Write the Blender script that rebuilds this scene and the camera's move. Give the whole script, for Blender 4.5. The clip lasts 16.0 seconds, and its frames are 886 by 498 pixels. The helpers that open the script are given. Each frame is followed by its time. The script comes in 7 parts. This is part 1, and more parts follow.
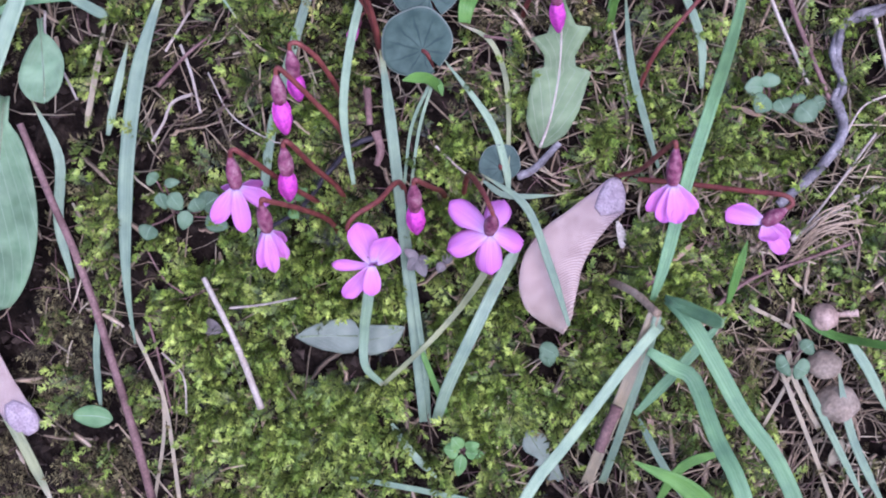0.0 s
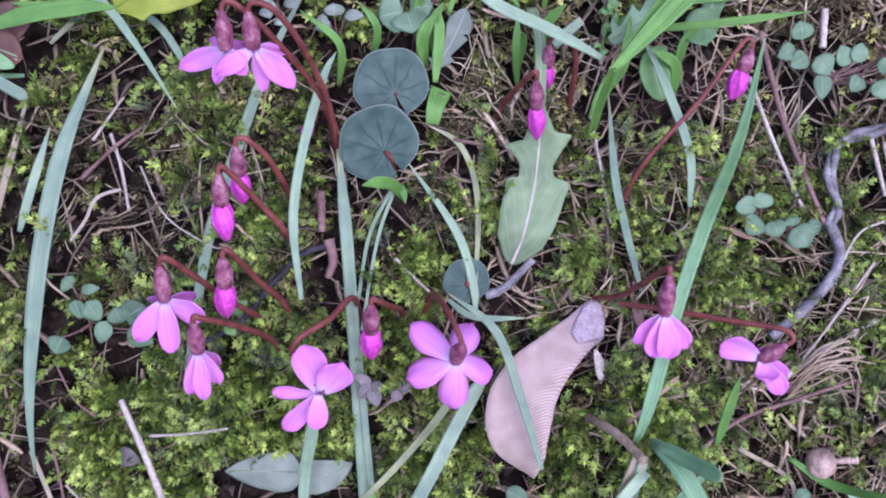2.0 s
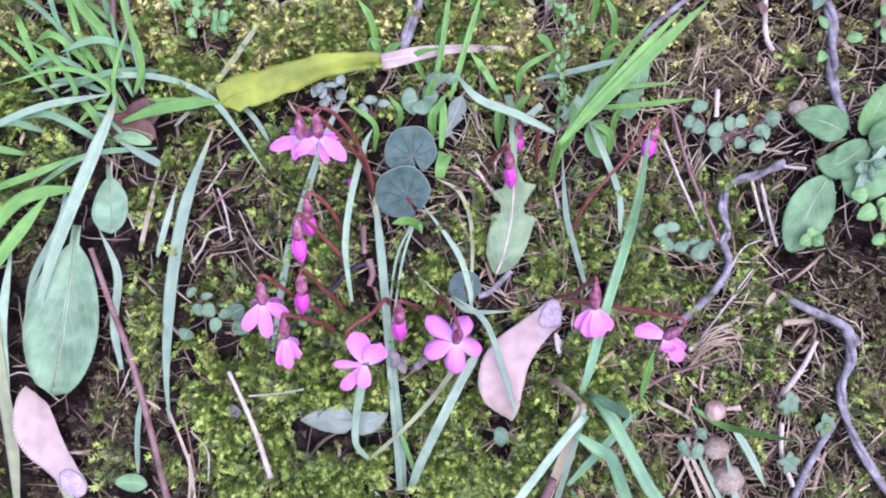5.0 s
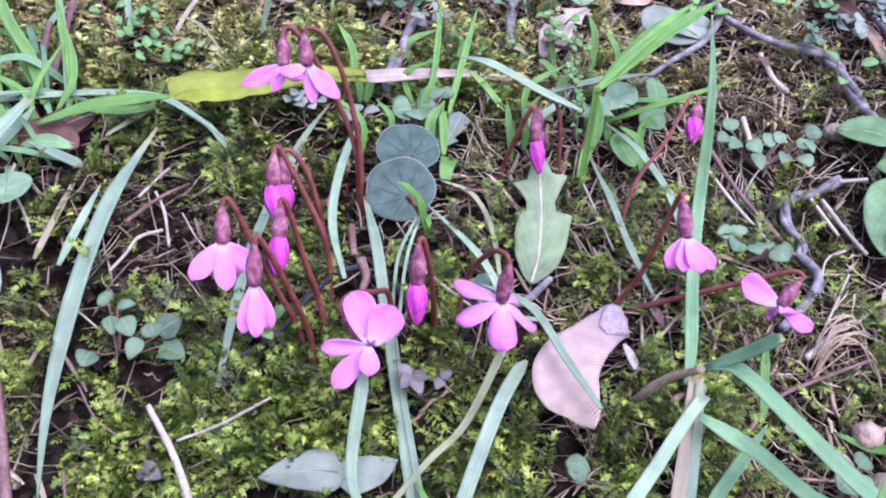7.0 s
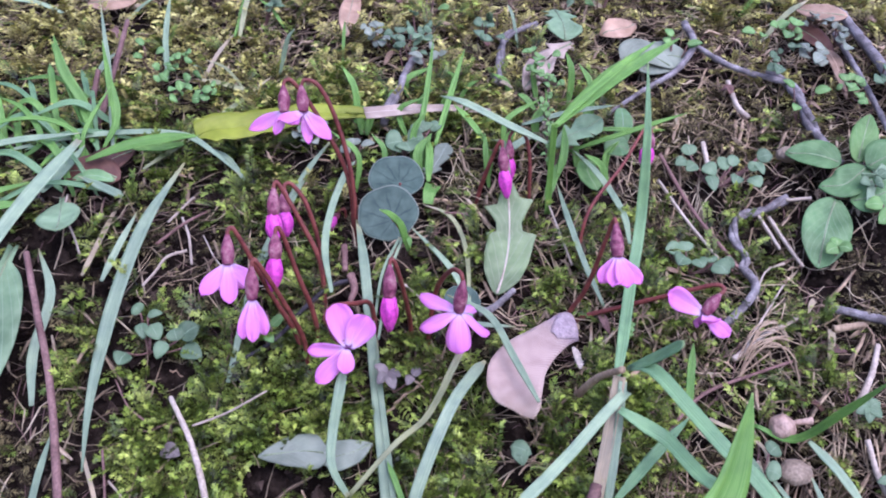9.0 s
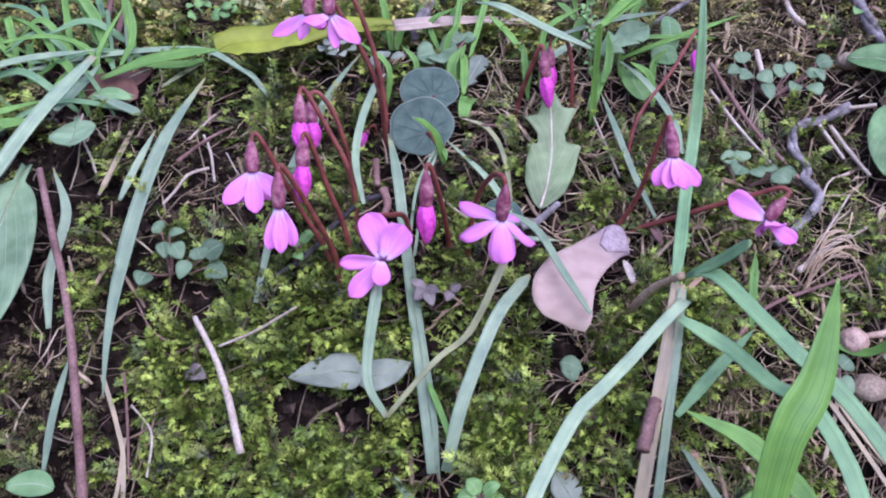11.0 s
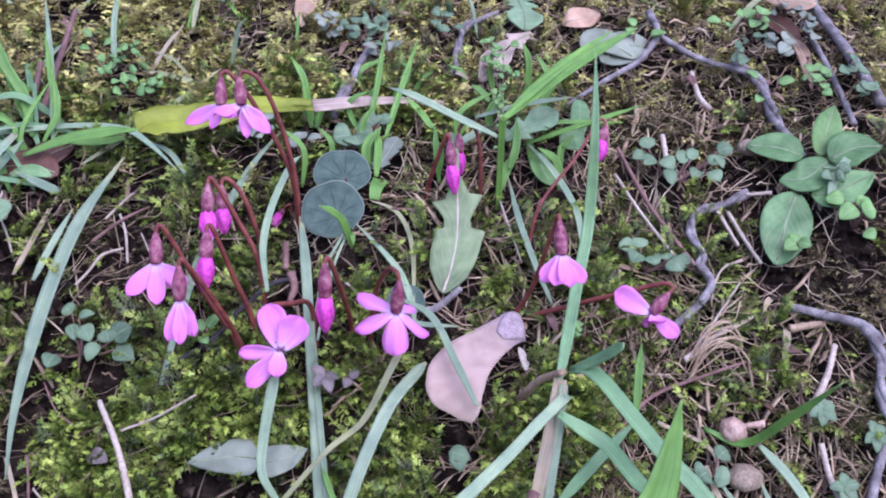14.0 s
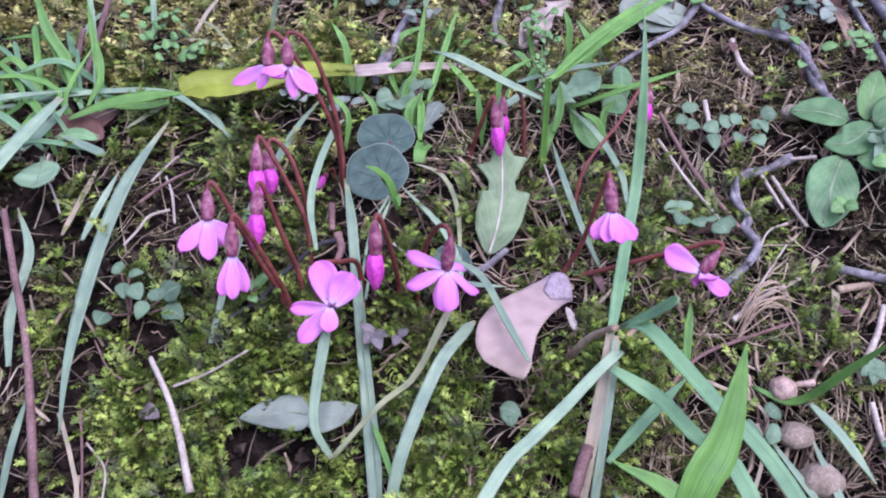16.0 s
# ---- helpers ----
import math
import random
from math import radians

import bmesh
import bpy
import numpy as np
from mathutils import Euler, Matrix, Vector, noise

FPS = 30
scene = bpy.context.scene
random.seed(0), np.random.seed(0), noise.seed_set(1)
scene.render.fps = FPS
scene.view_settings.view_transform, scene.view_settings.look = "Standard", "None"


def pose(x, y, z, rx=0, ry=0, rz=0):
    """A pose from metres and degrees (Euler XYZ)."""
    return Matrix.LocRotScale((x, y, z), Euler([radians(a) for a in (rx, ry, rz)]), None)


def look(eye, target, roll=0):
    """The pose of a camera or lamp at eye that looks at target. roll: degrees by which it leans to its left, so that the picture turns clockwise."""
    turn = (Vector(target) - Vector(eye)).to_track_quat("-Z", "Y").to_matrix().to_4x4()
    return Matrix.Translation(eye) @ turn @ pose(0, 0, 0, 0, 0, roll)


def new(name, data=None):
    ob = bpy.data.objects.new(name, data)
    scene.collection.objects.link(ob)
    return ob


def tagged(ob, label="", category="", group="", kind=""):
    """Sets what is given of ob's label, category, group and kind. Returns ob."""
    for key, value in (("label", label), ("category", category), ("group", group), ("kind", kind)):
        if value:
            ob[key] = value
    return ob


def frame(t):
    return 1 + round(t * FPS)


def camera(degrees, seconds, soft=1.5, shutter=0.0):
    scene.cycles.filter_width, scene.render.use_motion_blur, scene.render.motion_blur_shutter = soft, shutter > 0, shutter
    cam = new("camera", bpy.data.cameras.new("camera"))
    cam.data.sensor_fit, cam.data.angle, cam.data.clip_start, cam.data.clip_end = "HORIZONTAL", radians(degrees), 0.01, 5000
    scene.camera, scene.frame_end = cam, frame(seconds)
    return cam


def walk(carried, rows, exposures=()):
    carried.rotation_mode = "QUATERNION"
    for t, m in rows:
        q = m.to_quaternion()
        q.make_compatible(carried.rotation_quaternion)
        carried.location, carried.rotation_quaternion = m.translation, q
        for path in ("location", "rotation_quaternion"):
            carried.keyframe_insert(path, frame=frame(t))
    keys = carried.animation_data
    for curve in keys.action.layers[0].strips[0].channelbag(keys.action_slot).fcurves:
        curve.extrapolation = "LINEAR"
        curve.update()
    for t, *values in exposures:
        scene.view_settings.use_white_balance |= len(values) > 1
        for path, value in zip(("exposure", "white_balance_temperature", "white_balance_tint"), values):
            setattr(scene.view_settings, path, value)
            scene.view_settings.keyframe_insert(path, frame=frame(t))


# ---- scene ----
# ---- camera and path ----
cam = camera(50.0, 16.0, soft=2.0)
PATH = [
    (0, (0.0019, 0.0049, 0.2417), 0.95, -60.64, -0.61),
    (0.5, (-0.0173, 0.0075, 0.2356), -8.54, -57.33, 9.00),
    (1, (-0.0151, 0.0150, 0.2211), -5.72, -54.58, 5.86),
    (1.5, (-0.0103, 0.0247, 0.2187), -4.87, -54.58, 5.38),
    (2, (-0.0041, 0.0274, 0.2198), -5.62, -54.98, 6.90),
    (2.5, (-0.0021, 0.0054, 0.2575), -6.52, -55.97, 5.60),
    (3, (-0.0010, 0.0007, 0.2647), -6.59, -56.16, 5.79),
    (5.5, (-0.0031, -0.0364, 0.3175), -2.30, -54.97, 3.38),
    (6, (-0.0219, -0.0438, 0.2343), -5.70, -40.36, 3.48),
    (6.5, (-0.0223, -0.0447, 0.1431), -7.66, -25.27, 3.76),
    (7, (-0.0357, -0.0737, 0.1112), -9.04, -19.18, 4.92),
    (7.5, (-0.0157, -0.1030, 0.1143), -7.55, -19.65, 3.40),
    (8, (-0.0131, -0.1077, 0.1354), -5.33, -19.94, 1.88),
    (10.5, (-0.0125, -0.1277, 0.1286), -4.12, -20.05, 4.21),
    (11, (-0.0152, -0.1035, 0.1102), -2.96, -21.46, 1.59),
    (11.5, (-0.0199, -0.0705, 0.1072), -1.48, -21.20, 1.99),
    (12, (-0.0131, -0.0652, 0.1119), -1.22, -21.66, 2.27),
    (12.5, (-0.0134, -0.0674, 0.1129), -4.19, -21.41, 4.59),
    (13, (-0.0077, -0.0728, 0.1223), -3.45, -21.71, 5.50),
    (13.5, (-0.0007, -0.0973, 0.1363), -4.52, -21.31, 3.67),
    (14, (0.0054, -0.1068, 0.1342), -4.50, -20.46, 2.95),
    (14.5, (0.0026, -0.1070, 0.1329), -4.30, -20.98, 2.83),
    (15, (0.0013, -0.1064, 0.1305), -3.98, -21.29, 2.89),
    (15.5, (0.0009, -0.1062, 0.1309), -3.77, -21.44, 3.00),
    (16, (-0.0050, -0.1099, 0.1244), -3.77, -20.89, 2.76),
]
walk(cam, [(t, pose(*eye, 90 + pitch, 0, yaw) @ pose(0, 0, 0, 0, 0, roll)) for t, eye, yaw, pitch, roll in PATH],
     exposures=[(0.0, 1.06, 5120, 37), (2.0, 1.08, 5120, 37), (2.5, 1.38, 5120, 37), (3.0, 1.45, 5120, 37), (5.5, 1.46, 5220, 38), (6.0, 1.36, 5220, 38), (6.5, 1.42, 5220, 38), (7.0, 1.53, 5220, 38), (7.5, 1.44, 5220, 38), (8.0, 1.2, 5220, 38), (10.5, 1.15, 5220, 38), (12.0, 1.09, 5220, 38), (14.0, 1.15, 5220, 38), (16.0, 1.17, 5220, 38)])

# ---- sky and daylight: bright shade under an overcast sky ----
world = bpy.data.worlds.new("sky")
scene.world = world
world.use_nodes = True
wn = world.node_tree
sky = wn.nodes.new("ShaderNodeTexSky")
sky.sky_type = "NISHITA"
sky.sun_disc = False
sky.sun_elevation, sky.sun_rotation = radians(58), radians(150)
sky.air_density, sky.dust_density = 1.0, 2.5
wn.links.new(sky.outputs[0], wn.nodes["Background"].inputs[0])
wn.nodes["Background"].inputs[1].default_value = 0.125
sun = new("sun", bpy.data.lights.new("sun", "SUN"))
sun.data.energy, sun.data.angle, sun.data.color = 1.7, radians(75), (1.0, 0.97, 0.93)
sun.matrix_world = look((0.3, -0.6, 1.1), (0, 0.15, 0))


# ---- materials ----
def mat(name):
    m = bpy.data.materials.new(name)
    m.use_nodes = True
    return m, m.node_tree.nodes, m.node_tree.links, m.node_tree.nodes["Principled BSDF"]


def ramp(n, stops):
    r = n.new("ShaderNodeValToRGB")
    el = r.color_ramp.elements
    while len(el) < len(stops):
        el.new(0.5)
    for e, (p, c) in zip(el, stops):
        e.position, e.color = p, (*c, 1)
    return r


def noise_tex(n, l, scale, detail=4.0, coord="Object", stretch=None):
    co = n.new("ShaderNodeTexCoord")
    t = n.new("ShaderNodeTexNoise")
    t.inputs["Scale"].default_value, t.inputs["Detail"].default_value = scale, detail
    if stretch:
        mp = n.new("ShaderNodeMapping")
        mp.inputs["Scale"].default_value = stretch
        l.new(co.outputs[coord], mp.inputs[0])
        l.new(mp.outputs[0], t.inputs[0])
    else:
        l.new(co.outputs[coord], t.inputs[0])
    return t


def bump(n, l, b, tex, strength, dist):
    bu = n.new("ShaderNodeBump")
    bu.inputs["Strength"].default_value, bu.inputs["Distance"].default_value = strength, dist
    l.new(tex.outputs[0], bu.inputs["Height"])
    l.new(bu.outputs[0], b.inputs["Normal"])


def mix(n, l, fac, a, b, mode="MIX"):
    x = n.new("ShaderNodeMix")
    x.data_type, x.blend_type = "RGBA", mode
    for sock, v in ((x.inputs[0], fac), (x.inputs[6], a), (x.inputs[7], b)):
        if isinstance(v, (int, float)):
            sock.default_value = v
        elif isinstance(v, tuple):
            sock.default_value = (*v, 1)
        else:
            l.new(v, sock)
    return x.outputs[2]


def grained(name, stops, scale, rough=0.7, fine=3000.0, relief=0.0003, stretch=None, island=0.0, trans=0.0, coord="Object", spec=0.3, coarse_to=1.0):
    """Colour from a coarse noise, darkened and lightened by a fine one, with relief."""
    m, n, l, b = mat(name)
    t = noise_tex(n, l, scale, 5.0, coord, stretch)
    r = ramp(n, stops)
    l.new(t.outputs[0], r.inputs[0])
    f = noise_tex(n, l, fine, 3.0, coord, stretch)
    fr = ramp(n, [(0.3, (0.62, 0.62, 0.62)), (0.7, (1.25, 1.25, 1.25))])
    l.new(f.outputs[0], fr.inputs[0])
    col = mix(n, l, 0.8, r.outputs[0], fr.outputs[0], "MULTIPLY")
    if island:
        g = n.new("ShaderNodeNewGeometry")
        ir = ramp(n, [(0.0, (1 - island,) * 3), (1.0, (1 + island,) * 3)])
        l.new(g.outputs["Random Per Island"], ir.inputs[0])
        col = mix(n, l, 1.0, col, ir.outputs[0], "MULTIPLY")
    l.new(col, b.inputs["Base Color"])
    b.inputs["Roughness"].default_value = rough
    b.inputs["Specular IOR Level"].default_value = spec
    bump(n, l, b, f, 0.6, relief)
    if trans:
        thin(m, n, l, b, col, trans)
    return m


def thin(m, n, l, b, col, amount):
    """Light comes through a thin blade or petal."""
    tr = n.new("ShaderNodeBsdfTranslucent")
    l.new(col, tr.inputs[0])
    ms = n.new("ShaderNodeMixShader")
    ms.inputs[0].default_value = amount
    l.new(b.outputs[0], ms.inputs[1])
    l.new(tr.outputs[0], ms.inputs[2])
    l.new(ms.outputs[0], n["Material Output"].inputs[0])


def uv_split(n, l):
    u = n.new("ShaderNodeUVMap")
    s = n.new("ShaderNodeSeparateXYZ")
    l.new(u.outputs[0], s.inputs[0])
    return u, s


def calc(n, l, op, a, b=None, c=None):
    x = n.new("ShaderNodeMath")
    x.operation = op
    for k, v in enumerate((a, b, c)):
        if v is None:
            continue
        if isinstance(v, (int, float)):
            x.inputs[k].default_value = v
        else:
            l.new(v, x.inputs[k])
    return x.outputs[0]


def blade_material(name, base, light, tipcol, trans=0.25, tip_at=0.9):
    """Grass: fine lengthwise ribs from the blade's own coordinates, a paler rib, a dry tip."""
    m, n, l, b = mat(name)
    u, s = uv_split(n, l)
    t = n.new("ShaderNodeTexNoise")
    mp = n.new("ShaderNodeMapping")
    mp.inputs["Scale"].default_value = (26, 1.3, 1)
    l.new(u.outputs[0], mp.inputs[0])
    l.new(mp.outputs[0], t.inputs[0])
    t.inputs["Scale"].default_value = 1.0
    r = ramp(n, [(0.3, base), (0.7, light)])
    l.new(t.outputs[0], r.inputs[0])
    blot = noise_tex(n, l, 160, 3.0)
    br = ramp(n, [(0.3, (0.75, 0.78, 0.8)), (0.7, (1.15, 1.12, 1.05))])
    l.new(blot.outputs[0], br.inputs[0])
    col = mix(n, l, 0.9, r.outputs[0], br.outputs[0], "MULTIPLY")
    o = n.new("ShaderNodeObjectInfo")
    orr = ramp(n, [(0.0, (0.82, 0.84, 0.8)), (1.0, (1.16, 1.12, 1.1))])
    l.new(o.outputs["Random"], orr.inputs[0])
    col = mix(n, l, 1.0, col, orr.outputs[0], "MULTIPLY")
    tipr = ramp(n, [(tip_at, (0, 0, 0)), (min(0.999, tip_at + 0.09), (1, 1, 1))])
    l.new(s.outputs[1], tipr.inputs[0])
    col = mix(n, l, tipr.outputs[0], col, tipcol)
    l.new(col, b.inputs["Base Color"])
    b.inputs["Roughness"].default_value = 0.45
    b.inputs["Specular IOR Level"].default_value = 0.42
    bump(n, l, b, t, 0.5, 0.0003)
    thin(m, n, l, b, col, trans)
    return m


def leaf_material(name, base, light, vein, trans=0.15, nveins=7.0, rough=0.5, blotch=(0.75, 1.2)):
    """Leaf with a midrib and slanting side veins in its own coordinates (u across, v along)."""
    m, n, l, b = mat(name)
    u, s = uv_split(n, l)
    across = calc(n, l, "ABSOLUTE", calc(n, l, "SUBTRACT", s.outputs[0], 0.5))
    slant = calc(n, l, "MULTIPLY_ADD", across, -1.1, s.outputs[1])
    saw = calc(n, l, "FRACT", calc(n, l, "MULTIPLY", slant, nveins))
    side = calc(n, l, "LESS_THAN", calc(n, l, "ABSOLUTE", calc(n, l, "SUBTRACT", saw, 0.5)), 0.045)
    mid = calc(n, l, "LESS_THAN", across, 0.022)
    both = calc(n, l, "MAXIMUM", calc(n, l, "MULTIPLY", side, 0.3), mid)
    t = noise_tex(n, l, 220, 5.0)
    r = ramp(n, [(0.3, base), (0.7, light)])
    l.new(t.outputs[0], r.inputs[0])
    big = noise_tex(n, l, 70, 3.0)
    bigr = ramp(n, [(0.35, (blotch[0],) * 3), (0.65, (blotch[1],) * 3)])
    l.new(big.outputs[0], bigr.inputs[0])
    col = mix(n, l, 1.0, r.outputs[0], bigr.outputs[0], "MULTIPLY")
    o = n.new("ShaderNodeObjectInfo")
    orr = ramp(n, [(0.0, (0.85, 0.86, 0.85)), (1.0, (1.15, 1.12, 1.1))])
    l.new(o.outputs["Random"], orr.inputs[0])
    col = mix(n, l, 1.0, col, orr.outputs[0], "MULTIPLY")
    col = mix(n, l, both, col, vein)
    l.new(col, b.inputs["Base Color"])
    b.inputs["Roughness"].default_value = rough
    b.inputs["Specular IOR Level"].default_value = 0.25
    bump(n, l, b, t, 0.5, 0.0004)
    thin(m, n, l, b, col, trans)
    return m


def petal_material():
    """Pink petal: paler and streaked towards the throat, fine lengthwise veins."""
    m, n, l, b = mat("petal_pink")
    u, s = uv_split(n, l)
    r = ramp(n, [(0.0, (0.30, 0.06, 0.26)), (0.07, (0.78, 0.62, 0.76)), (0.24, (0.81, 0.42, 0.71)), (0.70, (0.80, 0.34, 0.68)), (1.0, (0.79, 0.29, 0.66))])
    l.new(s.outputs[1], r.inputs[0])
    t = n.new("ShaderNodeTexNoise")
    mp = n.new("ShaderNodeMapping")
    mp.inputs["Scale"].default_value = (22, 1.2, 1)
    l.new(u.outputs[0], mp.inputs[0])
    l.new(mp.outputs[0], t.inputs[0])
    t.inputs["Scale"].default_value = 1.0
    tr = ramp(n, [(0.3, (0.88, 0.80, 0.90)), (0.65, (1.03, 1.05, 1.03))])
    l.new(t.outputs[0], tr.inputs[0])
    col = mix(n, l, 1.0, r.outputs[0], tr.outputs[0], "MULTIPLY")
    l.new(col, b.inputs["Base Color"])
    b.inputs["Roughness"].default_value = 0.6
    b.inputs["Specular IOR Level"].default_value = 0.2
    bump(n, l, b, t, 0.25, 0.0002)
    thin(m, n, l, b, col, 0.5)
    return m


def moss_material(name, stops, old_shaded, rough, spec):
    """Moss: brownish older parts at the foot of a shoot, darkened further as painted shade, fresh parts at its end (v
    along the shoot).
    """
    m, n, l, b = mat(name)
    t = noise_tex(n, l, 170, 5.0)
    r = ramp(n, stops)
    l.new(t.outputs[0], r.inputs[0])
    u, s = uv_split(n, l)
    # foot to tip: colour darkens inwards, which paints in the shade of the gaps
    tip_share = ramp(n, [(0.27, (0, 0, 0)), (0.88, (1, 1, 1))])
    l.new(s.outputs[1], tip_share.inputs[0])
    col = mix(n, l, tip_share.outputs[0], old_shaded, r.outputs[0])
    g = n.new("ShaderNodeNewGeometry")
    ir = ramp(n, [(0.0, (0.55, 0.57, 0.55)), (1.0, (1.35, 1.35, 1.35))])
    l.new(g.outputs["Random Per Island"], ir.inputs[0])
    col = mix(n, l, 1.0, col, ir.outputs[0], "MULTIPLY")
    l.new(col, b.inputs["Base Color"])
    b.inputs["Roughness"].default_value = rough
    b.inputs["Specular IOR Level"].default_value = spec
    thin(m, n, l, b, col, 0.10)
    return m


def round_leaf_material():
    """Cyclamen leaf: dark grey-green, dark radial veins round the leaf stalk (u angle, v radius)."""
    m, n, l, b = mat("cyclamen_leaf_green")
    u, s = uv_split(n, l)
    wob = noise_tex(n, l, 300, 2.0)
    ang = calc(n, l, "MULTIPLY_ADD", wob.outputs[0], 0.05, s.outputs[0])
    saw = calc(n, l, "FRACT", calc(n, l, "MULTIPLY", ang, 9.0))
    d = calc(n, l, "ABSOLUTE", calc(n, l, "SUBTRACT", saw, 0.5))
    wide = calc(n, l, "MULTIPLY_ADD", s.outputs[1], -0.16, 0.24)
    v = ramp(n, [(0.0, (1, 1, 1)), (1.0, (0, 0, 0))])
    l.new(calc(n, l, "DIVIDE", d, wide), v.inputs[0])
    fade = ramp(n, [(0.55, (0.8, 0.8, 0.8)), (0.95, (0.05, 0.05, 0.05))])
    l.new(s.outputs[1], fade.inputs[0])
    vm = mix(n, l, 1.0, v.outputs[0], fade.outputs[0], "MULTIPLY")
    t = noise_tex(n, l, 260, 5.0)
    r = ramp(n, [(0.3, (0.026, 0.052, 0.036)), (0.7, (0.062, 0.100, 0.070))])
    l.new(t.outputs[0], r.inputs[0])
    col = mix(n, l, vm, r.outputs[0], (0.014, 0.034, 0.026))
    rim = ramp(n, [(0.955, (0, 0, 0)), (0.985, (1, 1, 1))])
    l.new(s.outputs[1], rim.inputs[0])
    col = mix(n, l, calc(n, l, "MULTIPLY", rim.outputs[0], 0.6), col, (0.22, 0.24, 0.18))
    l.new(col, b.inputs["Base Color"])
    b.inputs["Roughness"].default_value = 0.6
    b.inputs["Specular IOR Level"].default_value = 0.25
    bump(n, l, b, t, 0.4, 0.0004)
    return m


def samara_material():
    """Winged maple seed: papery tan with fine curved veins fanning along the wing, violet-grey nutlet end."""
    m, n, l, b = mat("samara_tan")
    u, s = uv_split(n, l)
    ph = calc(n, l, "MULTIPLY_ADD", calc(n, l, "POWER", s.outputs[0], 1.6), -0.55, s.outputs[1])
    t0 = noise_tex(n, l, 130, 3.0)
    ph = calc(n, l, "MULTIPLY_ADD", t0.outputs[0], 0.045, ph)
    w = calc(n, l, "SINE", calc(n, l, "MULTIPLY", ph, 300.0))
    wr = ramp(n, [(0.0, (0.62, 0.54, 0.50)), (0.5, (1.05, 1.05, 1.05))])
    l.new(calc(n, l, "MULTIPLY_ADD", w, 0.5, 0.5), wr.inputs[0])
    r = ramp(n, [(0.0, (0.28, 0.21, 0.22)), (0.20, (0.34, 0.265, 0.275)), (0.34, (0.45, 0.345, 0.285)), (0.8, (0.47, 0.360, 0.285)), (1.0, (0.37, 0.290, 0.205))])
    l.new(s.outputs[1], r.inputs[0])
    col = mix(n, l, 0.8, r.outputs[0], wr.outputs[0], "MULTIPLY")
    t = noise_tex(n, l, 240, 4.0)
    tr = ramp(n, [(0.32, (0.86, 0.82, 0.81)), (0.6, (1.05, 1.04, 1.03))])
    l.new(t.outputs[0], tr.inputs[0])
    col = mix(n, l, 1.0, col, tr.outputs[0], "MULTIPLY")
    l.new(col, b.inputs["Base Color"])
    b.inputs["Roughness"].default_value = 0.65
    bu = n.new("ShaderNodeBump")
    bu.inputs["Strength"].default_value, bu.inputs["Distance"].default_value = 0.5, 0.0002
    l.new(w, bu.inputs["Height"])
    l.new(bu.outputs[0], b.inputs["Normal"])
    thin(m, n, l, b, col, 0.12)
    return m


M_SOIL = grained("soil_dark", [(0.25, (0.005, 0.004, 0.003)), (0.5, (0.014, 0.010, 0.0075)), (0.75, (0.050, 0.036, 0.025))], 170, 0.95, 900, 0.0020, spec=0.03)
# foot colours far darker than the tips: brown moss plus painted gap shade
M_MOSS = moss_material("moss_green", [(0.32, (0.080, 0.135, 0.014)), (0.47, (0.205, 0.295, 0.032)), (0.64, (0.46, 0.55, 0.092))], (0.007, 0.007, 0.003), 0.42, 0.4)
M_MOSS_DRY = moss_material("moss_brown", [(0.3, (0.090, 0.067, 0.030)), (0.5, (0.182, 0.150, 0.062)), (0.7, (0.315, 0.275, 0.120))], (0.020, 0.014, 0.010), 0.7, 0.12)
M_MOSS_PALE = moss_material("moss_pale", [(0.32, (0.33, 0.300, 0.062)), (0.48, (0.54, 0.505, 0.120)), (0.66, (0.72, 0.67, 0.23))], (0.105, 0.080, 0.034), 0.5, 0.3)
M_STRAW = grained("straw_dry", [(0.3, (0.125, 0.086, 0.050)), (0.5, (0.285, 0.215, 0.125)), (0.7, (0.50, 0.42, 0.27))], 60, 0.7, 1500, 0.0002, island=0.6)
M_STRAW_FLAT = grained("straw_flat", [(0.3, (0.17, 0.115, 0.068)), (0.55, (0.31, 0.230, 0.138)), (0.8, (0.50, 0.42, 0.28))], 90, 0.75, 1200, 0.0002, island=0.55)
M_CRUMB = grained("soil_crumbs", [(0.3, (0.014, 0.009, 0.007)), (0.7, (0.060, 0.043, 0.030))], 200, 0.95, 1500, 0.0004, island=0.6, spec=0.08)
M_BLADE = blade_material("grass_bluegreen", (0.185, 0.275, 0.162), (0.330, 0.430, 0.280), (0.38, 0.37, 0.17))
M_BLADE_PALE = blade_material("grass_pale", (0.215, 0.330, 0.185), (0.370, 0.475, 0.300), (0.42, 0.40, 0.22), tip_at=0.95)
M_BLADE_GREEN = blade_material("grass_midgreen", (0.120, 0.262, 0.105), (0.235, 0.400, 0.190), (0.30, 0.40, 0.16), 0.28, 0.97)
M_BLADE_FRESH = blade_material("grass_fresh", (0.105, 0.262, 0.040), (0.225, 0.425, 0.090), (0.29, 0.42, 0.11), 0.3, 0.97)
M_BLADE_YELLOW = blade_material("grass_yellowing", (0.255, 0.290, 0.130), (0.410, 0.420, 0.230), (0.44, 0.39, 0.24), tip_at=0.8)
M_REED = blade_material("reed_dry", (0.264, 0.216, 0.128), (0.400, 0.344, 0.224), (0.400, 0.336, 0.240), 0.1, 0.97)
M_PETAL = petal_material()
M_BUD = grained("petal_magenta", [(0.3, (0.62, 0.07, 0.42)), (0.7, (0.80, 0.13, 0.56))], 200, 0.5, 900, 0.0002, trans=0.3)
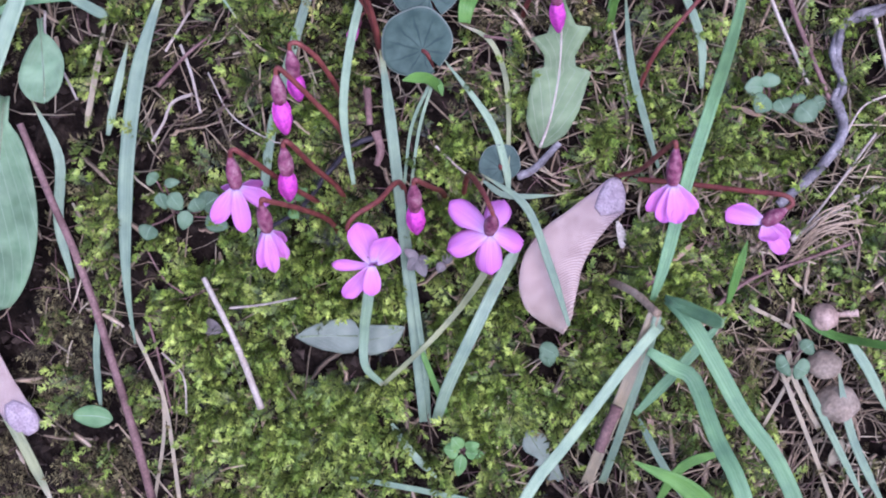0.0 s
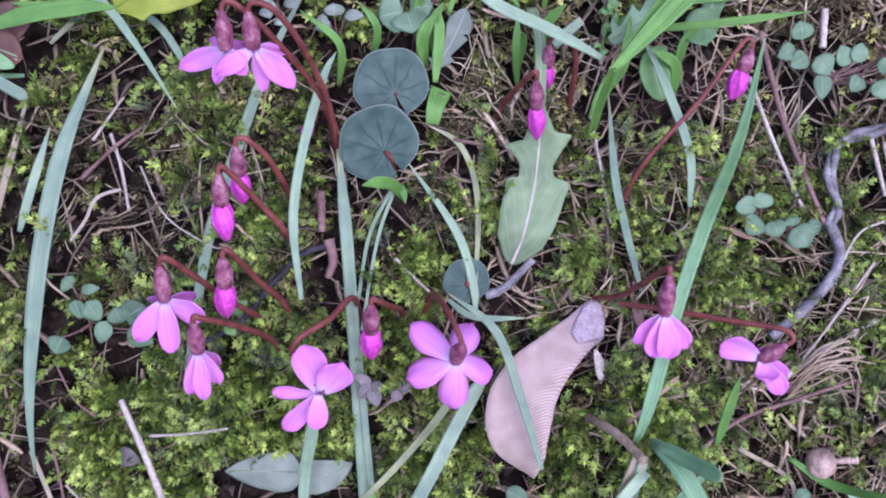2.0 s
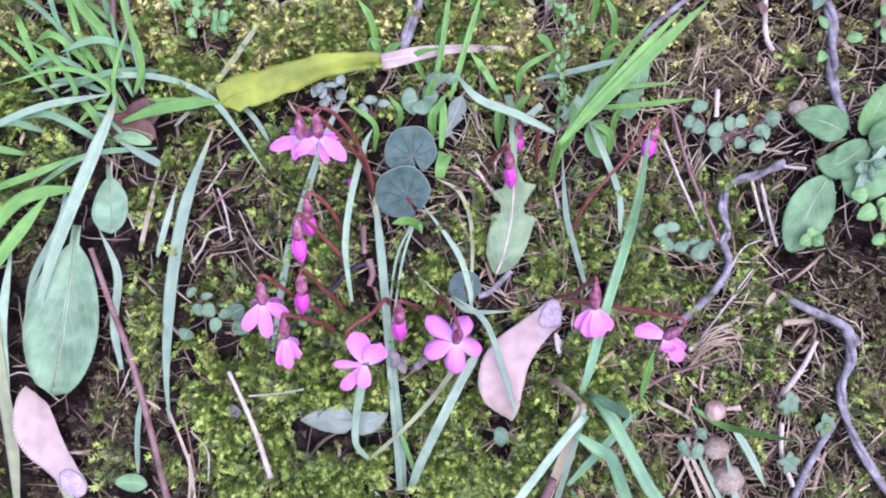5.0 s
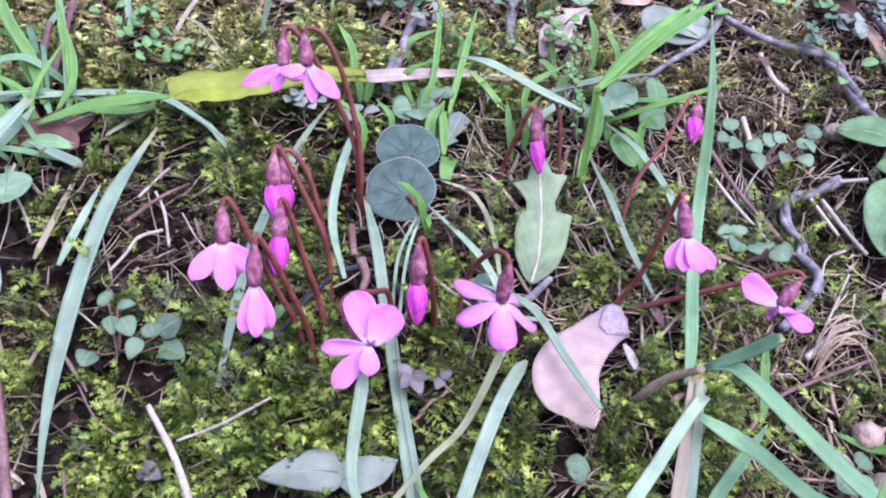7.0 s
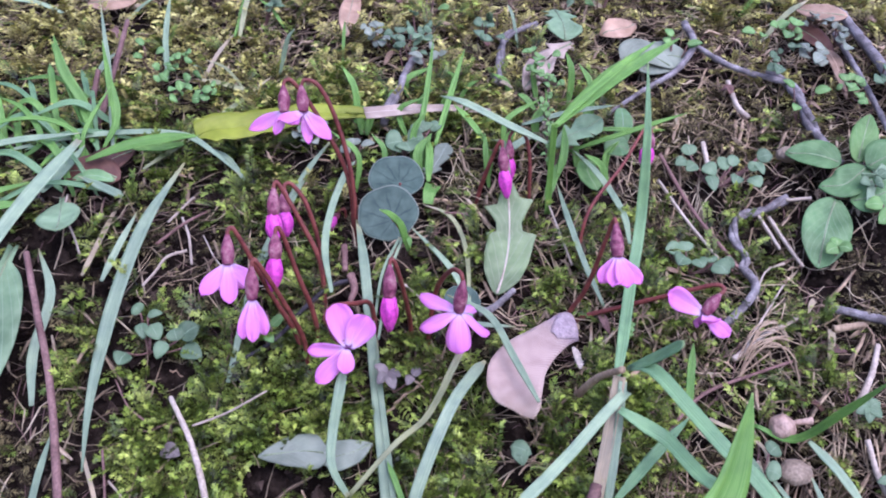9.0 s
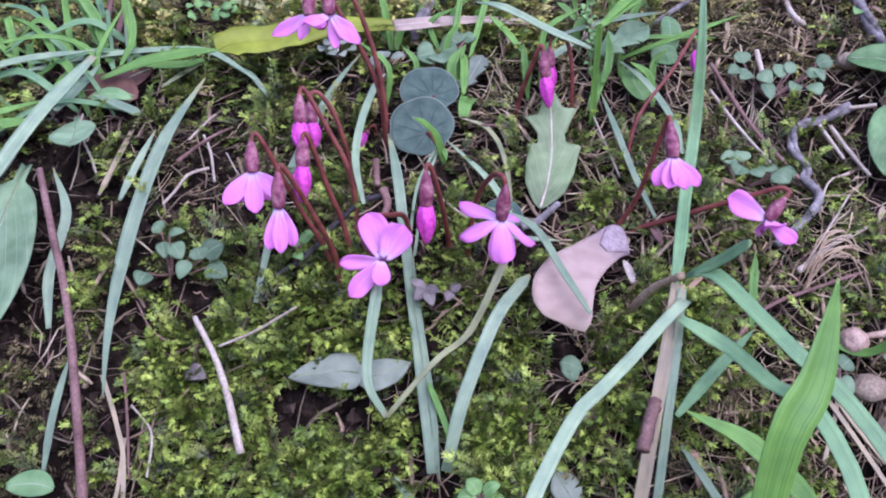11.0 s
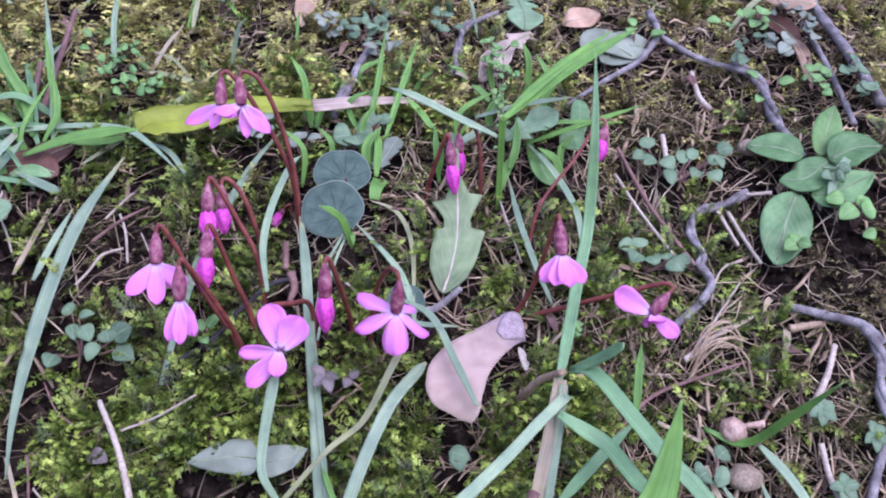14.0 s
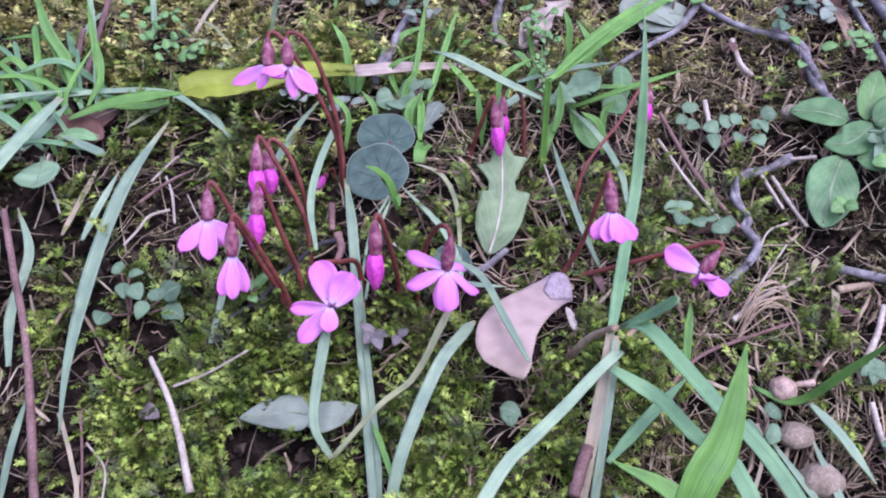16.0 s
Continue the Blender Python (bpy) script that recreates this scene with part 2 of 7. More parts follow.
M_CALYX = grained("calyx_maroon", [(0.34, (0.105, 0.020, 0.042)), (0.5, (0.205, 0.054, 0.088)), (0.66, (0.31, 0.150, 0.160))], 520, 0.6, 2500, 0.0002)
M_STEM = grained("stem_redbrown", [(0.3, (0.10, 0.022, 0.018)), (0.7, (0.21, 0.060, 0.042))], 300, 0.5, 2500, 0.0002)
M_CYC = round_leaf_material()
M_LEAF = leaf_material("leaf_midgreen", (0.095, 0.195, 0.070), (0.170, 0.285, 0.115), (0.25, 0.34, 0.20))
M_LEAF_GREY = leaf_material("leaf_greygreen", (0.165, 0.200, 0.135), (0.235, 0.270, 0.190), (0.29, 0.32, 0.25))
M_SERR = leaf_material("leaf_palegreen", (0.130, 0.195, 0.080), (0.205, 0.270, 0.130), (0.33, 0.35, 0.25), nveins=5)
M_YELLOW = leaf_material("leaf_yellowgreen", (0.175, 0.220, 0.016), (0.245, 0.285, 0.028), (0.30, 0.34, 0.07), 0.25)
M_WEED = leaf_material("leaf_weed", (0.088, 0.150, 0.072), (0.150, 0.225, 0.120), (0.175, 0.250, 0.145), nveins=4)
M_WEED_LIGHT = leaf_material("leaf_weed_light", (0.100, 0.215, 0.055), (0.180, 0.320, 0.095), (0.23, 0.35, 0.15), nveins=4)
M_ROSETTE = leaf_material("leaf_rosette", (0.075, 0.165, 0.052), (0.135, 0.250, 0.090), (0.20, 0.30, 0.15), nveins=5)
M_LEAF_PALE = leaf_material("leaf_pale_greygreen", (0.150, 0.245, 0.115), (0.230, 0.335, 0.175), (0.30, 0.39, 0.25))
M_PINK_DRY = leaf_material("leaf_dry_pinkish", (0.34, 0.262, 0.195), (0.48, 0.39, 0.30), (0.52, 0.43, 0.34), nveins=5)
M_PURPLE = leaf_material("leaf_purplegrey", (0.125, 0.105, 0.098), (0.20, 0.175, 0.15), (0.25, 0.21, 0.19), nveins=4)
M_DEAD = leaf_material("leaf_dead_brown", (0.26, 0.17, 0.10), (0.42, 0.29, 0.19), (0.46, 0.33, 0.22))
M_DEAD_DARK = leaf_material("leaf_dead_dark", (0.07, 0.03, 0.02), (0.14, 0.07, 0.045), (0.18, 0.1, 0.07))
M_RIB = grained("leaf_rib", [(0.3, (0.13, 0.17, 0.085)), (0.7, (0.21, 0.26, 0.135))], 200, 0.55, 1500, 0.0002)
M_SAMARA = samara_material()
M_NUTLET = grained("nutlet_violet", [(0.3, (0.26, 0.195, 0.200)), (0.55, (0.36, 0.285, 0.280)), (0.8, (0.45, 0.360, 0.325))], 260, 0.7, 1500, 0.0003)
M_STALK = grained("stalk_brown", [(0.3, (0.095, 0.048, 0.038)), (0.7, (0.23, 0.135, 0.11))], 120, 0.7, 1400, 0.0003, (1, 1, 1))
M_STICK = grained("stick_bleached", [(0.3, (0.31, 0.25, 0.18)), (0.7, (0.50, 0.43, 0.33))], 150, 0.7, 1500, 0.0003)
M_TWIG = grained("root_grey", [(0.3, (0.09, 0.078, 0.072)), (0.55, (0.20, 0.182, 0.170)), (0.75, (0.32, 0.295, 0.272))], 220, 0.85, 1600, 0.0006)
M_BLACK = grained("root_black", [(0.3, (0.018, 0.015, 0.017)), (0.7, (0.055, 0.048, 0.052))], 250, 0.7, 1600, 0.0004)
M_NUT = grained("nut_tan", [(0.3, (0.30, 0.20, 0.14)), (0.7, (0.47, 0.34, 0.25))], 150, 0.55, 1200, 0.0002)
M_STONE = grained("stone_tan", [(0.3, (0.17, 0.128, 0.082)), (0.7, (0.33, 0.265, 0.180))], 130, 0.85, 1100, 0.0006)


# ---- shape helpers ----
def part(name, bm, material, parent=None, label="", smooth=True):
    me = bpy.data.meshes.new(name)
    bm.normal_update()
    bm.to_mesh(me)
    bm.free()
    for p in me.polygons:
        p.use_smooth = smooth
    me.materials.append(material)
    ob = new(name, me)
    if parent:
        ob.parent = parent
        ob.matrix_parent_inverse = parent.matrix_world.inverted()
    if label:
        ob["label"] = label
    return ob


def root(name, at, label, category, group=""):
    e = new(name)
    e.location = at
    e.empty_display_size = 0.004
    bpy.context.view_layer.update()
    return tagged(e, label, category, group)


# broad swellings and hollows of the bank: middle, reach, rise
SWELLS = [(0.112, 0.188, 0.045, 0.034, -0.015), (0.038, 0.168, 0.026, 0.022, -0.005), (-0.067, 0.147, 0.020, 0.015, -0.006), (0.030, 0.108, 0.030, 0.018, 0.008), (0.122, 0.252, 0.030, 0.025, -0.004)]


def level(x, y):
    """The bank: steep in front, flatter behind its shoulder."""
    u = y - 0.175
    z = 0.0347 + 0.0694 * max(-0.5, min(0.5, x)) + 0.356 * u + 0.541 * (u - 0.022 * math.log1p(math.exp(min(u / 0.022, 300.0))))
    for cx, cy, rx, ry, rise in SWELLS:
        z += rise * math.exp(-((x - cx) / rx) ** 2 - ((y - cy) / ry) ** 2)
    return z


def uneven(x, y):
    """Hummocks and hollows on the bank."""
    a = noise.noise((x * 28, y * 28, 3.1)) * 0.0032 + noise.noise((x * 70, y * 70, 7.7)) * 0.0022 + noise.noise((x * 190, y * 190, 1.7)) * 0.0011
    hollow = -0.010 * exp_(x + 0.028, y - 0.186, 0.011) - 0.006 * exp_(x - 0.002, y - 0.118, 0.008) - 0.004 * exp_(x + 0.075, y - 0.142, 0.015)
    return a + hollow + hummock(x, y)


def hummock(x, y):
    """Cushions a finger's breadth across with dark gaps between."""
    d = noise.voronoi((x * 85, y * 85, 0.5))[0]
    return 0.0105 * (0.42 - min(d[0], 0.62)) if abs(x) < 0.4 and -0.1 < y < 0.8 else 0.0


def exp_(dx, dy, w):
    return 2.718281828 ** (-(dx * dx + dy * dy) / (w * w))


def at(x, y, h=0.0):
    """A place h metres over the bank's mean surface."""
    return Vector((x, y, level(x, y) + h))


def bank_normal(x, y):
    e = 0.002
    return Vector((level(x - e, y) - level(x + e, y), level(x, y - e) - level(x, y + e), 2 * e)).normalized()


def spline(pts, n):
    """Catmull-Rom through the points, n points in all."""
    pts = [Vector(p) for p in pts]
    if len(pts) == 2:
        return [pts[0].lerp(pts[1], i / (n - 1)) for i in range(n)]
    p = [2 * pts[0] - pts[1]] + pts + [2 * pts[-1] - pts[-2]]
    out = []
    for i in range(n):
        s = i / (n - 1) * (len(pts) - 1)
        k = min(int(s), len(pts) - 2)
        t = s - k
        a, b, c, d = p[k:k + 4]
        out.append(0.5 * (2 * b + (c - a) * t + (2 * a - 5 * b + 4 * c - d) * t * t + (3 * b - a - 3 * c + d) * t ** 3))
    return out


def tube(pts, radius, seg=8, bm=None, rough=0.0, cap=True):
    """A round stalk along the points; radius is a function of 0..1."""
    bm = bm or bmesh.new()
    n = len(pts)
    side = (pts[1] - pts[0]).orthogonal().normalized()
    rings = []
    for i, p in enumerate(pts):
        d = (pts[min(i + 1, n - 1)] - pts[max(i - 1, 0)]).normalized()
        side = (side - d * side.dot(d)).normalized()
        up = d.cross(side)
        r = radius(i / (n - 1))
        ring = []
        for k in range(seg):
            a = 2 * 3.14159265 * k / seg
            q = r * (1 + rough * noise.noise((p.x * 900 + k * 2.3, p.y * 900, p.z * 900)))
            ring.append(bm.verts.new(p + q * (side * math.cos(a) + up * math.sin(a))))
        rings.append(ring)
    for a, b in zip(rings, rings[1:]):
        for k in range(seg):
            bm.faces.new((a[k], a[(k + 1) % seg], b[(k + 1) % seg], b[k]))
    if cap:
        bm.faces.new(rings[0][::-1])
        bm.faces.new(rings[-1])
    return bm


def sheet(rows, thick, bm=None):
    """A thin closed body from rows of points (each row across), with its own coordinates: u across, v along."""
    bm = bm or bmesh.new()
    uv = bm.loops.layers.uv.verify()
    nr, nc = len(rows), len(rows[0])
    nrm = []
    for i in range(nr):
        line = []
        for j in range(nc):
            a = rows[i][min(j + 1, nc - 1)] - rows[i][max(j - 1, 0)]
            b = rows[min(i + 1, nr - 1)][j] - rows[max(i - 1, 0)][j]
            v = a.cross(b)
            line.append(v.normalized() if v.length > 1e-12 else Vector((0, 0, 1)))
        nrm.append(line)
    top = [[bm.verts.new(rows[i][j] + nrm[i][j] * thick / 2) for j in range(nc)] for i in range(nr)]
    low = [[bm.verts.new(rows[i][j] - nrm[i][j] * thick / 2) for j in range(nc)] for i in range(nr)]

    def quad(vs, co):
        f = bm.faces.new(vs)
        for lp, c in zip(f.loops, co):
            lp[uv].uv = c

    for i in range(nr - 1):
        for j in range(nc - 1):
            c = [(j / (nc - 1), i / (nr - 1)), ((j + 1) / (nc - 1), i / (nr - 1)), ((j + 1) / (nc - 1), (i + 1) / (nr - 1)), (j / (nc - 1), (i + 1) / (nr - 1))]
            quad((top[i][j], top[i][j + 1], top[i + 1][j + 1], top[i + 1][j]), c)
            quad((low[i][j], low[i + 1][j], low[i + 1][j + 1], low[i][j + 1]), [c[0], c[3], c[2], c[1]])
    edge = [(0, j) for j in range(nc)] + [(i, nc - 1) for i in range(1, nr)] + [(nr - 1, j) for j in range(nc - 2, -1, -1)] + [(i, 0) for i in range(nr - 2, 0, -1)]
    for (a, b), (c, d) in zip(edge, edge[1:] + edge[:1]):
        quad((top[a][b], low[a][b], low[c][d], top[c][d]), [(b / (nc - 1), a / (nr - 1))] * 2 + [(d / (nc - 1), c / (nr - 1))] * 2)
    return bm


def ribbon(pts, width, face, fold=0.25, n=22, thick=0.00025, twist=0.0, taper=None, cols=5):
    """Rows of a long blade that shows its upper side towards face, folded along its rib."""
    line = spline(pts, n)
    rows = []
    for i, p in enumerate(line):
        s = i / (n - 1)
        d = (line[min(i + 1, n - 1)] - line[max(i - 1, 0)]).normalized()
        side = d.cross(face)
        side = (side if side.length > 1e-4 else d.orthogonal()).normalized()
        up = side.cross(d)
        if twist:
            a = twist * s
            side, up = side * math.cos(a) + up * math.sin(a), up * math.cos(a) - side * math.sin(a)
        w = width / 2 * (taper(s) if taper else min(1.0, 0.45 + 2.2 * s) * min(1.0, max(0.04, (1 - s) * 3.2) ** 0.75))
        rows.append([p + side * w * q + up * (fold * w * (abs(q) - 0.5)) for q in np.linspace(-1, 1, cols)])
    return rows


FACE = Vector((0.0, -0.62, 0.78))
COVER = []  # where leaves lie flat and no moss comes through


def blade(pts, width_mm, material=None, label="narrow blue-green grass blade lying over the mossy bank", fold=0.3, twist=0.0, name="grass_shoot", group="grass blades", taper=None, face=None, plant=None):
    """One grass blade through places (x, y, height over the bank)."""
    p = [at(*q) for q in pts]
    width_mm *= 0.68 if name == "grass_shoot" else 1.0
    COVER.extend((q.x, q.y, width_mm * 0.0006 + 0.0006) for q, o in zip(spline(p, 16), spline([Vector((*b,)) for b in pts], 16)) if o.z < 0.011)
    shape = sheet(ribbon(p, width_mm * 0.001, face or FACE, fold, twist=twist, taper=taper), 0.00022)
    if plant:
        return part("grass_leaf", shape, material or M_BLADE, plant, label)
    ob = part(name, shape, material or M_BLADE)
    return tagged(ob, label, "grass shoot", group)


def stalk(pts, mm0, mm1, material, name, label, category, rough=0.25, n=26, group="", seg=8):
    p = spline([at(*q) for q in pts], n)
    slim = 0.8 if material in (M_STICK, M_STALK) else 1.0
    mm0, mm1 = mm0 * slim, mm1 * slim
    COVER.extend((q.x, q.y, mm0 * 0.0005 + 0.0012) for q in p[::3])
    ob = part(name, tube(p, lambda s: 0.0005 * (mm0 + (mm1 - mm0) * s), seg, rough=rough), material)
    return tagged(ob, label, category, group)


# ---- the bank ----
def bank_mesh():
    """One sheet of soil: fine where the plants stand, coarse out to the distance."""
    xs = np.concatenate([np.linspace(-9, -0.9, 8), np.linspace(-0.7, -0.26, 12), np.arange(-0.24, 0.30, 0.0022), np.linspace(0.32, 0.75, 12), np.linspace(0.95, 9, 8)])
    ys = np.concatenate([np.linspace(-9, -0.6, 8), np.linspace(-0.4, 0.03, 14), np.arange(0.035, 0.46, 0.0022), np.linspace(0.47, 1.2, 30), np.linspace(1.4, 12, 9)])
    bm = bmesh.new()
    grid = []
    for y in ys:
        row = []
        for x in xs:
            far = max(0.0, y - 0.9)
            z = level(x, y) - 0.27 * far + uneven(x, y) - 0.0066
            row.append(bm.verts.new((x, y, max(z, -0.9 - 0.05 * abs(y)))))
        grid.append(row)
    for a, b in zip(grid, grid[1:]):
        for i in range(len(a) - 1):
            bm.faces.new((a[i], a[i + 1], b[i + 1], b[i]))
    return bm


ground = tagged(part("ground", bank_mesh(), M_SOIL), "dark crumbly soil of a mossy sloping bank", "ground", kind="structure")


# ---- cyclamen flowers ----
def petal_rows(start, tip, axis, width, belly, n=12, cols=7, cup=0.36, slim=0.0):
    """An obovate petal from the throat to its tip, bulging away from the axis."""
    way = tip - start
    side = way.cross(axis)
    side = (side if side.length > 1e-7 else way.orthogonal()).normalized()
    out = side.cross(way).normalized()
    if out.dot(axis) > 0:
        out = -out
    rows = []
    for i in range(n):
        s = i / (n - 1)
        p = start + way * s + out * belly * math.sin(3.14159 * s * 0.95)
        w = width / 2 * (0.30 + 0.82 * math.sin(1.5708 * min(1.0, s / 0.68)) if s < 0.68 else 1.12 * max(0.0, 1 - ((s - 0.68) / 0.325) ** 2.4) ** 0.6)
        w = max(w * (1.0 - slim * max(0.0, (s - 0.4) / 0.6)), 0.00015)
        rows.append([p + side * w * q * (1.0 + 0.10 * noise.noise((tip.x * 900, s * 3.0, q))) + out * (-cup * w * q * q + 0.0013 * s * noise.noise((tip.x * 700 + q * 1.3, s * 2.6, tip.z * 700))) for q in np.linspace(-1, 1, cols)])
    return rows


def egg(top, mouth, r, n=12, seg=14):
    """The maroon cup of a flower: egg-shaped, narrow at the stalk."""
    bm = bmesh.new()
    prof = [(0.0, 0.22), (0.06, 0.34), (0.16, 0.50), (0.3, 0.74), (0.45, 0.93), (0.58, 1.0), (0.72, 0.98), (0.85, 0.88), (0.95, 0.80), (1.0, 0.74)]
    d = (mouth - top)
    side = d.orthogonal().normalized()
    up = d.normalized().cross(side)
    rings = []
    for s, q in prof:
        rings.append([bm.verts.new(top + d * s + r * q * (1 + 0.05 * math.cos(5 * 6.2832 * k / seg)) * (side * math.cos(6.2832 * k / seg) + up * math.sin(6.2832 * k / seg))) for k in range(seg)])
    for a, b in zip(rings, rings[1:]):
        for k in range(seg):
            bm.faces.new((a[k], a[(k + 1) % seg], b[(k + 1) % seg], b[k]))
    bm.faces.new(rings[0][::-1])
    bm.faces.new(rings[-1])
    return bm


def flower(label, stem, top, mouth, tips, width=0.0072, r=0.0022, belly=0.0012, stem_mm=1.5, bud=False, name="cyclamen_flower", widths=None, facing=None, throat=0.0005, slim=0.0):
    """stem: places from the soil to the bend; top, mouth: ends of the cup; tips: ends of the petals."""
    stem = [Vector(p) for p in stem]
    top, mouth = Vector(top), Vector(mouth)
    e = root(name, stem[0], label, "cyclamen flower", "pink cyclamen flowers")
    axis = (mouth - top).normalized()
    line = spline(stem + [top + axis * 0.0006], 30)
    part("stem", tube(line, lambda s: 0.0005 * stem_mm * (1.12 - 0.32 * s), 10, rough=0.06), M_STEM, e, "slender red-brown stalk")
    part("calyx", egg(top, mouth + axis * 0.0003, r * 0.9), M_CALYX, e, "dark maroon egg-shaped cup")
    side = axis.orthogonal().normalized()
    up = axis.cross(side)
    if bud:
        tip = Vector(tips[0])
        way = tip - mouth
        ln = way.length
        for k in range(5):
            a = k * 6.2832 / 5 + 0.3
            o = side * math.cos(a) + up * math.sin(a)
            t = o.cross(way.normalized())
            rows = []
            for i in range(10):
                s = i / 9
                tw = 0.9 * s
                oo = o * math.cos(tw) + t * math.sin(tw)
                tt = t * math.cos(tw) - o * math.sin(tw)
                rad = r * bud * (0.62 + 0.55 * math.sin(3.1416 * min(1, s * 0.95 + 0.06)) - 0.42 * s * s)
                rows.append([mouth + way * s + oo * rad * (1 - 0.28 * q * q) + tt * rad * 0.95 * q for q in np.linspace(-1, 1, 5)])
            part("petal", sheet(rows, 0.0002), M_BUD, e, "furled magenta petal")
        return e
    for k, tip in enumerate(tips):
        tip = Vector(tip)
        o = tip - mouth
        o = o - axis * o.dot(axis)
        o = o.normalized() if o.length > 1e-6 else side
        part("petal", sheet(petal_rows(mouth + o * r * 0.22 + axis * throat, tip, Vector(facing) if facing else axis, widths[k] if widths else width, belly, slim=slim), 0.0002), M_PETAL, e, "soft pink petal")
    return e


PAIR = "open pink cyclamen flower nodding on a red-brown stalk"
BUD = "closed magenta cyclamen bud hanging from a hooked red-brown stalk"
foot_t = (-0.0186, 0.1919, 0.022)
flower(PAIR, [foot_t, (-0.0214, 0.1895, 0.0480), (-0.0316, 0.1879, 0.0690), (-0.0388, 0.1871, 0.0792), (-0.0416, 0.1867, 0.0801)], (-0.0422, 0.1861, 0.0790), (-0.0417, 0.1824, 0.0712),
       [(-0.0527, 0.1815, 0.0652), (-0.0440, 0.1778, 0.0645), (-0.0368, 0.1774, 0.0682), (-0.0380, 0.1874, 0.0672), (-0.0466, 0.1889, 0.0672)], belly=0.0010, widths=(0.0050, 0.0036, 0.0044, 0.0036, 0.0036), facing=(0.0, -0.78, 0.62), slim=0.5)
flower(PAIR, [(-0.0178, 0.1905, 0.0220), (-0.0203, 0.1882, 0.0490), (-0.0256, 0.1875, 0.0680), (-0.0310, 0.1870, 0.0785), (-0.0354, 0.1867, 0.0806)], (-0.0367, 0.1862, 0.0792), (-0.0357, 0.1830, 0.0714),
       [(-0.0268, 0.1792, 0.0634), (-0.0336, 0.1786, 0.0620), (-0.0428, 0.1758, 0.0695), (-0.0398, 0.1875, 0.0665), (-0.0298, 0.1875, 0.0655)], belly=0.0010, widths=(0.0056, 0.0038, 0.0044, 0.0036, 0.0036), facing=(0.0, -0.78, 0.62), slim=0.45)
flower(BUD, [(-0.0269, 0.1628, 0.0060), (-0.0287, 0.1630, 0.0270), (-0.0352, 0.1631, 0.0415), (-0.0412, 0.1634, 0.0523), (-0.0427, 0.1634, 0.0533)], (-0.0431, 0.1629, 0.0521), (-0.0429, 0.1598, 0.0440), [(-0.0419, 0.1548, 0.0370)], bud=0.88, r=0.0023)
flower(BUD, [(-0.0272, 0.1753, 0.0040), (-0.0292, 0.1756, 0.0255), (-0.0337, 0.1753, 0.0420), (-0.0382, 0.1753, 0.0490), (-0.0407, 0.1750, 0.0496)], (-0.0411, 0.1744, 0.0483), (-0.0405, 0.1709, 0.0413), [(-0.0397, 0.1678, 0.0346)], bud=0.88, r=0.0022)
flower(BUD, [(-0.0279, 0.1528, -0.0080), (-0.0295, 0.1523, 0.0125), (-0.0347, 0.1493, 0.0290), (-0.0392, 0.1473, 0.0430), (-0.0407, 0.1470, 0.0444)], (-0.0410, 0.1464, 0.0434), (-0.0407, 0.1426, 0.0364), [(-0.0411, 0.1398, 0.0276)], bud=0.88, r=0.0023)
flower(PAIR, [(-0.0324, 0.1513, -0.0140), (-0.0344, 0.1503, 0.0065), (-0.0424, 0.1473, 0.0235), (-0.0514, 0.1443, 0.0430), (-0.0537, 0.1438, 0.0450)], (-0.0542, 0.1431, 0.0438), (-0.0536, 0.1389, 0.0363),
       [(-0.0599, 0.1318, 0.0295), (-0.0519, 0.1298, 0.0280), (-0.0454, 0.1373, 0.0300), (-0.0494, 0.1448, 0.0270), (-0.0584, 0.1423, 0.0270)], width=0.0048, belly=0.0009, facing=(0.0, -0.78, 0.62), slim=0.2)
flower(PAIR, [(-0.0308, 0.1470, -0.0100), (-0.0322, 0.1445, 0.0087), (-0.0380, 0.1390, 0.0247), (-0.0440, 0.1330, 0.0382), (-0.0456, 0.1325, 0.0399)], (-0.0461, 0.1320, 0.0387), (-0.0458, 0.1299, 0.0297),
       [(-0.0478, 0.1235, 0.0203), (-0.0447, 0.1223, 0.0199), (-0.0417, 0.1263, 0.0202), (-0.0430, 0.1315, 0.0192), (-0.0478, 0.1295, 0.0192)], width=0.0036, belly=0.0006, facing=(0.0, -0.78, 0.62), slim=0.1)
# the flower that faces outwards on a low stalk
flower("wide open pink cyclamen flower facing outwards on a low stalk", [(-0.0107, 0.1550, 0.0020), (-0.0127, 0.1520, 0.0185), (-0.0177, 0.1430, 0.0230), (-0.0237, 0.1372, 0.0245), (-0.0259, 0.1350, 0.0222)], (-0.0253, 0.1338, 0.0206), (-0.0205, 0.1285, 0.0172),
       [(-0.0302, 0.1274, 0.0151), (-0.0229, 0.1338, 0.0267), (-0.0137, 0.1303, 0.0248), (-0.0272, 0.1206, 0.0086), (-0.0194, 0.1194, 0.0123)], width=0.0078, belly=0.0004, r=0.0016, widths=(0.0036, 0.0072, 0.0074, 0.0048, 0.0044), facing=(0.12, -0.92, 0.36), throat=0.0024)
flower(BUD, [(0.0012, 0.1550, -0.0040), (-0.0003, 0.1530, 0.0110), (-0.0028, 0.1460, 0.0245), (-0.0061, 0.1400, 0.0368), (-0.0075, 0.1394, 0.0386)], (-0.0078, 0.1389, 0.0375), (-0.0076, 0.1375, 0.0276), [(-0.0073, 0.1357, 0.0176)], bud=0.88, r=0.0023)
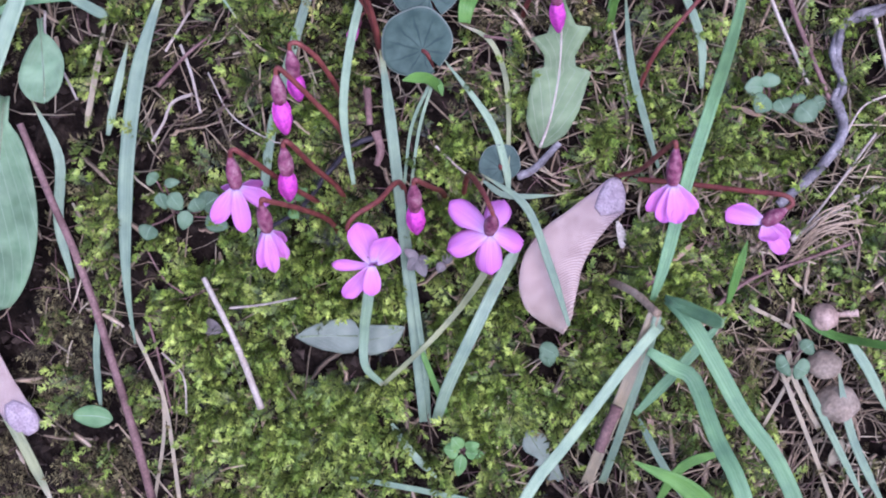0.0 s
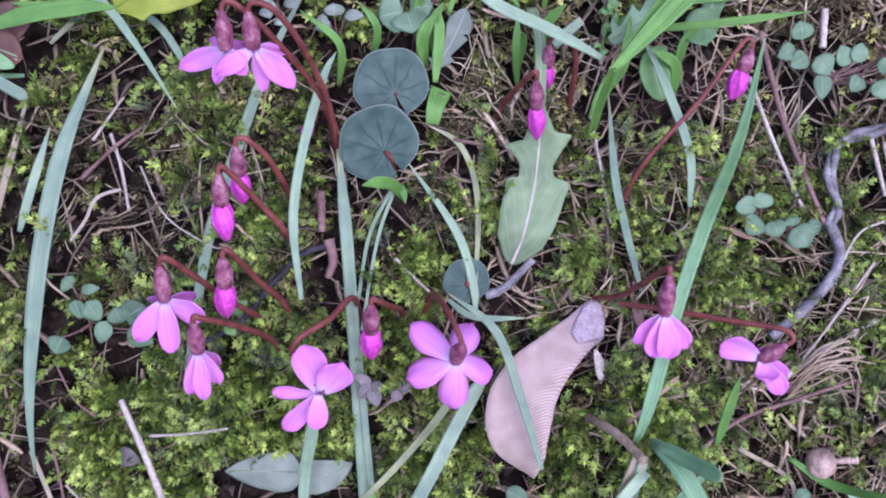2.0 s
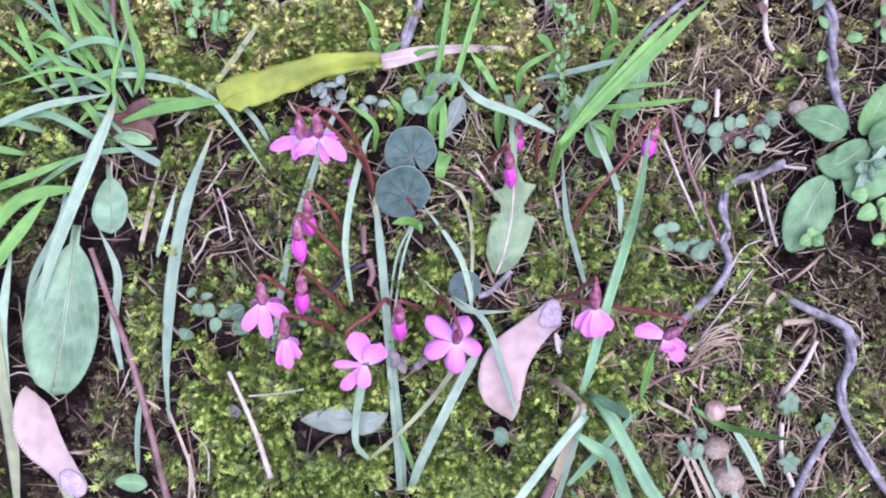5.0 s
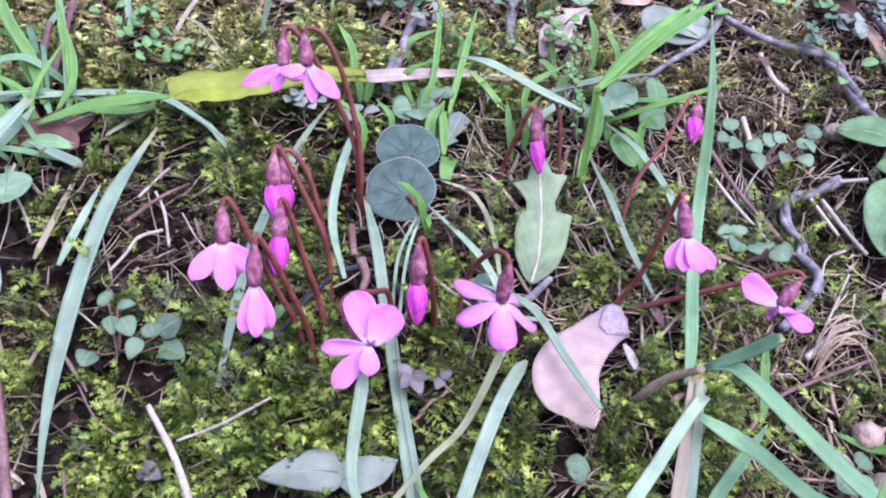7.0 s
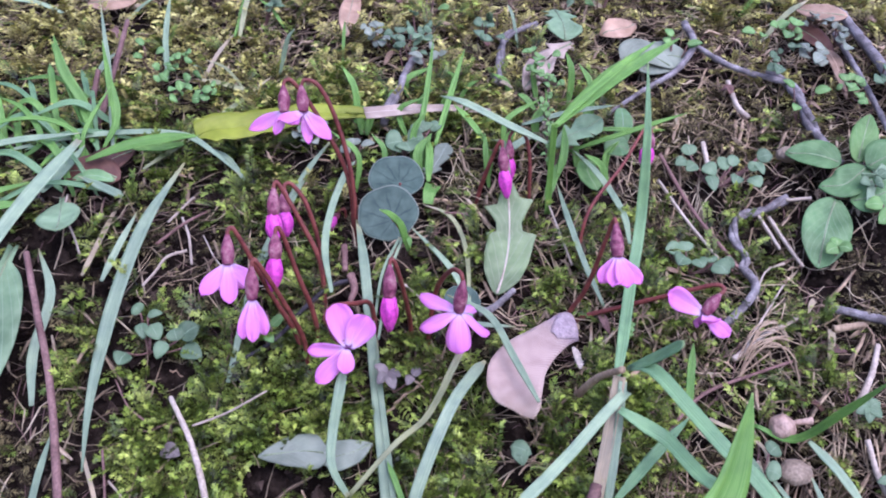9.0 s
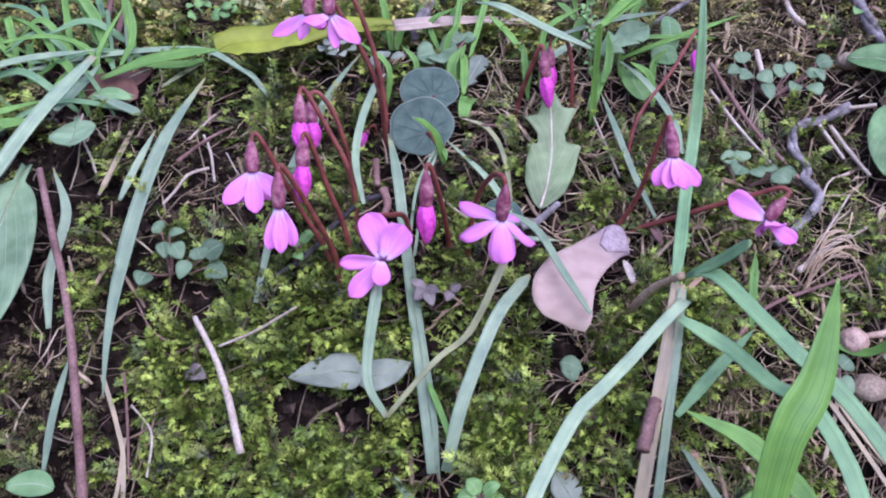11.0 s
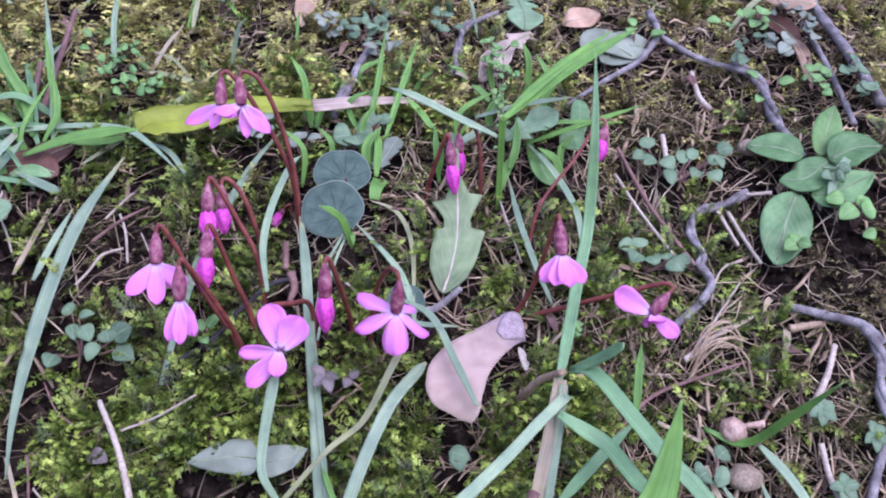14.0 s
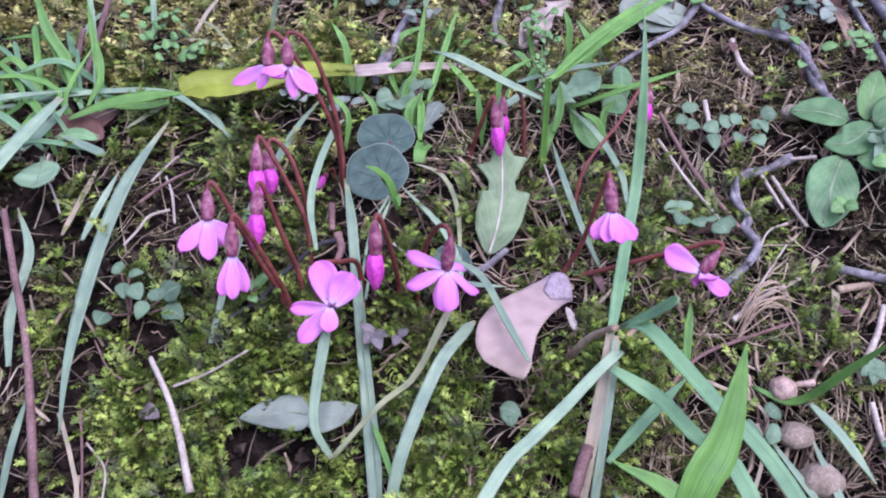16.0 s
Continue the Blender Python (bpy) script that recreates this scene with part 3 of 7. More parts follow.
flower("pink cyclamen flower with five spreading petals", [(0.0050, 0.1540, 0.0000), (0.0065, 0.1510, 0.0230), (0.0095, 0.1390, 0.0355), (0.0118, 0.1315, 0.0382)], (0.0128, 0.1302, 0.0365), (0.0121, 0.1312, 0.0268),
       [(0.0018, 0.1395, 0.0282), (0.0010, 0.1282, 0.0222), (0.0122, 0.1235, 0.0170), (0.0213, 0.1320, 0.0192), (0.0160, 0.1432, 0.0235)], width=0.0064, belly=0.0006)
flower(PAIR, [(0.0463, 0.1590, 0.0020), (0.0488, 0.1570, 0.0137), (0.0528, 0.1505, 0.0267), (0.0556, 0.1445, 0.0447), (0.0566, 0.1420, 0.0517)], (0.0570, 0.1411, 0.0511), (0.0574, 0.1362, 0.0427),
       [(0.0517, 0.1317, 0.0362), (0.0550, 0.1283, 0.0364), (0.0589, 0.1278, 0.0366), (0.0636, 0.1310, 0.0364), (0.0586, 0.1377, 0.0344)], belly=0.0006, widths=(0.0036, 0.0042, 0.0046, 0.0036, 0.0040), facing=(0.0, -0.78, 0.62), slim=-0.15)
flower("pink cyclamen flower nodding sideways on a long low stalk", [(0.0480, 0.1590, 0.0000), (0.0518, 0.1565, 0.0127), (0.0638, 0.1510, 0.0202), (0.0788, 0.1430, 0.0287), (0.0878, 0.1385, 0.0335), (0.0902, 0.1362, 0.0332)], (0.0890, 0.1352, 0.0321), (0.0850, 0.1348, 0.0262),
       [(0.0733, 0.1346, 0.0324), (0.0857, 0.1285, 0.026), (0.0903, 0.1275, 0.0221), (0.0925, 0.1330, 0.0200), (0.0858, 0.1400, 0.0200)], widths=(0.0058, 0.0046, 0.0042, 0.0038, 0.0038), facing=(0.15, -0.9, 0.4), slim=-0.1)
flower(BUD, [(0.0215, 0.1989, 0.0280), (0.0232, 0.1964, 0.0425), (0.0258, 0.1919, 0.0545), (0.0278, 0.1892, 0.0615), (0.0287, 0.1888, 0.0623)], (0.0289, 0.1881, 0.0610), (0.0299, 0.1863, 0.0532), [(0.0312, 0.1841, 0.0443)], bud=0.8, r=0.0021)
flower(BUD, [at(0.0413, 0.2004, -0.003), at(0.0406, 0.2005, 0.0110), at(0.0385, 0.2010, 0.0195), at(0.0352, 0.2012, 0.0218), at(0.0331, 0.2009, 0.0200)], at(0.0328, 0.2006, 0.0188), at(0.0334, 0.2000, 0.0125), [at(0.0343, 0.1993, 0.0055)], bud=0.8, r=0.0018, stem_mm=1.3)
flower(BUD, [(0.0550, 0.1774, 0.0260), (0.0580, 0.1794, 0.0425), (0.0700, 0.1894, 0.0555), (0.0785, 0.1984, 0.0660), (0.0810, 0.1986, 0.0663)], (0.0812, 0.1979, 0.0650), (0.0795, 0.1944, 0.0605), [(0.0780, 0.1909, 0.0545)], bud=0.9, r=0.0022, stem_mm=1.15)
flower("tiny magenta cyclamen bud low in a hollow", [(-0.0215, 0.2020, 0.0160), (-0.0225, 0.2020, 0.0315), (-0.0240, 0.2012, 0.0332)], (-0.0248, 0.2005, 0.0322), (-0.0262, 0.1982, 0.0310), [(-0.0285, 0.1938, 0.0275)], bud=0.9, r=0.0014, stem_mm=1.0)


# ---- leaves, seeds, stones ----
def leaf_rows(line, width, profile, face, n=16, cols=9, cup=0.15, wave=0.0, seed=0.0):
    """Rows of a leaf along its midrib; profile gives the half width over 0..1."""
    pts = spline(line, n)
    rows = []
    for i, p in enumerate(pts):
        s = i / (n - 1)
        d = (pts[min(i + 1, n - 1)] - pts[max(i - 1, 0)]).normalized()
        side = d.cross(face).normalized()
        up = side.cross(d)
        wl, wr = profile(s, -1) * width / 2, profile(s, 1) * width / 2
        row = []
        for q in np.linspace(-1, 1, cols):
            w = max(wl if q < 0 else wr, 0.00012)
            lift = cup * abs(q) ** 1.5 * w + wave * width * noise.noise((s * 3.1 + seed, q * 1.7 + seed, 0.4))
            row.append(p + side * w * q + up * lift)
        rows.append(row)
    return rows


def between(s, table):
    """Value at s between the rows of a table of place and width."""
    return float(np.interp(s, [a for a, _ in table], [b for _, b in table]))


def oval(s, q=0):
    return max(0.0, math.sin(math.pi * min(1.0, s * 0.97 + 0.02))) ** 0.62


def spoon(s, q=0):
    """Narrow at the stalk, broad towards the end."""
    return 0.12 + 0.88 * max(0.0, math.sin(math.pi * max(0.0, min(1.0, (s - 0.18) / 0.83)) ** 1.2)) ** 0.6 if s < 0.985 else 0.1


def spear(s, q=0):
    """Pointed at its tip (s = 0), broadest towards its ragged end."""
    return between(s, [(0, 0.03), (0.15, 0.40), (0.4, 0.80), (0.7, 1.0), (0.86, 0.96), (0.93, 0.52 if q < 0 else 0.80), (1, 0.30)])


def drop(s, q=0):
    return max(0.04, math.sin(math.pi * s ** 0.75) ** 0.7) if 0 < s < 1 else 0.04


def notched(s, q=0):
    """A long leaf with saw-like lobes, smooth towards its tip (s = 0 is the tip)."""
    body = min(1.0, (s / 0.22) ** 0.65) * (1.0 if s < 0.5 else 1.0 - 0.55 * (s - 0.5))
    if s < 0.36:
        return max(0.03, body * 0.82)
    saw = ((s - 0.36 + (0.04 if q > 0 else -0.02)) / 0.27) % 1.0
    return max(0.12, body * (0.98 - 0.60 * saw ** 0.6)) * (1.0 if s < 0.93 else 0.45)


TOOTHED_LEFT = [(0, 0.03), (0.03, 0.25), (0.08, 0.46), (0.2, 0.8), (0.35, 0.95), (0.5, 0.92), (0.57, 0.98), (0.585, 0.56), (0.66, 0.56), (0.72, 0.78), (0.79, 1.08), (0.805, 0.50), (0.88, 0.34), (1, 0.14)]
TOOTHED_RIGHT = [(0, 0.03), (0.03, 0.22), (0.08, 0.38), (0.2, 0.70), (0.35, 0.9), (0.5, 1.0), (0.58, 1.12), (0.60, 0.56), (0.66, 0.50), (0.76, 0.78), (0.83, 1.05), (0.845, 0.5), (0.92, 0.33), (1, 0.14)]


def toothed(s, q=0):
    """A leaf with a smooth pointed end half (s = 0 is the tip), then one deep notch and an outward tooth on either side."""
    return between(s, TOOTHED_LEFT if q < 0 else TOOTHED_RIGHT)


def blunt(s, q=0):
    """A long leaf with a blunt, lobed base (s = 0) that narrows slowly, its edges wavy."""
    body = between(s, [(0, 0.16), (0.04, 0.62 if q < 0 else 0.40), (0.10, 0.92 if q < 0 else 0.62), (0.17, 0.86), (0.22, 1.0), (0.4, 0.95), (0.65, 0.78), (0.85, 0.58), (1, 0.42)])
    return body * (1.0 + 0.06 * math.sin(31 * s + 2 * q) + 0.04 * math.sin(57 * s + q))


def lay_over(line, width_mm):
    """Notes the ground under a flat leaf."""
    if width_mm > 6:
        COVER.extend((p.x, p.y, width_mm * 0.0004) for p in spline(line, 10))


def leaf(pts, width_mm, material, label, profile=oval, name="leaf", category="leaf", cup=0.15, wave=0.05, face=None, n=18, cols=9, group="", thick=0.0003, rib=None):
    line = [at(*p) for p in pts]
    lay_over(line, width_mm)
    rows = leaf_rows(line, width_mm * 0.001, profile, face or FACE, n, cols, cup, wave, pts[0][0] * 97)
    if width_mm < 9:
        return tagged(part(name, sheet(rows, thick), material), label, category, group)
    e = root(name, line[0], label, category, group)
    lamina = part("leaf_blade", sheet(rows, thick), material, e)
    spine = [r[cols // 2] + (face or FACE) * 0.00012 for r in rows[1:-1]]
    part("midrib", tube(spine, lambda s: 0.00003 * width_mm * (0.35 + 0.65 * abs(s - 0.5) * 2), 6), rib or M_RIB, lamina, "paler raised midrib")
    return e


def round_leaf(centre, radius, normal, notch, label, stalk_to, name="cyclamen_leaf"):
    """A rounded kidney leaf with a notch at its stalk, thickened, on its own stalk."""
    c = at(*centre)
    COVER.append((c.x, c.y, radius))
    nrm = Vector(normal).normalized()
    ny = Vector(notch)
    ny = (ny - nrm * ny.dot(nrm)).normalized()
    nx = ny.cross(nrm)
    e = root(name, at(*stalk_to), label, "cyclamen leaf", "round cyclamen leaves")
    bm = bmesh.new()
    uv = bm.loops.layers.uv.verify()
    na, nr = 44, 9
    hub = c + ny * radius * 0.28

    def spot(i, j, off):
        a = 0.10 + (2 * math.pi - 0.20) * i / na
        f = j / nr
        rim = c + (ny * math.cos(a) + nx * math.sin(a)) * radius * (1.0 + 0.025 * math.sin(5 * a) - 0.04 * math.cos(2 * a))
        p = hub.lerp(rim, f)
        bend = 0.07 * radius * (f * f - 0.6) + 0.010 * radius * f * math.cos(9 * (a - 0.35))
        return p + nrm * (bend + off)

    for off, flip in ((0.0002, False), (-0.0002, True)):
        g = [[bm.verts.new(spot(i, j, off)) for j in range(nr + 1)] for i in range(na + 1)]
        for i in range(na):
            for j in range(nr):
                vs = [g[i][j], g[i][j + 1], g[i + 1][j + 1], g[i + 1][j]]
                co = [(i / na, j / nr), (i / na, (j + 1) / nr), ((i + 1) / na, (j + 1) / nr), ((i + 1) / na, j / nr)]
                if not flip:
                    vs, co = vs[::-1], co[::-1]
                f = bm.faces.new(vs)
                for lp, q in zip(f.loops, co):
                    lp[uv].uv = q
        if flip:
            for i in range(na):
                bm.faces.new((keep[i][nr], keep[i + 1][nr], g[i + 1][nr], g[i][nr]))
        keep = g
    part("leaf_blade", bm, M_CYC, e, "dark grey-green blade with darker veins")
    foot = at(*stalk_to)
    part("leaf_stalk", tube(spline([foot, foot.lerp(hub, 0.5) + Vector((0, -0.001, 0.003)), hub - nrm * 0.0004], 12), lambda s: 0.0006, 7), M_STEM, e, "thin reddish leaf stalk")
    return e


def sprig(name, label, category, feet, leaves, material, stem_mm=0.6, group="", stem_material=None, profile=drop):
    """A small herb: stems from its foot, each leaf a part. leaves: (base, tip, width in mm)."""
    e = root(name, at(*feet), label, category, group)
    f = at(*feet)
    for base, tip, w in leaves:
        b, t = at(*base) + Vector((0, -0.001, 0.0032)), at(*tip) + Vector((0, -0.001, 0.0032))
        COVER.append((b.lerp(t, 0.5).x, b.lerp(t, 0.5).y, w * 0.0005))
        mid = f.lerp(b, 0.55) + Vector((0, 0, -0.0008))
        st = part("stem", tube(spline([f, mid, b], 8), lambda s: 0.0005 * stem_mm, 6), stem_material or M_STALK, e)
        w *= 0.85 + 0.5 * noise.noise((b.x * 700, b.y * 700, b.z * 700))
        m = b.lerp(t, 0.5) + Vector((0, -0.0003, 0.0006))
        part("leaf", sheet(leaf_rows([b, m, t], w * 0.001, profile, FACE, 10, 7, 0.12, 0.04, base[0] * 91), 0.00025), material, st)
    return e


def samara(line, width_mm, label, thick_end=0.0016, side=1.0):
    """A maple's winged seed lying on the bank: swollen nutlet end, papery curved wing."""
    line = [at(*p) for p in line]
    a, nrm = line[0], FACE
    pts = spline(line, 26)
    lay_over(line, width_mm)

    def prof(s):
        body = between(s, [(0, 0.30), (0.03, 0.52), (0.08, 0.68), (0.16, 0.74), (0.28, 0.70), (0.42, 0.82), (0.56, 1.06), (0.70, 1.18), (0.82, 1.10), (0.92, 0.86), (0.97, 0.62), (1.0, 0.36)])
        return max(body, 0.05)

    e = root("maple_seed", a, label, "seed", "winged maple seeds")
    rows, nut = [], []
    for i, p in enumerate(pts):
        s = i / 25
        t = (pts[min(i + 1, 25)] - pts[max(i - 1, 0)]).normalized()
        sd = t.cross(nrm).normalized()
        up = sd.cross(t)
        w = prof(s) * width_mm * 0.0005
        rows.append([p + sd * w * q + t * (-0.0020 * s * s * q * side + 0.0004 * s * noise.noise((q * 4.0, s * 3.0, 1.5))) + up * (0.0006 * math.sin(5 * s + q) + 0.001 * s + 0.0008 * abs(q) * s) for q in np.linspace(-1, 1, 11)])
    part("wing", sheet(rows, 0.0003), M_SAMARA, e, "papery tan wing with fine veins")
    for i in range(9):
        swell = thick_end * 0.9 * max(0.0, 1.0 - ((i / 8 - 0.42) / 0.62) ** 2) ** 0.6
        up = (rows[i + 1][5] - rows[i][5]).cross(rows[i][0] - rows[i][10]).normalized()
        up = up if up.dot(nrm) > 0 else -up
        round_end = max(0.12, 1.0 - max(0.0, (i / 8 - 0.30) / 0.72) ** 2.4) ** 0.6
        mid = rows[i][5]
        nut.append([mid + (v - mid) * round_end + up * (0.00015 + swell * max(0.0, 1.0 - q * q) ** 0.6) for v, q in zip(rows[i], np.linspace(-1, 1, 11))])
    part("nutlet", sheet(nut, 0.0003), M_NUTLET, e, "violet-grey swollen nutlet")
    return e


def lump(name, centre, size, material, label, category, seed, stalk_pts=None, group=""):
    """A nut or a stone: an uneven rounded body bedded in the soil."""
    c = at(*centre)
    bm = bmesh.new()
    bmesh.ops.create_icosphere(bm, subdivisions=4, radius=1.0)
    for v in bm.verts:
        q = v.co.normalized()
        k = 1 + 0.12 * noise.noise(q * 1.6 + Vector((seed, 0, 0))) + 0.04 * noise.noise(q * 5 + Vector((seed, 3, 0)))
        v.co = c + Vector((q.x * size[0], q.y * size[1], q.z * size[2])) * 0.0005 * k
    if not stalk_pts:
        return tagged(part(name, bm, material), label, category, group)
    e = root(name, c, label, category, group)
    part("body", bm, material, e)
    part("stub", tube(spline([at(*p) for p in stalk_pts], 10), lambda s: 0.0005 * (1.5 + 0.8 * s * s), 9, rough=0.2), material, e)
    return e


def twisted(pts, mm, label, name="woody_root", turns=5.0, material=None):
    """Two strands of a grey woody stem wound about each other."""
    line = spline([at(*p) for p in pts], 60)
    e = root(name, line[0], label, "root", "grey woody roots")
    for k in (0, 1):
        q = []
        for i, p in enumerate(line):
            d = (line[min(i + 1, 59)] - line[max(i - 1, 0)]).normalized()
            s = d.cross(FACE).normalized()
            u = s.cross(d)
            a = turns * 2 * math.pi * i / 59 + math.pi * k
            q.append(p + (s * math.cos(a) + u * math.sin(a)) * mm * 0.00022)
        part("strand", tube(q, lambda s: 0.00036 * mm * (1.0 - 0.2 * s), 9, rough=0.35), material or M_TWIG, e)
    return e


# ---- round leaves and broad leaves ----
round_leaf((-0.0054, 0.1988, 0.0069), 0.0093, (0.05, -0.62, 0.78), (0.35, -0.6, -0.5), "dark grey-green round cyclamen leaf with dark veins", (-0.0032, 0.1997, -0.0035))
round_leaf((-0.0080, 0.1866, 0.0045), 0.0100, (0.0, -0.78, 0.62), (0.55, -0.5, -0.5), "dark grey-green round cyclamen leaf overlapping its neighbour", (-0.0034, 0.1851, -0.0035))
round_leaf((0.0157, 0.1587, 0.0035), 0.0058, (0.1, -0.55, 0.8), (0.0, 0.3, -0.9), "small dark round cyclamen leaf half under grass", (0.0157, 0.1603, -0.0025))
leaf([(0.0273, 0.1639, 0.0015), (0.0298, 0.1690, 0.0045), (0.0320, 0.1780, 0.0045), (0.0324, 0.1852, 0.0078), (0.0315, 0.1908, 0.0140)], 16.0, M_SERR, "pale green leaf with saw-like lobes and pale midrib", toothed, "notched_leaf", rib=M_STICK, n=90, cols=11, wave=0.05)
leaf([(0.0315, 0.1905, 0.0140), (0.0312, 0.2040, 0.0140), (0.0300, 0.2190, 0.0050)], 3.2, M_SERR, "pale narrow stalk of a notched leaf", lambda s, q=0: 0.9, "leaf_stalk_pale", "leaf stalk")
leaf([(-0.0435, 0.1191, 0.0050), (-0.0335, 0.1185, 0.0070), (-0.0240, 0.1187, 0.0055)], 10.5, M_LEAF_GREY, "grey-green oval leaf flat on the moss", spear, cup=0.06)
leaf([(-0.0114, 0.1206, 0.0045), (-0.0175, 0.1180, 0.0060), (-0.0255, 0.1176, 0.0050)], 9, M_LEAF_GREY, "grey-green notched leaf flat on the moss", spear, cup=0.06)
leaf([(-0.0745, 0.2110, 0.0150), (-0.0690, 0.2140, 0.0150), (-0.0540, 0.2195, 0.0135), (-0.0357, 0.2258, 0.0123), (-0.0149, 0.2291, 0.0095)], 12.5, M_YELLOW, "yellow-green lance-shaped leaf lying on moss", blunt, "yellowing_leaf", wave=0.11, n=40, rib=M_YELLOW)
leaf([(-0.0170, 0.2282, 0.0105), (0.0000, 0.2322, 0.0085), (0.0150, 0.2345, 0.0075), (0.0300, 0.2350, 0.0055)], 6, M_PINK_DRY, "dry pinkish brown leaf end on moss", lambda s, q=0: (1.0 - 0.75 * s) * (1.0 + 0.2 * math.sin(9 * s + q)), "dry_leaf_end", wave=0.12, n=24)
leaf([(-0.1263, 0.1761, 0.0075), (-0.1274, 0.1621, 0.0095), (-0.1307, 0.1440, 0.0085), (-0.1362, 0.1277, 0.0035)], 27, M_LEAF_PALE, "broad smooth green leaf with pale midrib in grass", spoon, "broad_leaf", cup=0.2, n=26)
leaf([(-0.1168, 0.1964, 0.0055), (-0.1128, 0.1806, 0.0135), (-0.1095, 0.1668, 0.0215)], 13.5, M_LEAF_PALE, "smooth oval green leaf beside the grass tuft", spoon, "broad_leaf", cup=0.15)
leaf([(-0.1134, 0.1023, 0.0026), (-0.1061, 0.1018, 0.0035), (-0.1013, 0.1012, 0.0026)], 7, M_LEAF, "small oval green leaf on the soil", oval)
leaf([(0.1477, 0.1925, 0.0065), (0.1410, 0.1823, 0.0065), (0.1350, 0.1709, 0.0035)], 17, M_LEAF, "broad green leaf with a nibbled edge", oval, "broad_leaf", cup=0.12, n=22)
leaf([(0.1538, 0.2054, 0.0065), (0.1455, 0.2087, 0.0085), (0.1354, 0.2118, 0.0085)], 13, M_ROSETTE, "green oval leaf of a low rosette", drop, "broad_leaf")
leaf([(0.1590, 0.2040, 0.0065), (0.1625, 0.2095, 0.0115), (0.1670, 0.2170, 0.0125)], 10, M_WEED_LIGHT, "bright green oval leaf of a low rosette", drop, "broad_leaf")
leaf([(0.1614, 0.2014, 0.0065), (0.1510, 0.1951, 0.0085), (0.1432, 0.1975, 0.0075)], 12, M_ROSETTE, "shaded green oval leaf of a low rosette", drop, "broad_leaf")
leaf([(0.1523, 0.1911, 0.0055), (0.1606, 0.1886, 0.0075), (0.1724, 0.1909, 0.0085)], 14, M_ROSETTE, "dark green oval leaf of a low rosette", drop, "broad_leaf")
leaf([(0.1608, 0.2003, 0.0075), (0.1680, 0.2000, 0.0105), (0.1774, 0.1987, 0.0105)], 14, M_ROSETTE, "dark green oval leaf of a low rosette", drop, "broad_leaf")
leaf([(0.1655, 0.1974, 0.0095), (0.1586, 0.1905, 0.0095), (0.1559, 0.1839, 0.0075)], 3.5, M_BLADE_PALE, "pale narrow blade across a leafy rosette", lambda s, q=0: 0.8)

# ---- maple seeds ----
samara([(0.0508, 0.1526, 0.0010), (0.0478, 0.1505, 0.0030), (0.0395, 0.1432, 0.0058), (0.0318, 0.1345, 0.0090), (0.0287, 0.1250, 0.0118), (0.0300, 0.1146, 0.0132)], 14.4, "tan winged maple seed lying on moss")
samara([(-0.1257, 0.0979, 0.0045), (-0.1321, 0.1057, 0.0055), (-0.1410, 0.1155, 0.0065), (-0.1424, 0.1278, 0.0065)], 13.5, "pinkish tan winged maple seed by the grass tuft")
leaf([(0.0493, 0.1450, 0.0026), (0.0507, 0.1410, 0.0026), (0.0508, 0.1383, 0.0026)], 2.6, M_STICK, "pale dry leaf scrap beside a maple seed", oval, "leaf_scrap", "leaf scrap")

# ---- grass blades over the middle of the bank ----
blade([(-0.0925, 0.1190, 0.0030), (-0.0932, 0.1310, 0.0060), (-0.0928, 0.1470, 0.0065), (-0.0908, 0.1640, 0.0065), (-0.0864, 0.1832, 0.0080), (-0.0778, 0.2053, 0.0098)], 6.4, M_BLADE, "long blue-green grass blade arching over soil", taper=lambda s: min(1.0, 0.10 + 2.0 * s) * min(1.0, 0.15 + 4 * (1 - s)))
blade([(-0.0246, 0.1470, 0.0200), (-0.0276, 0.1640, 0.0155), (-0.0263, 0.1800, 0.0130), (-0.0222, 0.1980, 0.0105), (-0.0195, 0.2055, 0.0081)], 3.4, M_BLADE_PALE, "pale blue-green grass blade bent at its top")
blade([(-0.0549, 0.1412, 0.0026), (-0.0523, 0.1561, 0.0026), (-0.0488, 0.1714, 0.0026), (-0.0417, 0.1930, 0.0026), (-0.0356, 0.2108, 0.0026), (-0.0280, 0.2268, 0.0026)], 4.0, M_BLADE, "blue-green grass blade lying behind flowers")
blade([(-0.0060, 0.0988, 0.0026), (-0.0091, 0.1231, 0.0026), (-0.0131, 0.1531, 0.0026), (-0.0153, 0.1684, 0.0049), (-0.0181, 0.1861, 0.0030)], 4.6, M_BLADE, "blue-green grass blade standing among flowers", taper=lambda s: min(1.0, 0.75 + s) * min(1.0, 0.35 + 3 * (1 - s)))
blade([(-0.0042, 0.0989, 0.0005), (-0.0056, 0.1111, 0.0026), (-0.0093, 0.1340, 0.0026), (-0.0107, 0.1471, 0.0035)], 2.6, M_BLADE, "narrow blue-green grass blade")
blade([(-0.0200, 0.1275, 0.0215), (-0.0209, 0.1207, 0.0225), (-0.0225, 0.1150, 0.0170), (-0.0222, 0.1082, 0.0165), (-0.0176, 0.1058, 0.0103)], 4.6, M_BLADE_PALE, "pale grass blade below a flower", taper=lambda s: min(1.0, 0.6 + 2 * s) * (1.0 - 0.5 * s * s))
blade([(-0.0176, 0.1058, 0.0103), (-0.0054, 0.1124, 0.0148), (0.0040, 0.1221, 0.0092), (0.0112, 0.1270, 0.0185), (0.0150, 0.1340, 0.0190)], 3.4, M_BLADE_YELLOW, "thin pale yellow-green grass stalk across the moss", taper=lambda s: 0.55 + 0.45 * s)
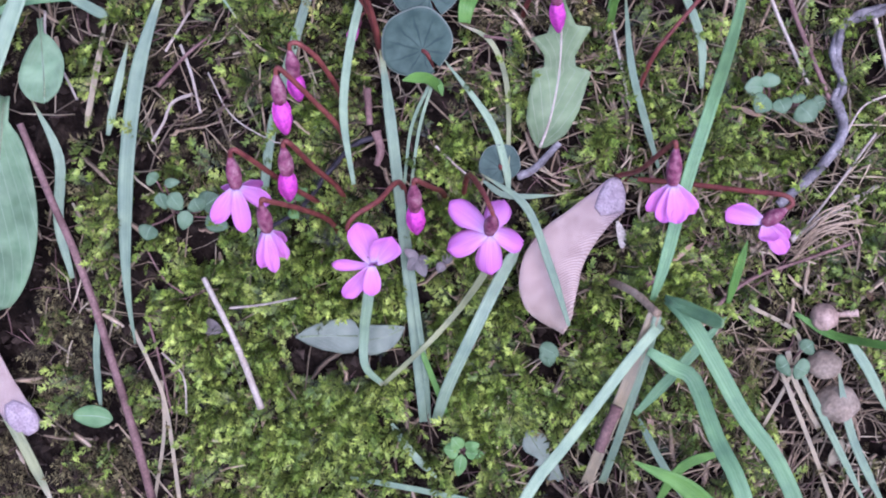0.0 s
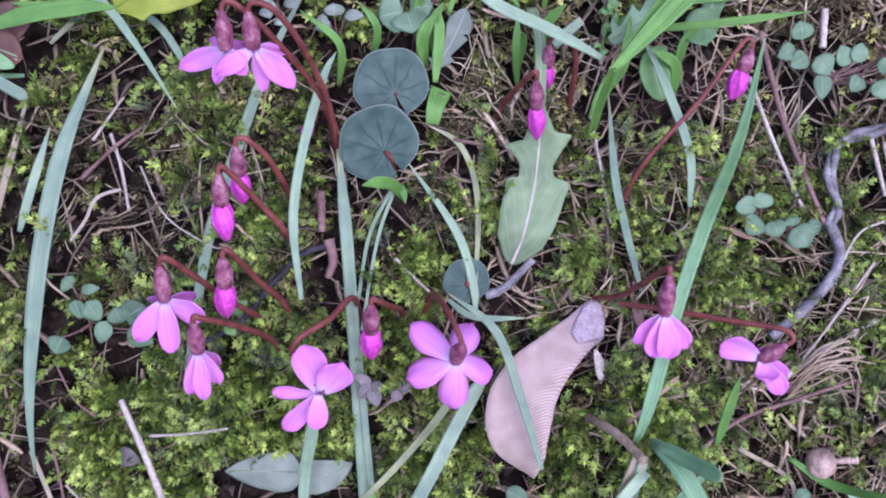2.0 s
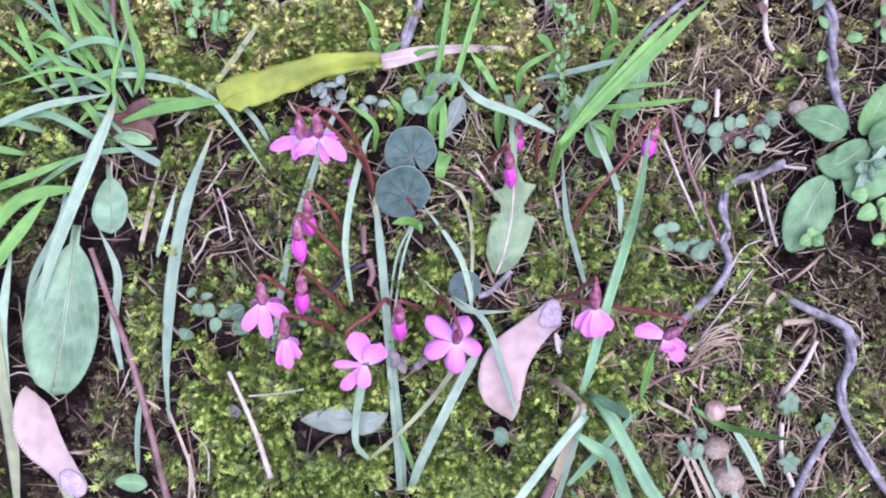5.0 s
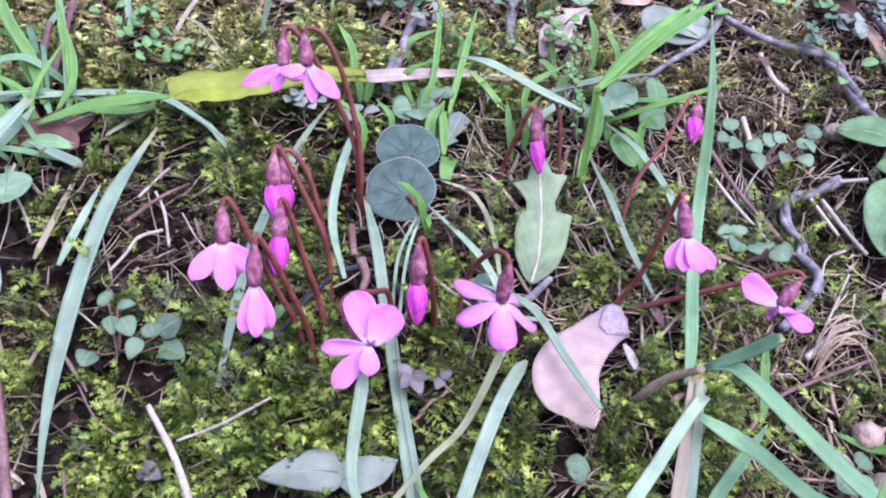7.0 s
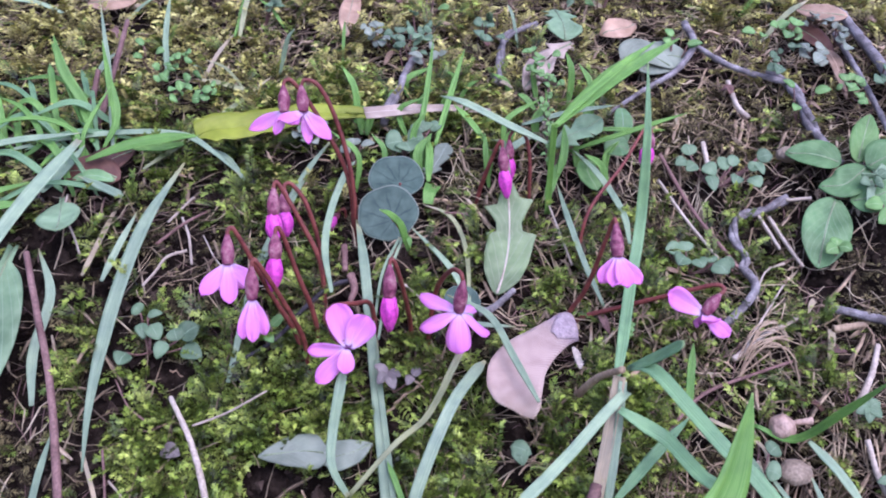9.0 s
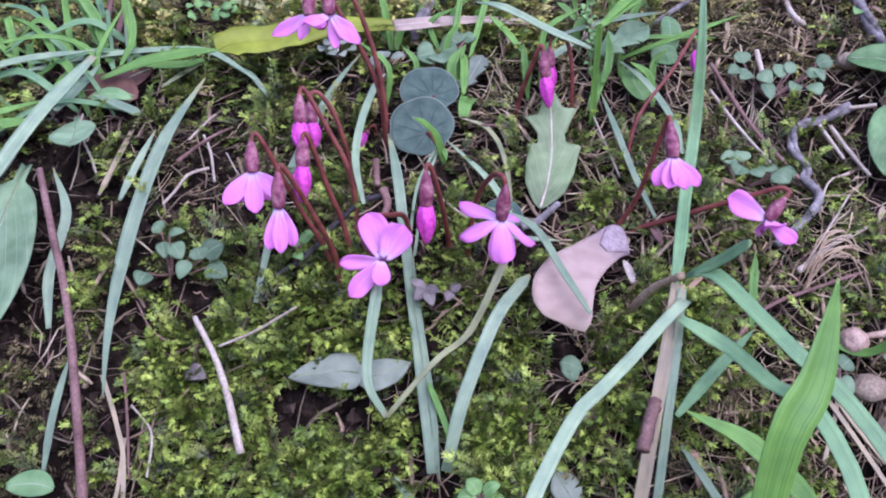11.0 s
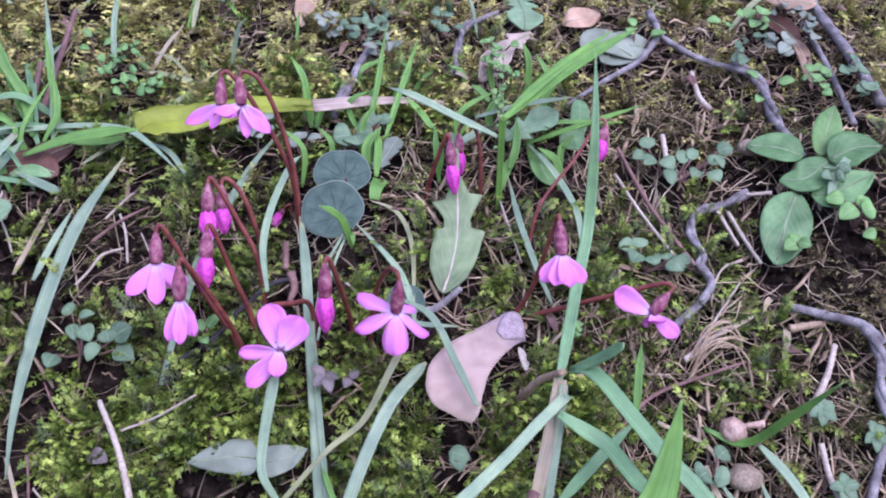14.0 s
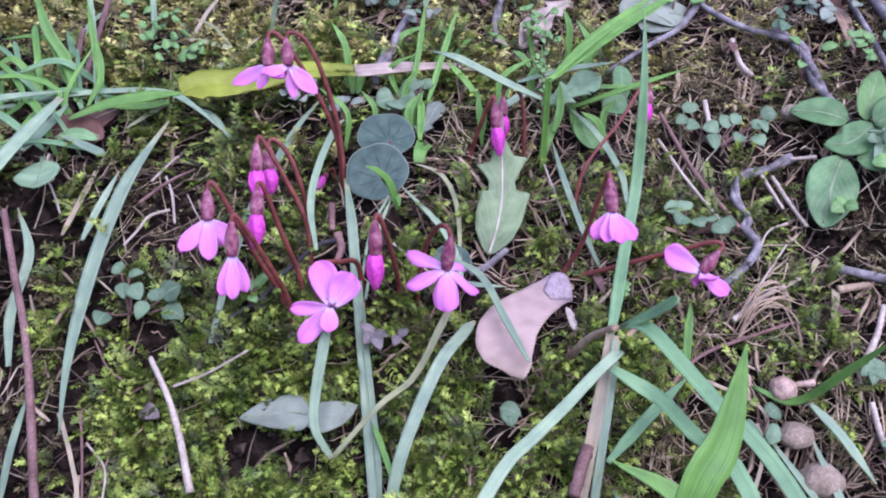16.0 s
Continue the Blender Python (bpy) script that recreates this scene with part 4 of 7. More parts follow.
blade([(-0.0024, 0.0982, 0.0035), (0.0014, 0.1037, 0.0137), (0.0099, 0.1165, 0.0174), (0.0178, 0.1321, 0.0096), (0.0214, 0.1366, 0.0083)], 5.0, M_BLADE, "broad blue-green grass blade with a bent tip", taper=lambda s: min(1.0, 0.8 + s) * min(1.0, 0.25 + 4 * (1 - s)))
blade([(0.0339, 0.1128, 0.0200), (0.0290, 0.1285, 0.0172), (0.0224, 0.1430, 0.0160), (0.0103, 0.1520, 0.0125)], 3.2, M_BLADE, "narrow grass blade lying across a maple seed")
blade([(0.0110, 0.1536, 0.0055), (0.0179, 0.1502, 0.0055), (0.0321, 0.1513, 0.0035)], 2.4, M_BLADE, "short narrow grass blade")
blade([(0.0184, 0.1519, 0.0035), (0.0173, 0.1579, 0.0044), (0.0126, 0.1692, 0.0032), (-0.0007, 0.1840, 0.0026)], 3.2, M_BLADE_PALE, "pale arching grass blade")
blade([(0.0180, 0.1530, 0.0035), (0.0179, 0.1761, 0.0026), (0.0131, 0.1875, 0.0026), (0.0040, 0.1922, 0.0026)], 2.2, M_BLADE_YELLOW, "thin pale arching grass blade")
blade([(-0.0010, 0.1765, 0.0010), (-0.0040, 0.1730, 0.0130), (-0.0075, 0.1700, 0.0195), (-0.0110, 0.1668, 0.0245)], 4.2, M_BLADE_FRESH, "short fresh green grass blade before a round leaf")
blade([(-0.0029, 0.1776, 0.0050), (-0.0013, 0.1753, 0.0065), (-0.0006, 0.1731, 0.0055)], 2.4, M_BLADE_FRESH, "short fresh green grass blade")
blade([(-0.0103, 0.1479, 0.0026), (-0.0073, 0.1664, 0.0026), (-0.0030, 0.1774, 0.0049)], 1.7, M_BLADE_PALE, "thin pale grass stalk", taper=lambda s: 0.7)
blade([(-0.0115, 0.1542, 0.0026), (-0.0093, 0.1672, 0.0035), (-0.0041, 0.1755, 0.0065)], 1.8, M_BLADE_PALE, "thin pale grass stalk", taper=lambda s: 0.7)
blade([(0.0563, 0.1190, 0.0211), (0.0586, 0.1252, 0.0239), (0.0647, 0.1451, 0.0217), (0.0699, 0.1603, 0.0272), (0.0693, 0.1625, 0.0541), (0.0690, 0.1702, 0.0705)], 5.0, M_BLADE_GREEN, "tall upright grass blade beside a flower", fold=0.5)
blade([(0.0714, 0.1737, 0.0090), (0.0710, 0.1851, 0.0099), (0.0645, 0.1981, 0.0106), (0.0579, 0.2149, 0.0052)], 3.4, M_BLADE_PALE, "pale arching grass blade bent downwards")
blade([(0.0608, 0.1575, 0.0026), (0.0557, 0.1681, 0.0077), (0.0511, 0.1775, 0.0135), (0.0503, 0.1990, 0.0053)], 3.0, M_BLADE, "narrow blue-green grass blade")
blade([(0.0504, 0.1986, 0.0085), (0.0524, 0.2013, 0.0145), (0.0528, 0.2083, 0.0185)], 4.0, M_BLADE_FRESH, "fresh green upright grass blade", fold=0.5)

# ---- grass tuft in front ----
cut_tuft = root("grass_tuft", at(0.0560, 0.1120, 0.0), "green grass tuft with cut and dry stalks", "grass tuft")
blade([(0.0575, 0.1112, 0.0285), (0.0490, 0.1020, 0.0330), (0.0396, 0.0905, 0.0430), (0.0301, 0.0789, 0.0543), (0.0218, 0.0690, 0.0615), (0.0080, 0.0450, 0.0720), (-0.0100, 0.0120, 0.0650), (-0.0220, -0.0150, -0.001)], 4.6, M_BLADE_PALE, "broad pale grass blade rising from a cut tuft", taper=lambda s: 0.9 + 0.1 * s, plant=cut_tuft)
blade([(0.0555, 0.1132, 0.0301), (0.0522, 0.1052, 0.0234), (0.0484, 0.0964, 0.0172), (0.0437, 0.0858, 0.0040), (0.0429, 0.0844, -0.001)], 5.6, M_REED, "dry straw-coloured reed stalk in a cut tuft", fold=0.5, taper=lambda s: 0.9, plant=cut_tuft)
stalk([(0.0480, 0.1304, 0.0023), (0.0515, 0.1215, 0.0190), (0.0555, 0.1110, 0.0350)], 2.4, 2.0, M_STRAW_FLAT, "dry_stalk", "dry tan stalk with a cut end beside a grass tuft", "stalk")
stalk([(0.0431, 0.0855, 0.0265), (0.0462, 0.0923, 0.0245), (0.0477, 0.0953, 0.0235)], 4.2, 4.0, M_STALK, "brown_stalk", "brown dead stalk end in a cut tuft", "stalk")
blade([(0.0563, 0.1122, 0.0300), (0.0544, 0.1046, 0.0240), (0.0515, 0.0958, 0.0180), (0.0482, 0.0858, 0.0050), (0.0475, 0.0843, -0.001)], 3.8, M_BLADE, "blue-green grass blade in a cut tuft", taper=lambda s: 0.9, plant=cut_tuft)
blade([(0.0586, 0.1159, 0.0296), (0.0631, 0.1086, 0.0392), (0.0702, 0.0972, 0.0450), (0.0766, 0.0865, 0.0497), (0.0856, 0.0766, 0.0510), (0.0951, 0.0600, 0.0520), (0.1087, 0.0400, 0.0400), (0.1199, 0.0200, -0.001)], 6.2, M_BLADE_GREEN, "broad green grass blade bowing over litter", taper=lambda s: min(1.0, 0.45 + 4 * s), plant=cut_tuft)
blade([(0.0540, 0.1044, 0.0320), (0.0610, 0.1010, 0.0330), (0.0665, 0.0985, 0.0330), (0.0705, 0.0830, 0.0470), (0.0745, 0.0690, 0.0610), (0.0800, 0.0520, 0.0620), (0.0860, 0.0350, 0.0400), (0.0900, 0.0200, -0.001)], 6.2, M_BLADE_GREEN, "broad green grass blade bowing over litter", taper=lambda s: min(1.0, 0.5 + 4 * s), plant=cut_tuft)
blade([(0.0532, 0.0946, 0.0205), (0.0655, 0.1060, 0.0165), (0.0793, 0.1194, 0.0105)], 4.6, M_BLADE_GREEN, "narrow blue-green grass blade over litter")
blade([(0.0586, 0.1172, 0.0280), (0.0630, 0.1110, 0.0390), (0.0682, 0.1025, 0.0560)], 5.2, M_BLADE_GREEN, "short green grass blade at a cut tuft", taper=lambda s: min(1.0, 0.4 + 1.5 * s) * min(1.0, 0.5 + 6 * (1 - s)), plant=cut_tuft)
blade([(0.0808, 0.1244, 0.0045), (0.0816, 0.1295, 0.0105), (0.0830, 0.1348, 0.0145)], 3.6, M_BLADE_FRESH, "short fresh green upright grass blade", fold=0.5)
blade([(0.0894, 0.0478, -0.001), (0.0794, 0.0618, 0.0371), (0.0654, 0.0718, 0.0470), (0.0494, 0.0778, 0.0495)], 7.5, M_BLADE_FRESH, "fresh green grass blade reaching across the tuft", fold=0.4)
blade([(0.0500, 0.0380, -0.001), (0.0520, 0.0400, 0.0400), (0.0565, 0.0452, 0.0870), (0.0630, 0.0500, 0.0960), (0.0662, 0.0545, 0.1020), (0.0680, 0.0580, 0.1070)], 12.5, M_BLADE_FRESH, "tall broad fresh green grass blade standing proud", fold=0.35, face=Vector((0.1, -1.0, 0.45)), taper=lambda s: min(1.0, 0.5 + s) * min(1.0, max(0.03, 2.2 * (1 - s)) ** 0.9))
blade([(0.1002, 0.1226, 0.0026), (0.1101, 0.1161, 0.0067), (0.1175, 0.1064, 0.0293), (0.1237, 0.0976, 0.0511)], 3.6, M_BLADE_FRESH, "fresh green grass blade leaning over litter")
blade([(0.1140, 0.1156, 0.0065), (0.1205, 0.1076, 0.0075), (0.1274, 0.0982, 0.0065)], 4.2, M_BLADE_PALE, "pale grass blade leaning over litter")
blade([(0.0933, 0.0964, 0.0035), (0.0998, 0.1079, 0.0035), (0.1015, 0.1175, 0.0026), (0.0873, 0.1245, 0.0026)], 1.4, M_REED, "thin bent dry straw over litter", name="dry_stalk", taper=lambda s: 0.8)
blade([(0.1092, 0.0958, 0.0035), (0.1017, 0.1063, 0.0035), (0.0987, 0.1137, 0.0035)], 2.0, M_REED, "dry straw stem beside stones", name="dry_stalk", taper=lambda s: 0.8)
blade([(0.0020, 0.0982, 0.0026), (-0.0044, 0.1105, 0.0045), (-0.0071, 0.1161, 0.0045)], 2.5, M_BLADE_FRESH, "narrow fresh grass blade in moss")

# ---- grass tuft at the side ----
side_tuft = root("grass_tuft", at(-0.1260, 0.2120, 0.0), "dense tuft of green grass blades on the bank", "grass tuft")
blade([(-0.1500, 0.2260, 0.0010), (-0.1250, 0.2290, 0.0040), (-0.1000, 0.2260, 0.0075), (-0.0800, 0.2150, 0.0130), (-0.0680, 0.2010, 0.0170), (-0.0560, 0.1840, 0.0215)], 3.4, M_BLADE_PALE, "long pale grass blade arching out of the tuft", plant=side_tuft)
blade([(-0.1120, 0.2090, 0.0090), (-0.0980, 0.2110, 0.0125), (-0.0840, 0.2120, 0.0140), (-0.0735, 0.2112, 0.0150)], 6.4, M_BLADE_FRESH, "fresh green grass blade ending at a yellow leaf", fold=0.4, taper=lambda s: min(1.0, 0.3 + 2.2 * s) * min(1.0, 0.12 + 2.4 * (1 - s)))
blade([(-0.1654, 0.2047, 0.0105), (-0.1414, 0.2111, 0.0145), (-0.1152, 0.2154, 0.0145)], 4.0, M_BLADE_PALE, "pale grass blade of the tuft", plant=side_tuft)
blade([(-0.1425, 0.1407, 0.0085), (-0.1343, 0.1600, 0.0145), (-0.1236, 0.1802, 0.0185), (-0.1135, 0.2087, 0.0165)], 7.0, M_BLADE_PALE, "wide pale blue-green grass blade over a broad leaf", plant=side_tuft, taper=lambda s: min(1.0, 0.3 + 1.5 * s) * min(1.0, 0.5 + 3 * (1 - s)))
blade([(-0.1508, 0.0939, 0.0026), (-0.1516, 0.1137, 0.0045), (-0.1553, 0.1391, 0.0085), (-0.1578, 0.1687, 0.0105)], 7.0, M_BLADE_YELLOW, "wide grass blade with a yellowed base", plant=side_tuft, taper=lambda s: min(1.0, 0.4 + 2 * s))
blade([(-0.1527, 0.1237, 0.0045), (-0.1531, 0.1458, 0.0085), (-0.1497, 0.1691, 0.0095)], 5.0, M_BLADE_PALE, "pale grass blade of the tuft", plant=side_tuft)
blade([(-0.1631, 0.1670, 0.0105), (-0.1454, 0.1807, 0.0145), (-0.1229, 0.1844, 0.0145)], 7.0, M_BLADE_FRESH, "fresh green grass blade of the tuft", plant=side_tuft)
blade([(-0.1629, 0.1551, 0.0105), (-0.1491, 0.1668, 0.0145), (-0.1347, 0.1819, 0.0155)], 7.0, M_BLADE_FRESH, "fresh green grass blade of the tuft", plant=side_tuft)
blade([(-0.1642, 0.1853, 0.0095), (-0.1445, 0.1890, 0.0125), (-0.1263, 0.1964, 0.0115)], 4.0, M_BLADE_FRESH, "fresh green grass blade of the tuft", plant=side_tuft)
blade([(-0.1461, 0.1477, 0.0035), (-0.1420, 0.1618, 0.0065), (-0.1323, 0.1765, 0.0085), (-0.1313, 0.1916, 0.0075)], 4.0, M_BLADE, "blue-green grass blade of the tuft", plant=side_tuft)
blade([(-0.1105, 0.1350, 0.0026), (-0.1132, 0.1478, 0.0035), (-0.1116, 0.1620, 0.0055), (-0.1185, 0.1750, 0.0075)], 4.5, M_BLADE, "blue-green grass blade behind a brown stalk", plant=side_tuft)
blade([(-0.1047, 0.1044, 0.0026), (-0.1048, 0.1162, 0.0026), (-0.1029, 0.1281, 0.0035)], 3.0, M_BLADE, "blue-green grass blade on soil", plant=side_tuft)
blade([(-0.0978, 0.1683, 0.0026), (-0.0949, 0.1759, 0.0045), (-0.0908, 0.1896, 0.0055)], 3.4, M_BLADE, "short blue-green grass blade bent on soil", plant=side_tuft)
blade([(-0.0969, 0.1962, 0.0055), (-0.1009, 0.1976, 0.0065), (-0.1135, 0.2037, 0.0075)], 4.4, M_BLADE, "blue-green grass blade of the tuft", plant=side_tuft)
blade([(-0.1043, 0.1703, 0.0026), (-0.1023, 0.1786, 0.0026), (-0.0969, 0.2006, 0.0045)], 2.6, M_REED, "dry pale grass blade", plant=side_tuft)
blade([(-0.1378, 0.2144, 0.0055), (-0.1300, 0.2195, 0.0095), (-0.1381, 0.2293, 0.0145), (-0.1488, 0.2350, 0.0165)], 3.0, M_BLADE_FRESH, "fresh green grass blade of the tuft", plant=side_tuft)
blade([(-0.1093, 0.2220, 0.0045), (-0.1053, 0.2268, 0.0125), (-0.1083, 0.2342, 0.0225)], 3.6, M_BLADE_FRESH, "fresh green upright grass blade", plant=side_tuft)
blade([(-0.1267, 0.2145, 0.0045), (-0.1176, 0.2202, 0.0105), (-0.1333, 0.2247, 0.0145), (-0.1567, 0.2193, 0.0145)], 2.6, M_BLADE_FRESH, "fresh green grass blade of the tuft", plant=side_tuft)
blade([(-0.1146, 0.2273, 0.0035), (-0.1209, 0.2399, 0.0105), (-0.1286, 0.2447, 0.0205), (-0.1338, 0.2535, 0.0285)], 5.5, M_BLADE_FRESH, "fresh green upright grass blade", plant=side_tuft, fold=0.5)
blade([(-0.1072, 0.2288, 0.0035), (-0.1103, 0.2395, 0.0125), (-0.1169, 0.2566, 0.0245)], 3.4, M_BLADE_FRESH, "fresh green upright grass blade", plant=side_tuft, fold=0.5)
blade([(-0.1150, 0.2150, 0.0035), (-0.1167, 0.2258, 0.0085), (-0.1104, 0.2395, 0.0165)], 2.4, M_BLADE_FRESH, "narrow green grass blade", plant=side_tuft)
blade([(-0.1233, 0.1957, 0.0085), (-0.1187, 0.2053, 0.0085), (-0.1155, 0.2209, 0.0065)], 5.0, M_BLADE_PALE, "pale grass blade bent over the tuft", plant=side_tuft)
blade([(-0.0799, 0.2202, 0.0065), (-0.0896, 0.2167, 0.0075), (-0.1032, 0.2181, 0.0075)], 4.6, M_BLADE_FRESH, "fresh green grass blade lying flat", plant=side_tuft)
blade([(-0.1158, 0.2067, 0.0035), (-0.1083, 0.2072, 0.0045), (-0.1014, 0.2067, 0.0035)], 3.4, M_BLADE, "short blue-green grass blade", plant=side_tuft)
blade([(-0.0575, 0.2044, 0.0035), (-0.0642, 0.2126, 0.0055), (-0.0719, 0.2186, 0.0055)], 2.8, M_BLADE, "blue-green grass tip before a leaf", plant=side_tuft)
blade([(-0.0931, 0.2101, 0.0045), (-0.0751, 0.2299, 0.0055), (-0.0544, 0.2651, 0.0045)], 3.2, M_BLADE_YELLOW, "long pale dry grass blade across moss", plant=side_tuft)
stalk([(-0.1667, 0.1249, 0.0026), (-0.1488, 0.1345, 0.0026), (-0.1341, 0.1260, 0.0026)], 0.8, 0.6, M_STICK, "dry_stalk", "thin dry stalk on the soil", "stalk")

# ---- stalks, sticks and roots ----
stalk([(-0.1185, 0.1645, 0.0170), (-0.1120, 0.1500, 0.0160), (-0.1040, 0.1330, 0.0150), (-0.0965, 0.1110, 0.0145), (-0.0905, 0.0900, 0.0140), (-0.0895, 0.0800, 0.0060)], 2.4, 3.4, M_STALK, "brown_stalk", "long reddish brown dead stalk on the bank", "stalk")
stalk([(-0.0701, 0.1328, 0.0085), (-0.0630, 0.1206, 0.0110), (-0.0584, 0.1117, 0.0115), (-0.0540, 0.1013, 0.0095)], 1.9, 2.7, M_STICK, "bleached_stick", "bleached split stick lying on moss", "stick", rough=0.15)
stalk([(-0.0626, 0.1255, 0.0075), (-0.0525, 0.1240, 0.0130), (-0.0412, 0.1222, 0.0215)], 1.0, 0.8, M_STICK, "thin_stick", "thin pale stick lying on moss", "stick")
stalk([(-0.0542, 0.1457, 0.0026), (-0.0418, 0.1500, 0.0026), (-0.0329, 0.1580, 0.0026), (-0.0257, 0.1637, 0.0026), (-0.0179, 0.1657, 0.0026)], 1.2, 1.8, M_BLACK, "black_root", "thin black root arching out of moss", "root")
stalk([(-0.0195, 0.1663, 0.0035), (-0.0182, 0.1619, 0.0035), (-0.0194, 0.1588, 0.0026)], 3.6, 2.2, M_STALK, "bark_scrap", "dark brown curled scrap in moss", "bark", rough=0.2)
twisted([(0.1344, 0.2010, 0.0026), (0.1253, 0.1980, 0.0035), (0.1151, 0.1955, 0.0045), (0.1119, 0.1881, 0.0045), (0.1140, 0.1807, 0.0035), (0.1115, 0.1760, 0.0026)], 3.2, "grey twisted woody root over the soil", turns=1.6)
stalk([(0.1118, 0.1772, 0.0026), (0.1138, 0.1705, 0.0026), (0.1115, 0.1634, 0.0035), (0.1038, 0.1551, 0.0035), (0.0943, 0.1480, 0.0026)], 3.0, 2.6, M_TWIG, "woody_root", "smooth grey root running downhill", "root", group="grey woody roots")
stalk([(0.1260, 0.1768, 0.0026), (0.1189, 0.1735, 0.0035), (0.1136, 0.1655, 0.0035), (0.1119, 0.1608, 0.0026)], 0.9, 0.7, M_STICK, "dry_stalk", "thin pale dry stalk lying on litter", "stalk")
stalk([(0.1340, 0.1550, 0.0026), (0.1431, 0.1498, 0.0035), (0.1527, 0.1450, 0.0045), (0.1576, 0.1393, 0.0045)], 2.6, 3.4, M_TWIG, "woody_root", "grey dead branch on litter", "root", group="grey woody roots")
twisted([(0.1538, 0.1439, 0.0045), (0.1557, 0.1353, 0.0045), (0.1528, 0.1260, 0.0045), (0.1589, 0.1133, 0.0035), (0.1745, 0.0962, 0.0026), (0.1828, 0.0924, 0.0026)], 3.4, "grey twisted woody root on litter", turns=2.2)
stalk([(0.1519, 0.1180, 0.0026), (0.1435, 0.1055, 0.0035), (0.1365, 0.0901, 0.0026)], 2.6, 2.8, M_TWIG, "woody_root", "straight grey root end on litter", "root", group="grey woody roots")
twisted([(0.1540, 0.2081, 0.0035), (0.1499, 0.2261, 0.0045), (0.1509, 0.2459, 0.0045), (0.1464, 0.2637, 0.0035)], 4.2, "grey twisted woody root behind leaves", turns=1.6)
stalk([(0.0703, 0.2333, 0.0026), (0.0916, 0.2506, 0.0045), (0.1069, 0.2618, 0.0065), (0.1179, 0.2771, 0.0075), (0.1180, 0.2933, 0.0075)], 1.6, 3.2, M_TWIG, "woody_root", "grey bent root at the top of the bank", "root", group="grey woody roots")
stalk([(0.1189, 0.2778, 0.0065), (0.1315, 0.2633, 0.0065), (0.1503, 0.2522, 0.0045)], 2.6, 2.6, M_TWIG, "woody_root", "grey branch across the bank", "root", group="grey woody roots")
stalk([(0.1889, 0.3009, 0.0065), (0.1900, 0.2667, 0.0055), (0.1904, 0.2276, 0.0045)], 4.2, 4.2, M_TWIG, "woody_root", "thick grey branch across the bank", "root", group="grey woody roots")
stalk([(0.1813, 0.2862, 0.0045), (0.1793, 0.2538, 0.0045), (0.1771, 0.2194, 0.0035)], 2.2, 2.2, M_TWIG, "woody_root", "grey root between weeds", "root", group="grey woody roots")
stalk([(-0.0097, 0.2345, 0.0026), (-0.0085, 0.2435, 0.0035), (-0.0039, 0.2536, 0.0045)], 3.2, 2.8, M_TWIG, "woody_root", "grey broken root end in moss", "root", group="grey woody roots")
stalk([(-0.1206, 0.2434, 0.0026), (-0.1191, 0.2478, 0.0085), (-0.1185, 0.2543, 0.0145)], 3.0, 2.6, M_STALK, "brown_stalk", "pinkish brown upright dead stalk", "stalk")
stalk([(0.0208, 0.1561, 0.0026), (0.0259, 0.1584, 0.0026), (0.0328, 0.1648, 0.0026)], 2.6, 2.0, M_TWIG, "woody_root", "short grey stick beside a leaf", "root", group="grey woody roots")
stalk([(0.1022, 0.1428, 0.0035), (0.1084, 0.1496, 0.0035), (0.1220, 0.1659, 0.0035)], 1.0, 0.8, M_STICK, "dry_stalk", "thin pale dry stalk lying on litter", "stalk")
stalk([(0.0726, 0.1198, 0.0026), (0.0854, 0.1294, 0.0035), (0.1012, 0.1343, 0.0035), (0.1162, 0.1387, 0.0026)], 1.6, 1.2, M_STALK, "brown_stalk", "reddish brown dead stalk on litter", "stalk")
stalk([(0.0889, 0.2082, 0.0035), (0.0960, 0.1961, 0.0035), (0.1055, 0.1793, 0.0026)], 1.5, 1.3, M_STICK, "dry_stalk", "straight dry straw stalk on litter", "stalk")
stalk([(0.0914, 0.2182, 0.0035), (0.0995, 0.1994, 0.0035), (0.1106, 0.1768, 0.0026)], 1.9, 1.7, M_STALK, "brown_stalk", "long brown dead stalk on litter", "stalk")
stalk([(0.1261, 0.1951, 0.0035), (0.1288, 0.1837, 0.0035), (0.1312, 0.1737, 0.0026)], 1.7, 1.6, M_STICK, "dry_stalk", "straight dry straw stalk on litter", "stalk")
stalk([(0.1220, 0.1986, 0.0035), (0.1245, 0.1903, 0.0035), (0.1266, 0.1830, 0.0026)], 1.7, 1.4, M_STICK, "dry_stalk", "straight dry straw stalk on litter", "stalk")
stalk([(0.1333, 0.1996, 0.0035), (0.1412, 0.1971, 0.0045)], 1.6, 1.6, M_STICK, "dry_stalk", "short pale dry stalk", "stalk")
stalk([(0.1089, 0.2241, 0.0035), (0.1087, 0.2156, 0.0035)], 2.4, 2.4, M_STICK, "dry_stalk", "pale flat dry stalk", "stalk")
stalk([(0.1282, 0.2596, 0.0035), (0.1275, 0.2440, 0.0035), (0.1299, 0.2376, 0.0026)], 2.6, 2.6, M_STICK, "dry_stalk", "pale bent dry stalk on moss", "stalk")
stalk([(0.1320, 0.1476, 0.0026), (0.1415, 0.1473, 0.0035)], 2.6, 2.0, M_STRAW_FLAT, "wood_chip", "pale flat wood chip on litter", "wood chip", rough=0.22)
stalk([(0.1322, 0.1256, 0.0026), (0.1392, 0.1337, 0.0026), (0.1440, 0.1416, 0.0026)], 3.0, 2.0, M_STICK, "wood_chip", "long pale wood splinter on litter", "wood chip", rough=0.22)
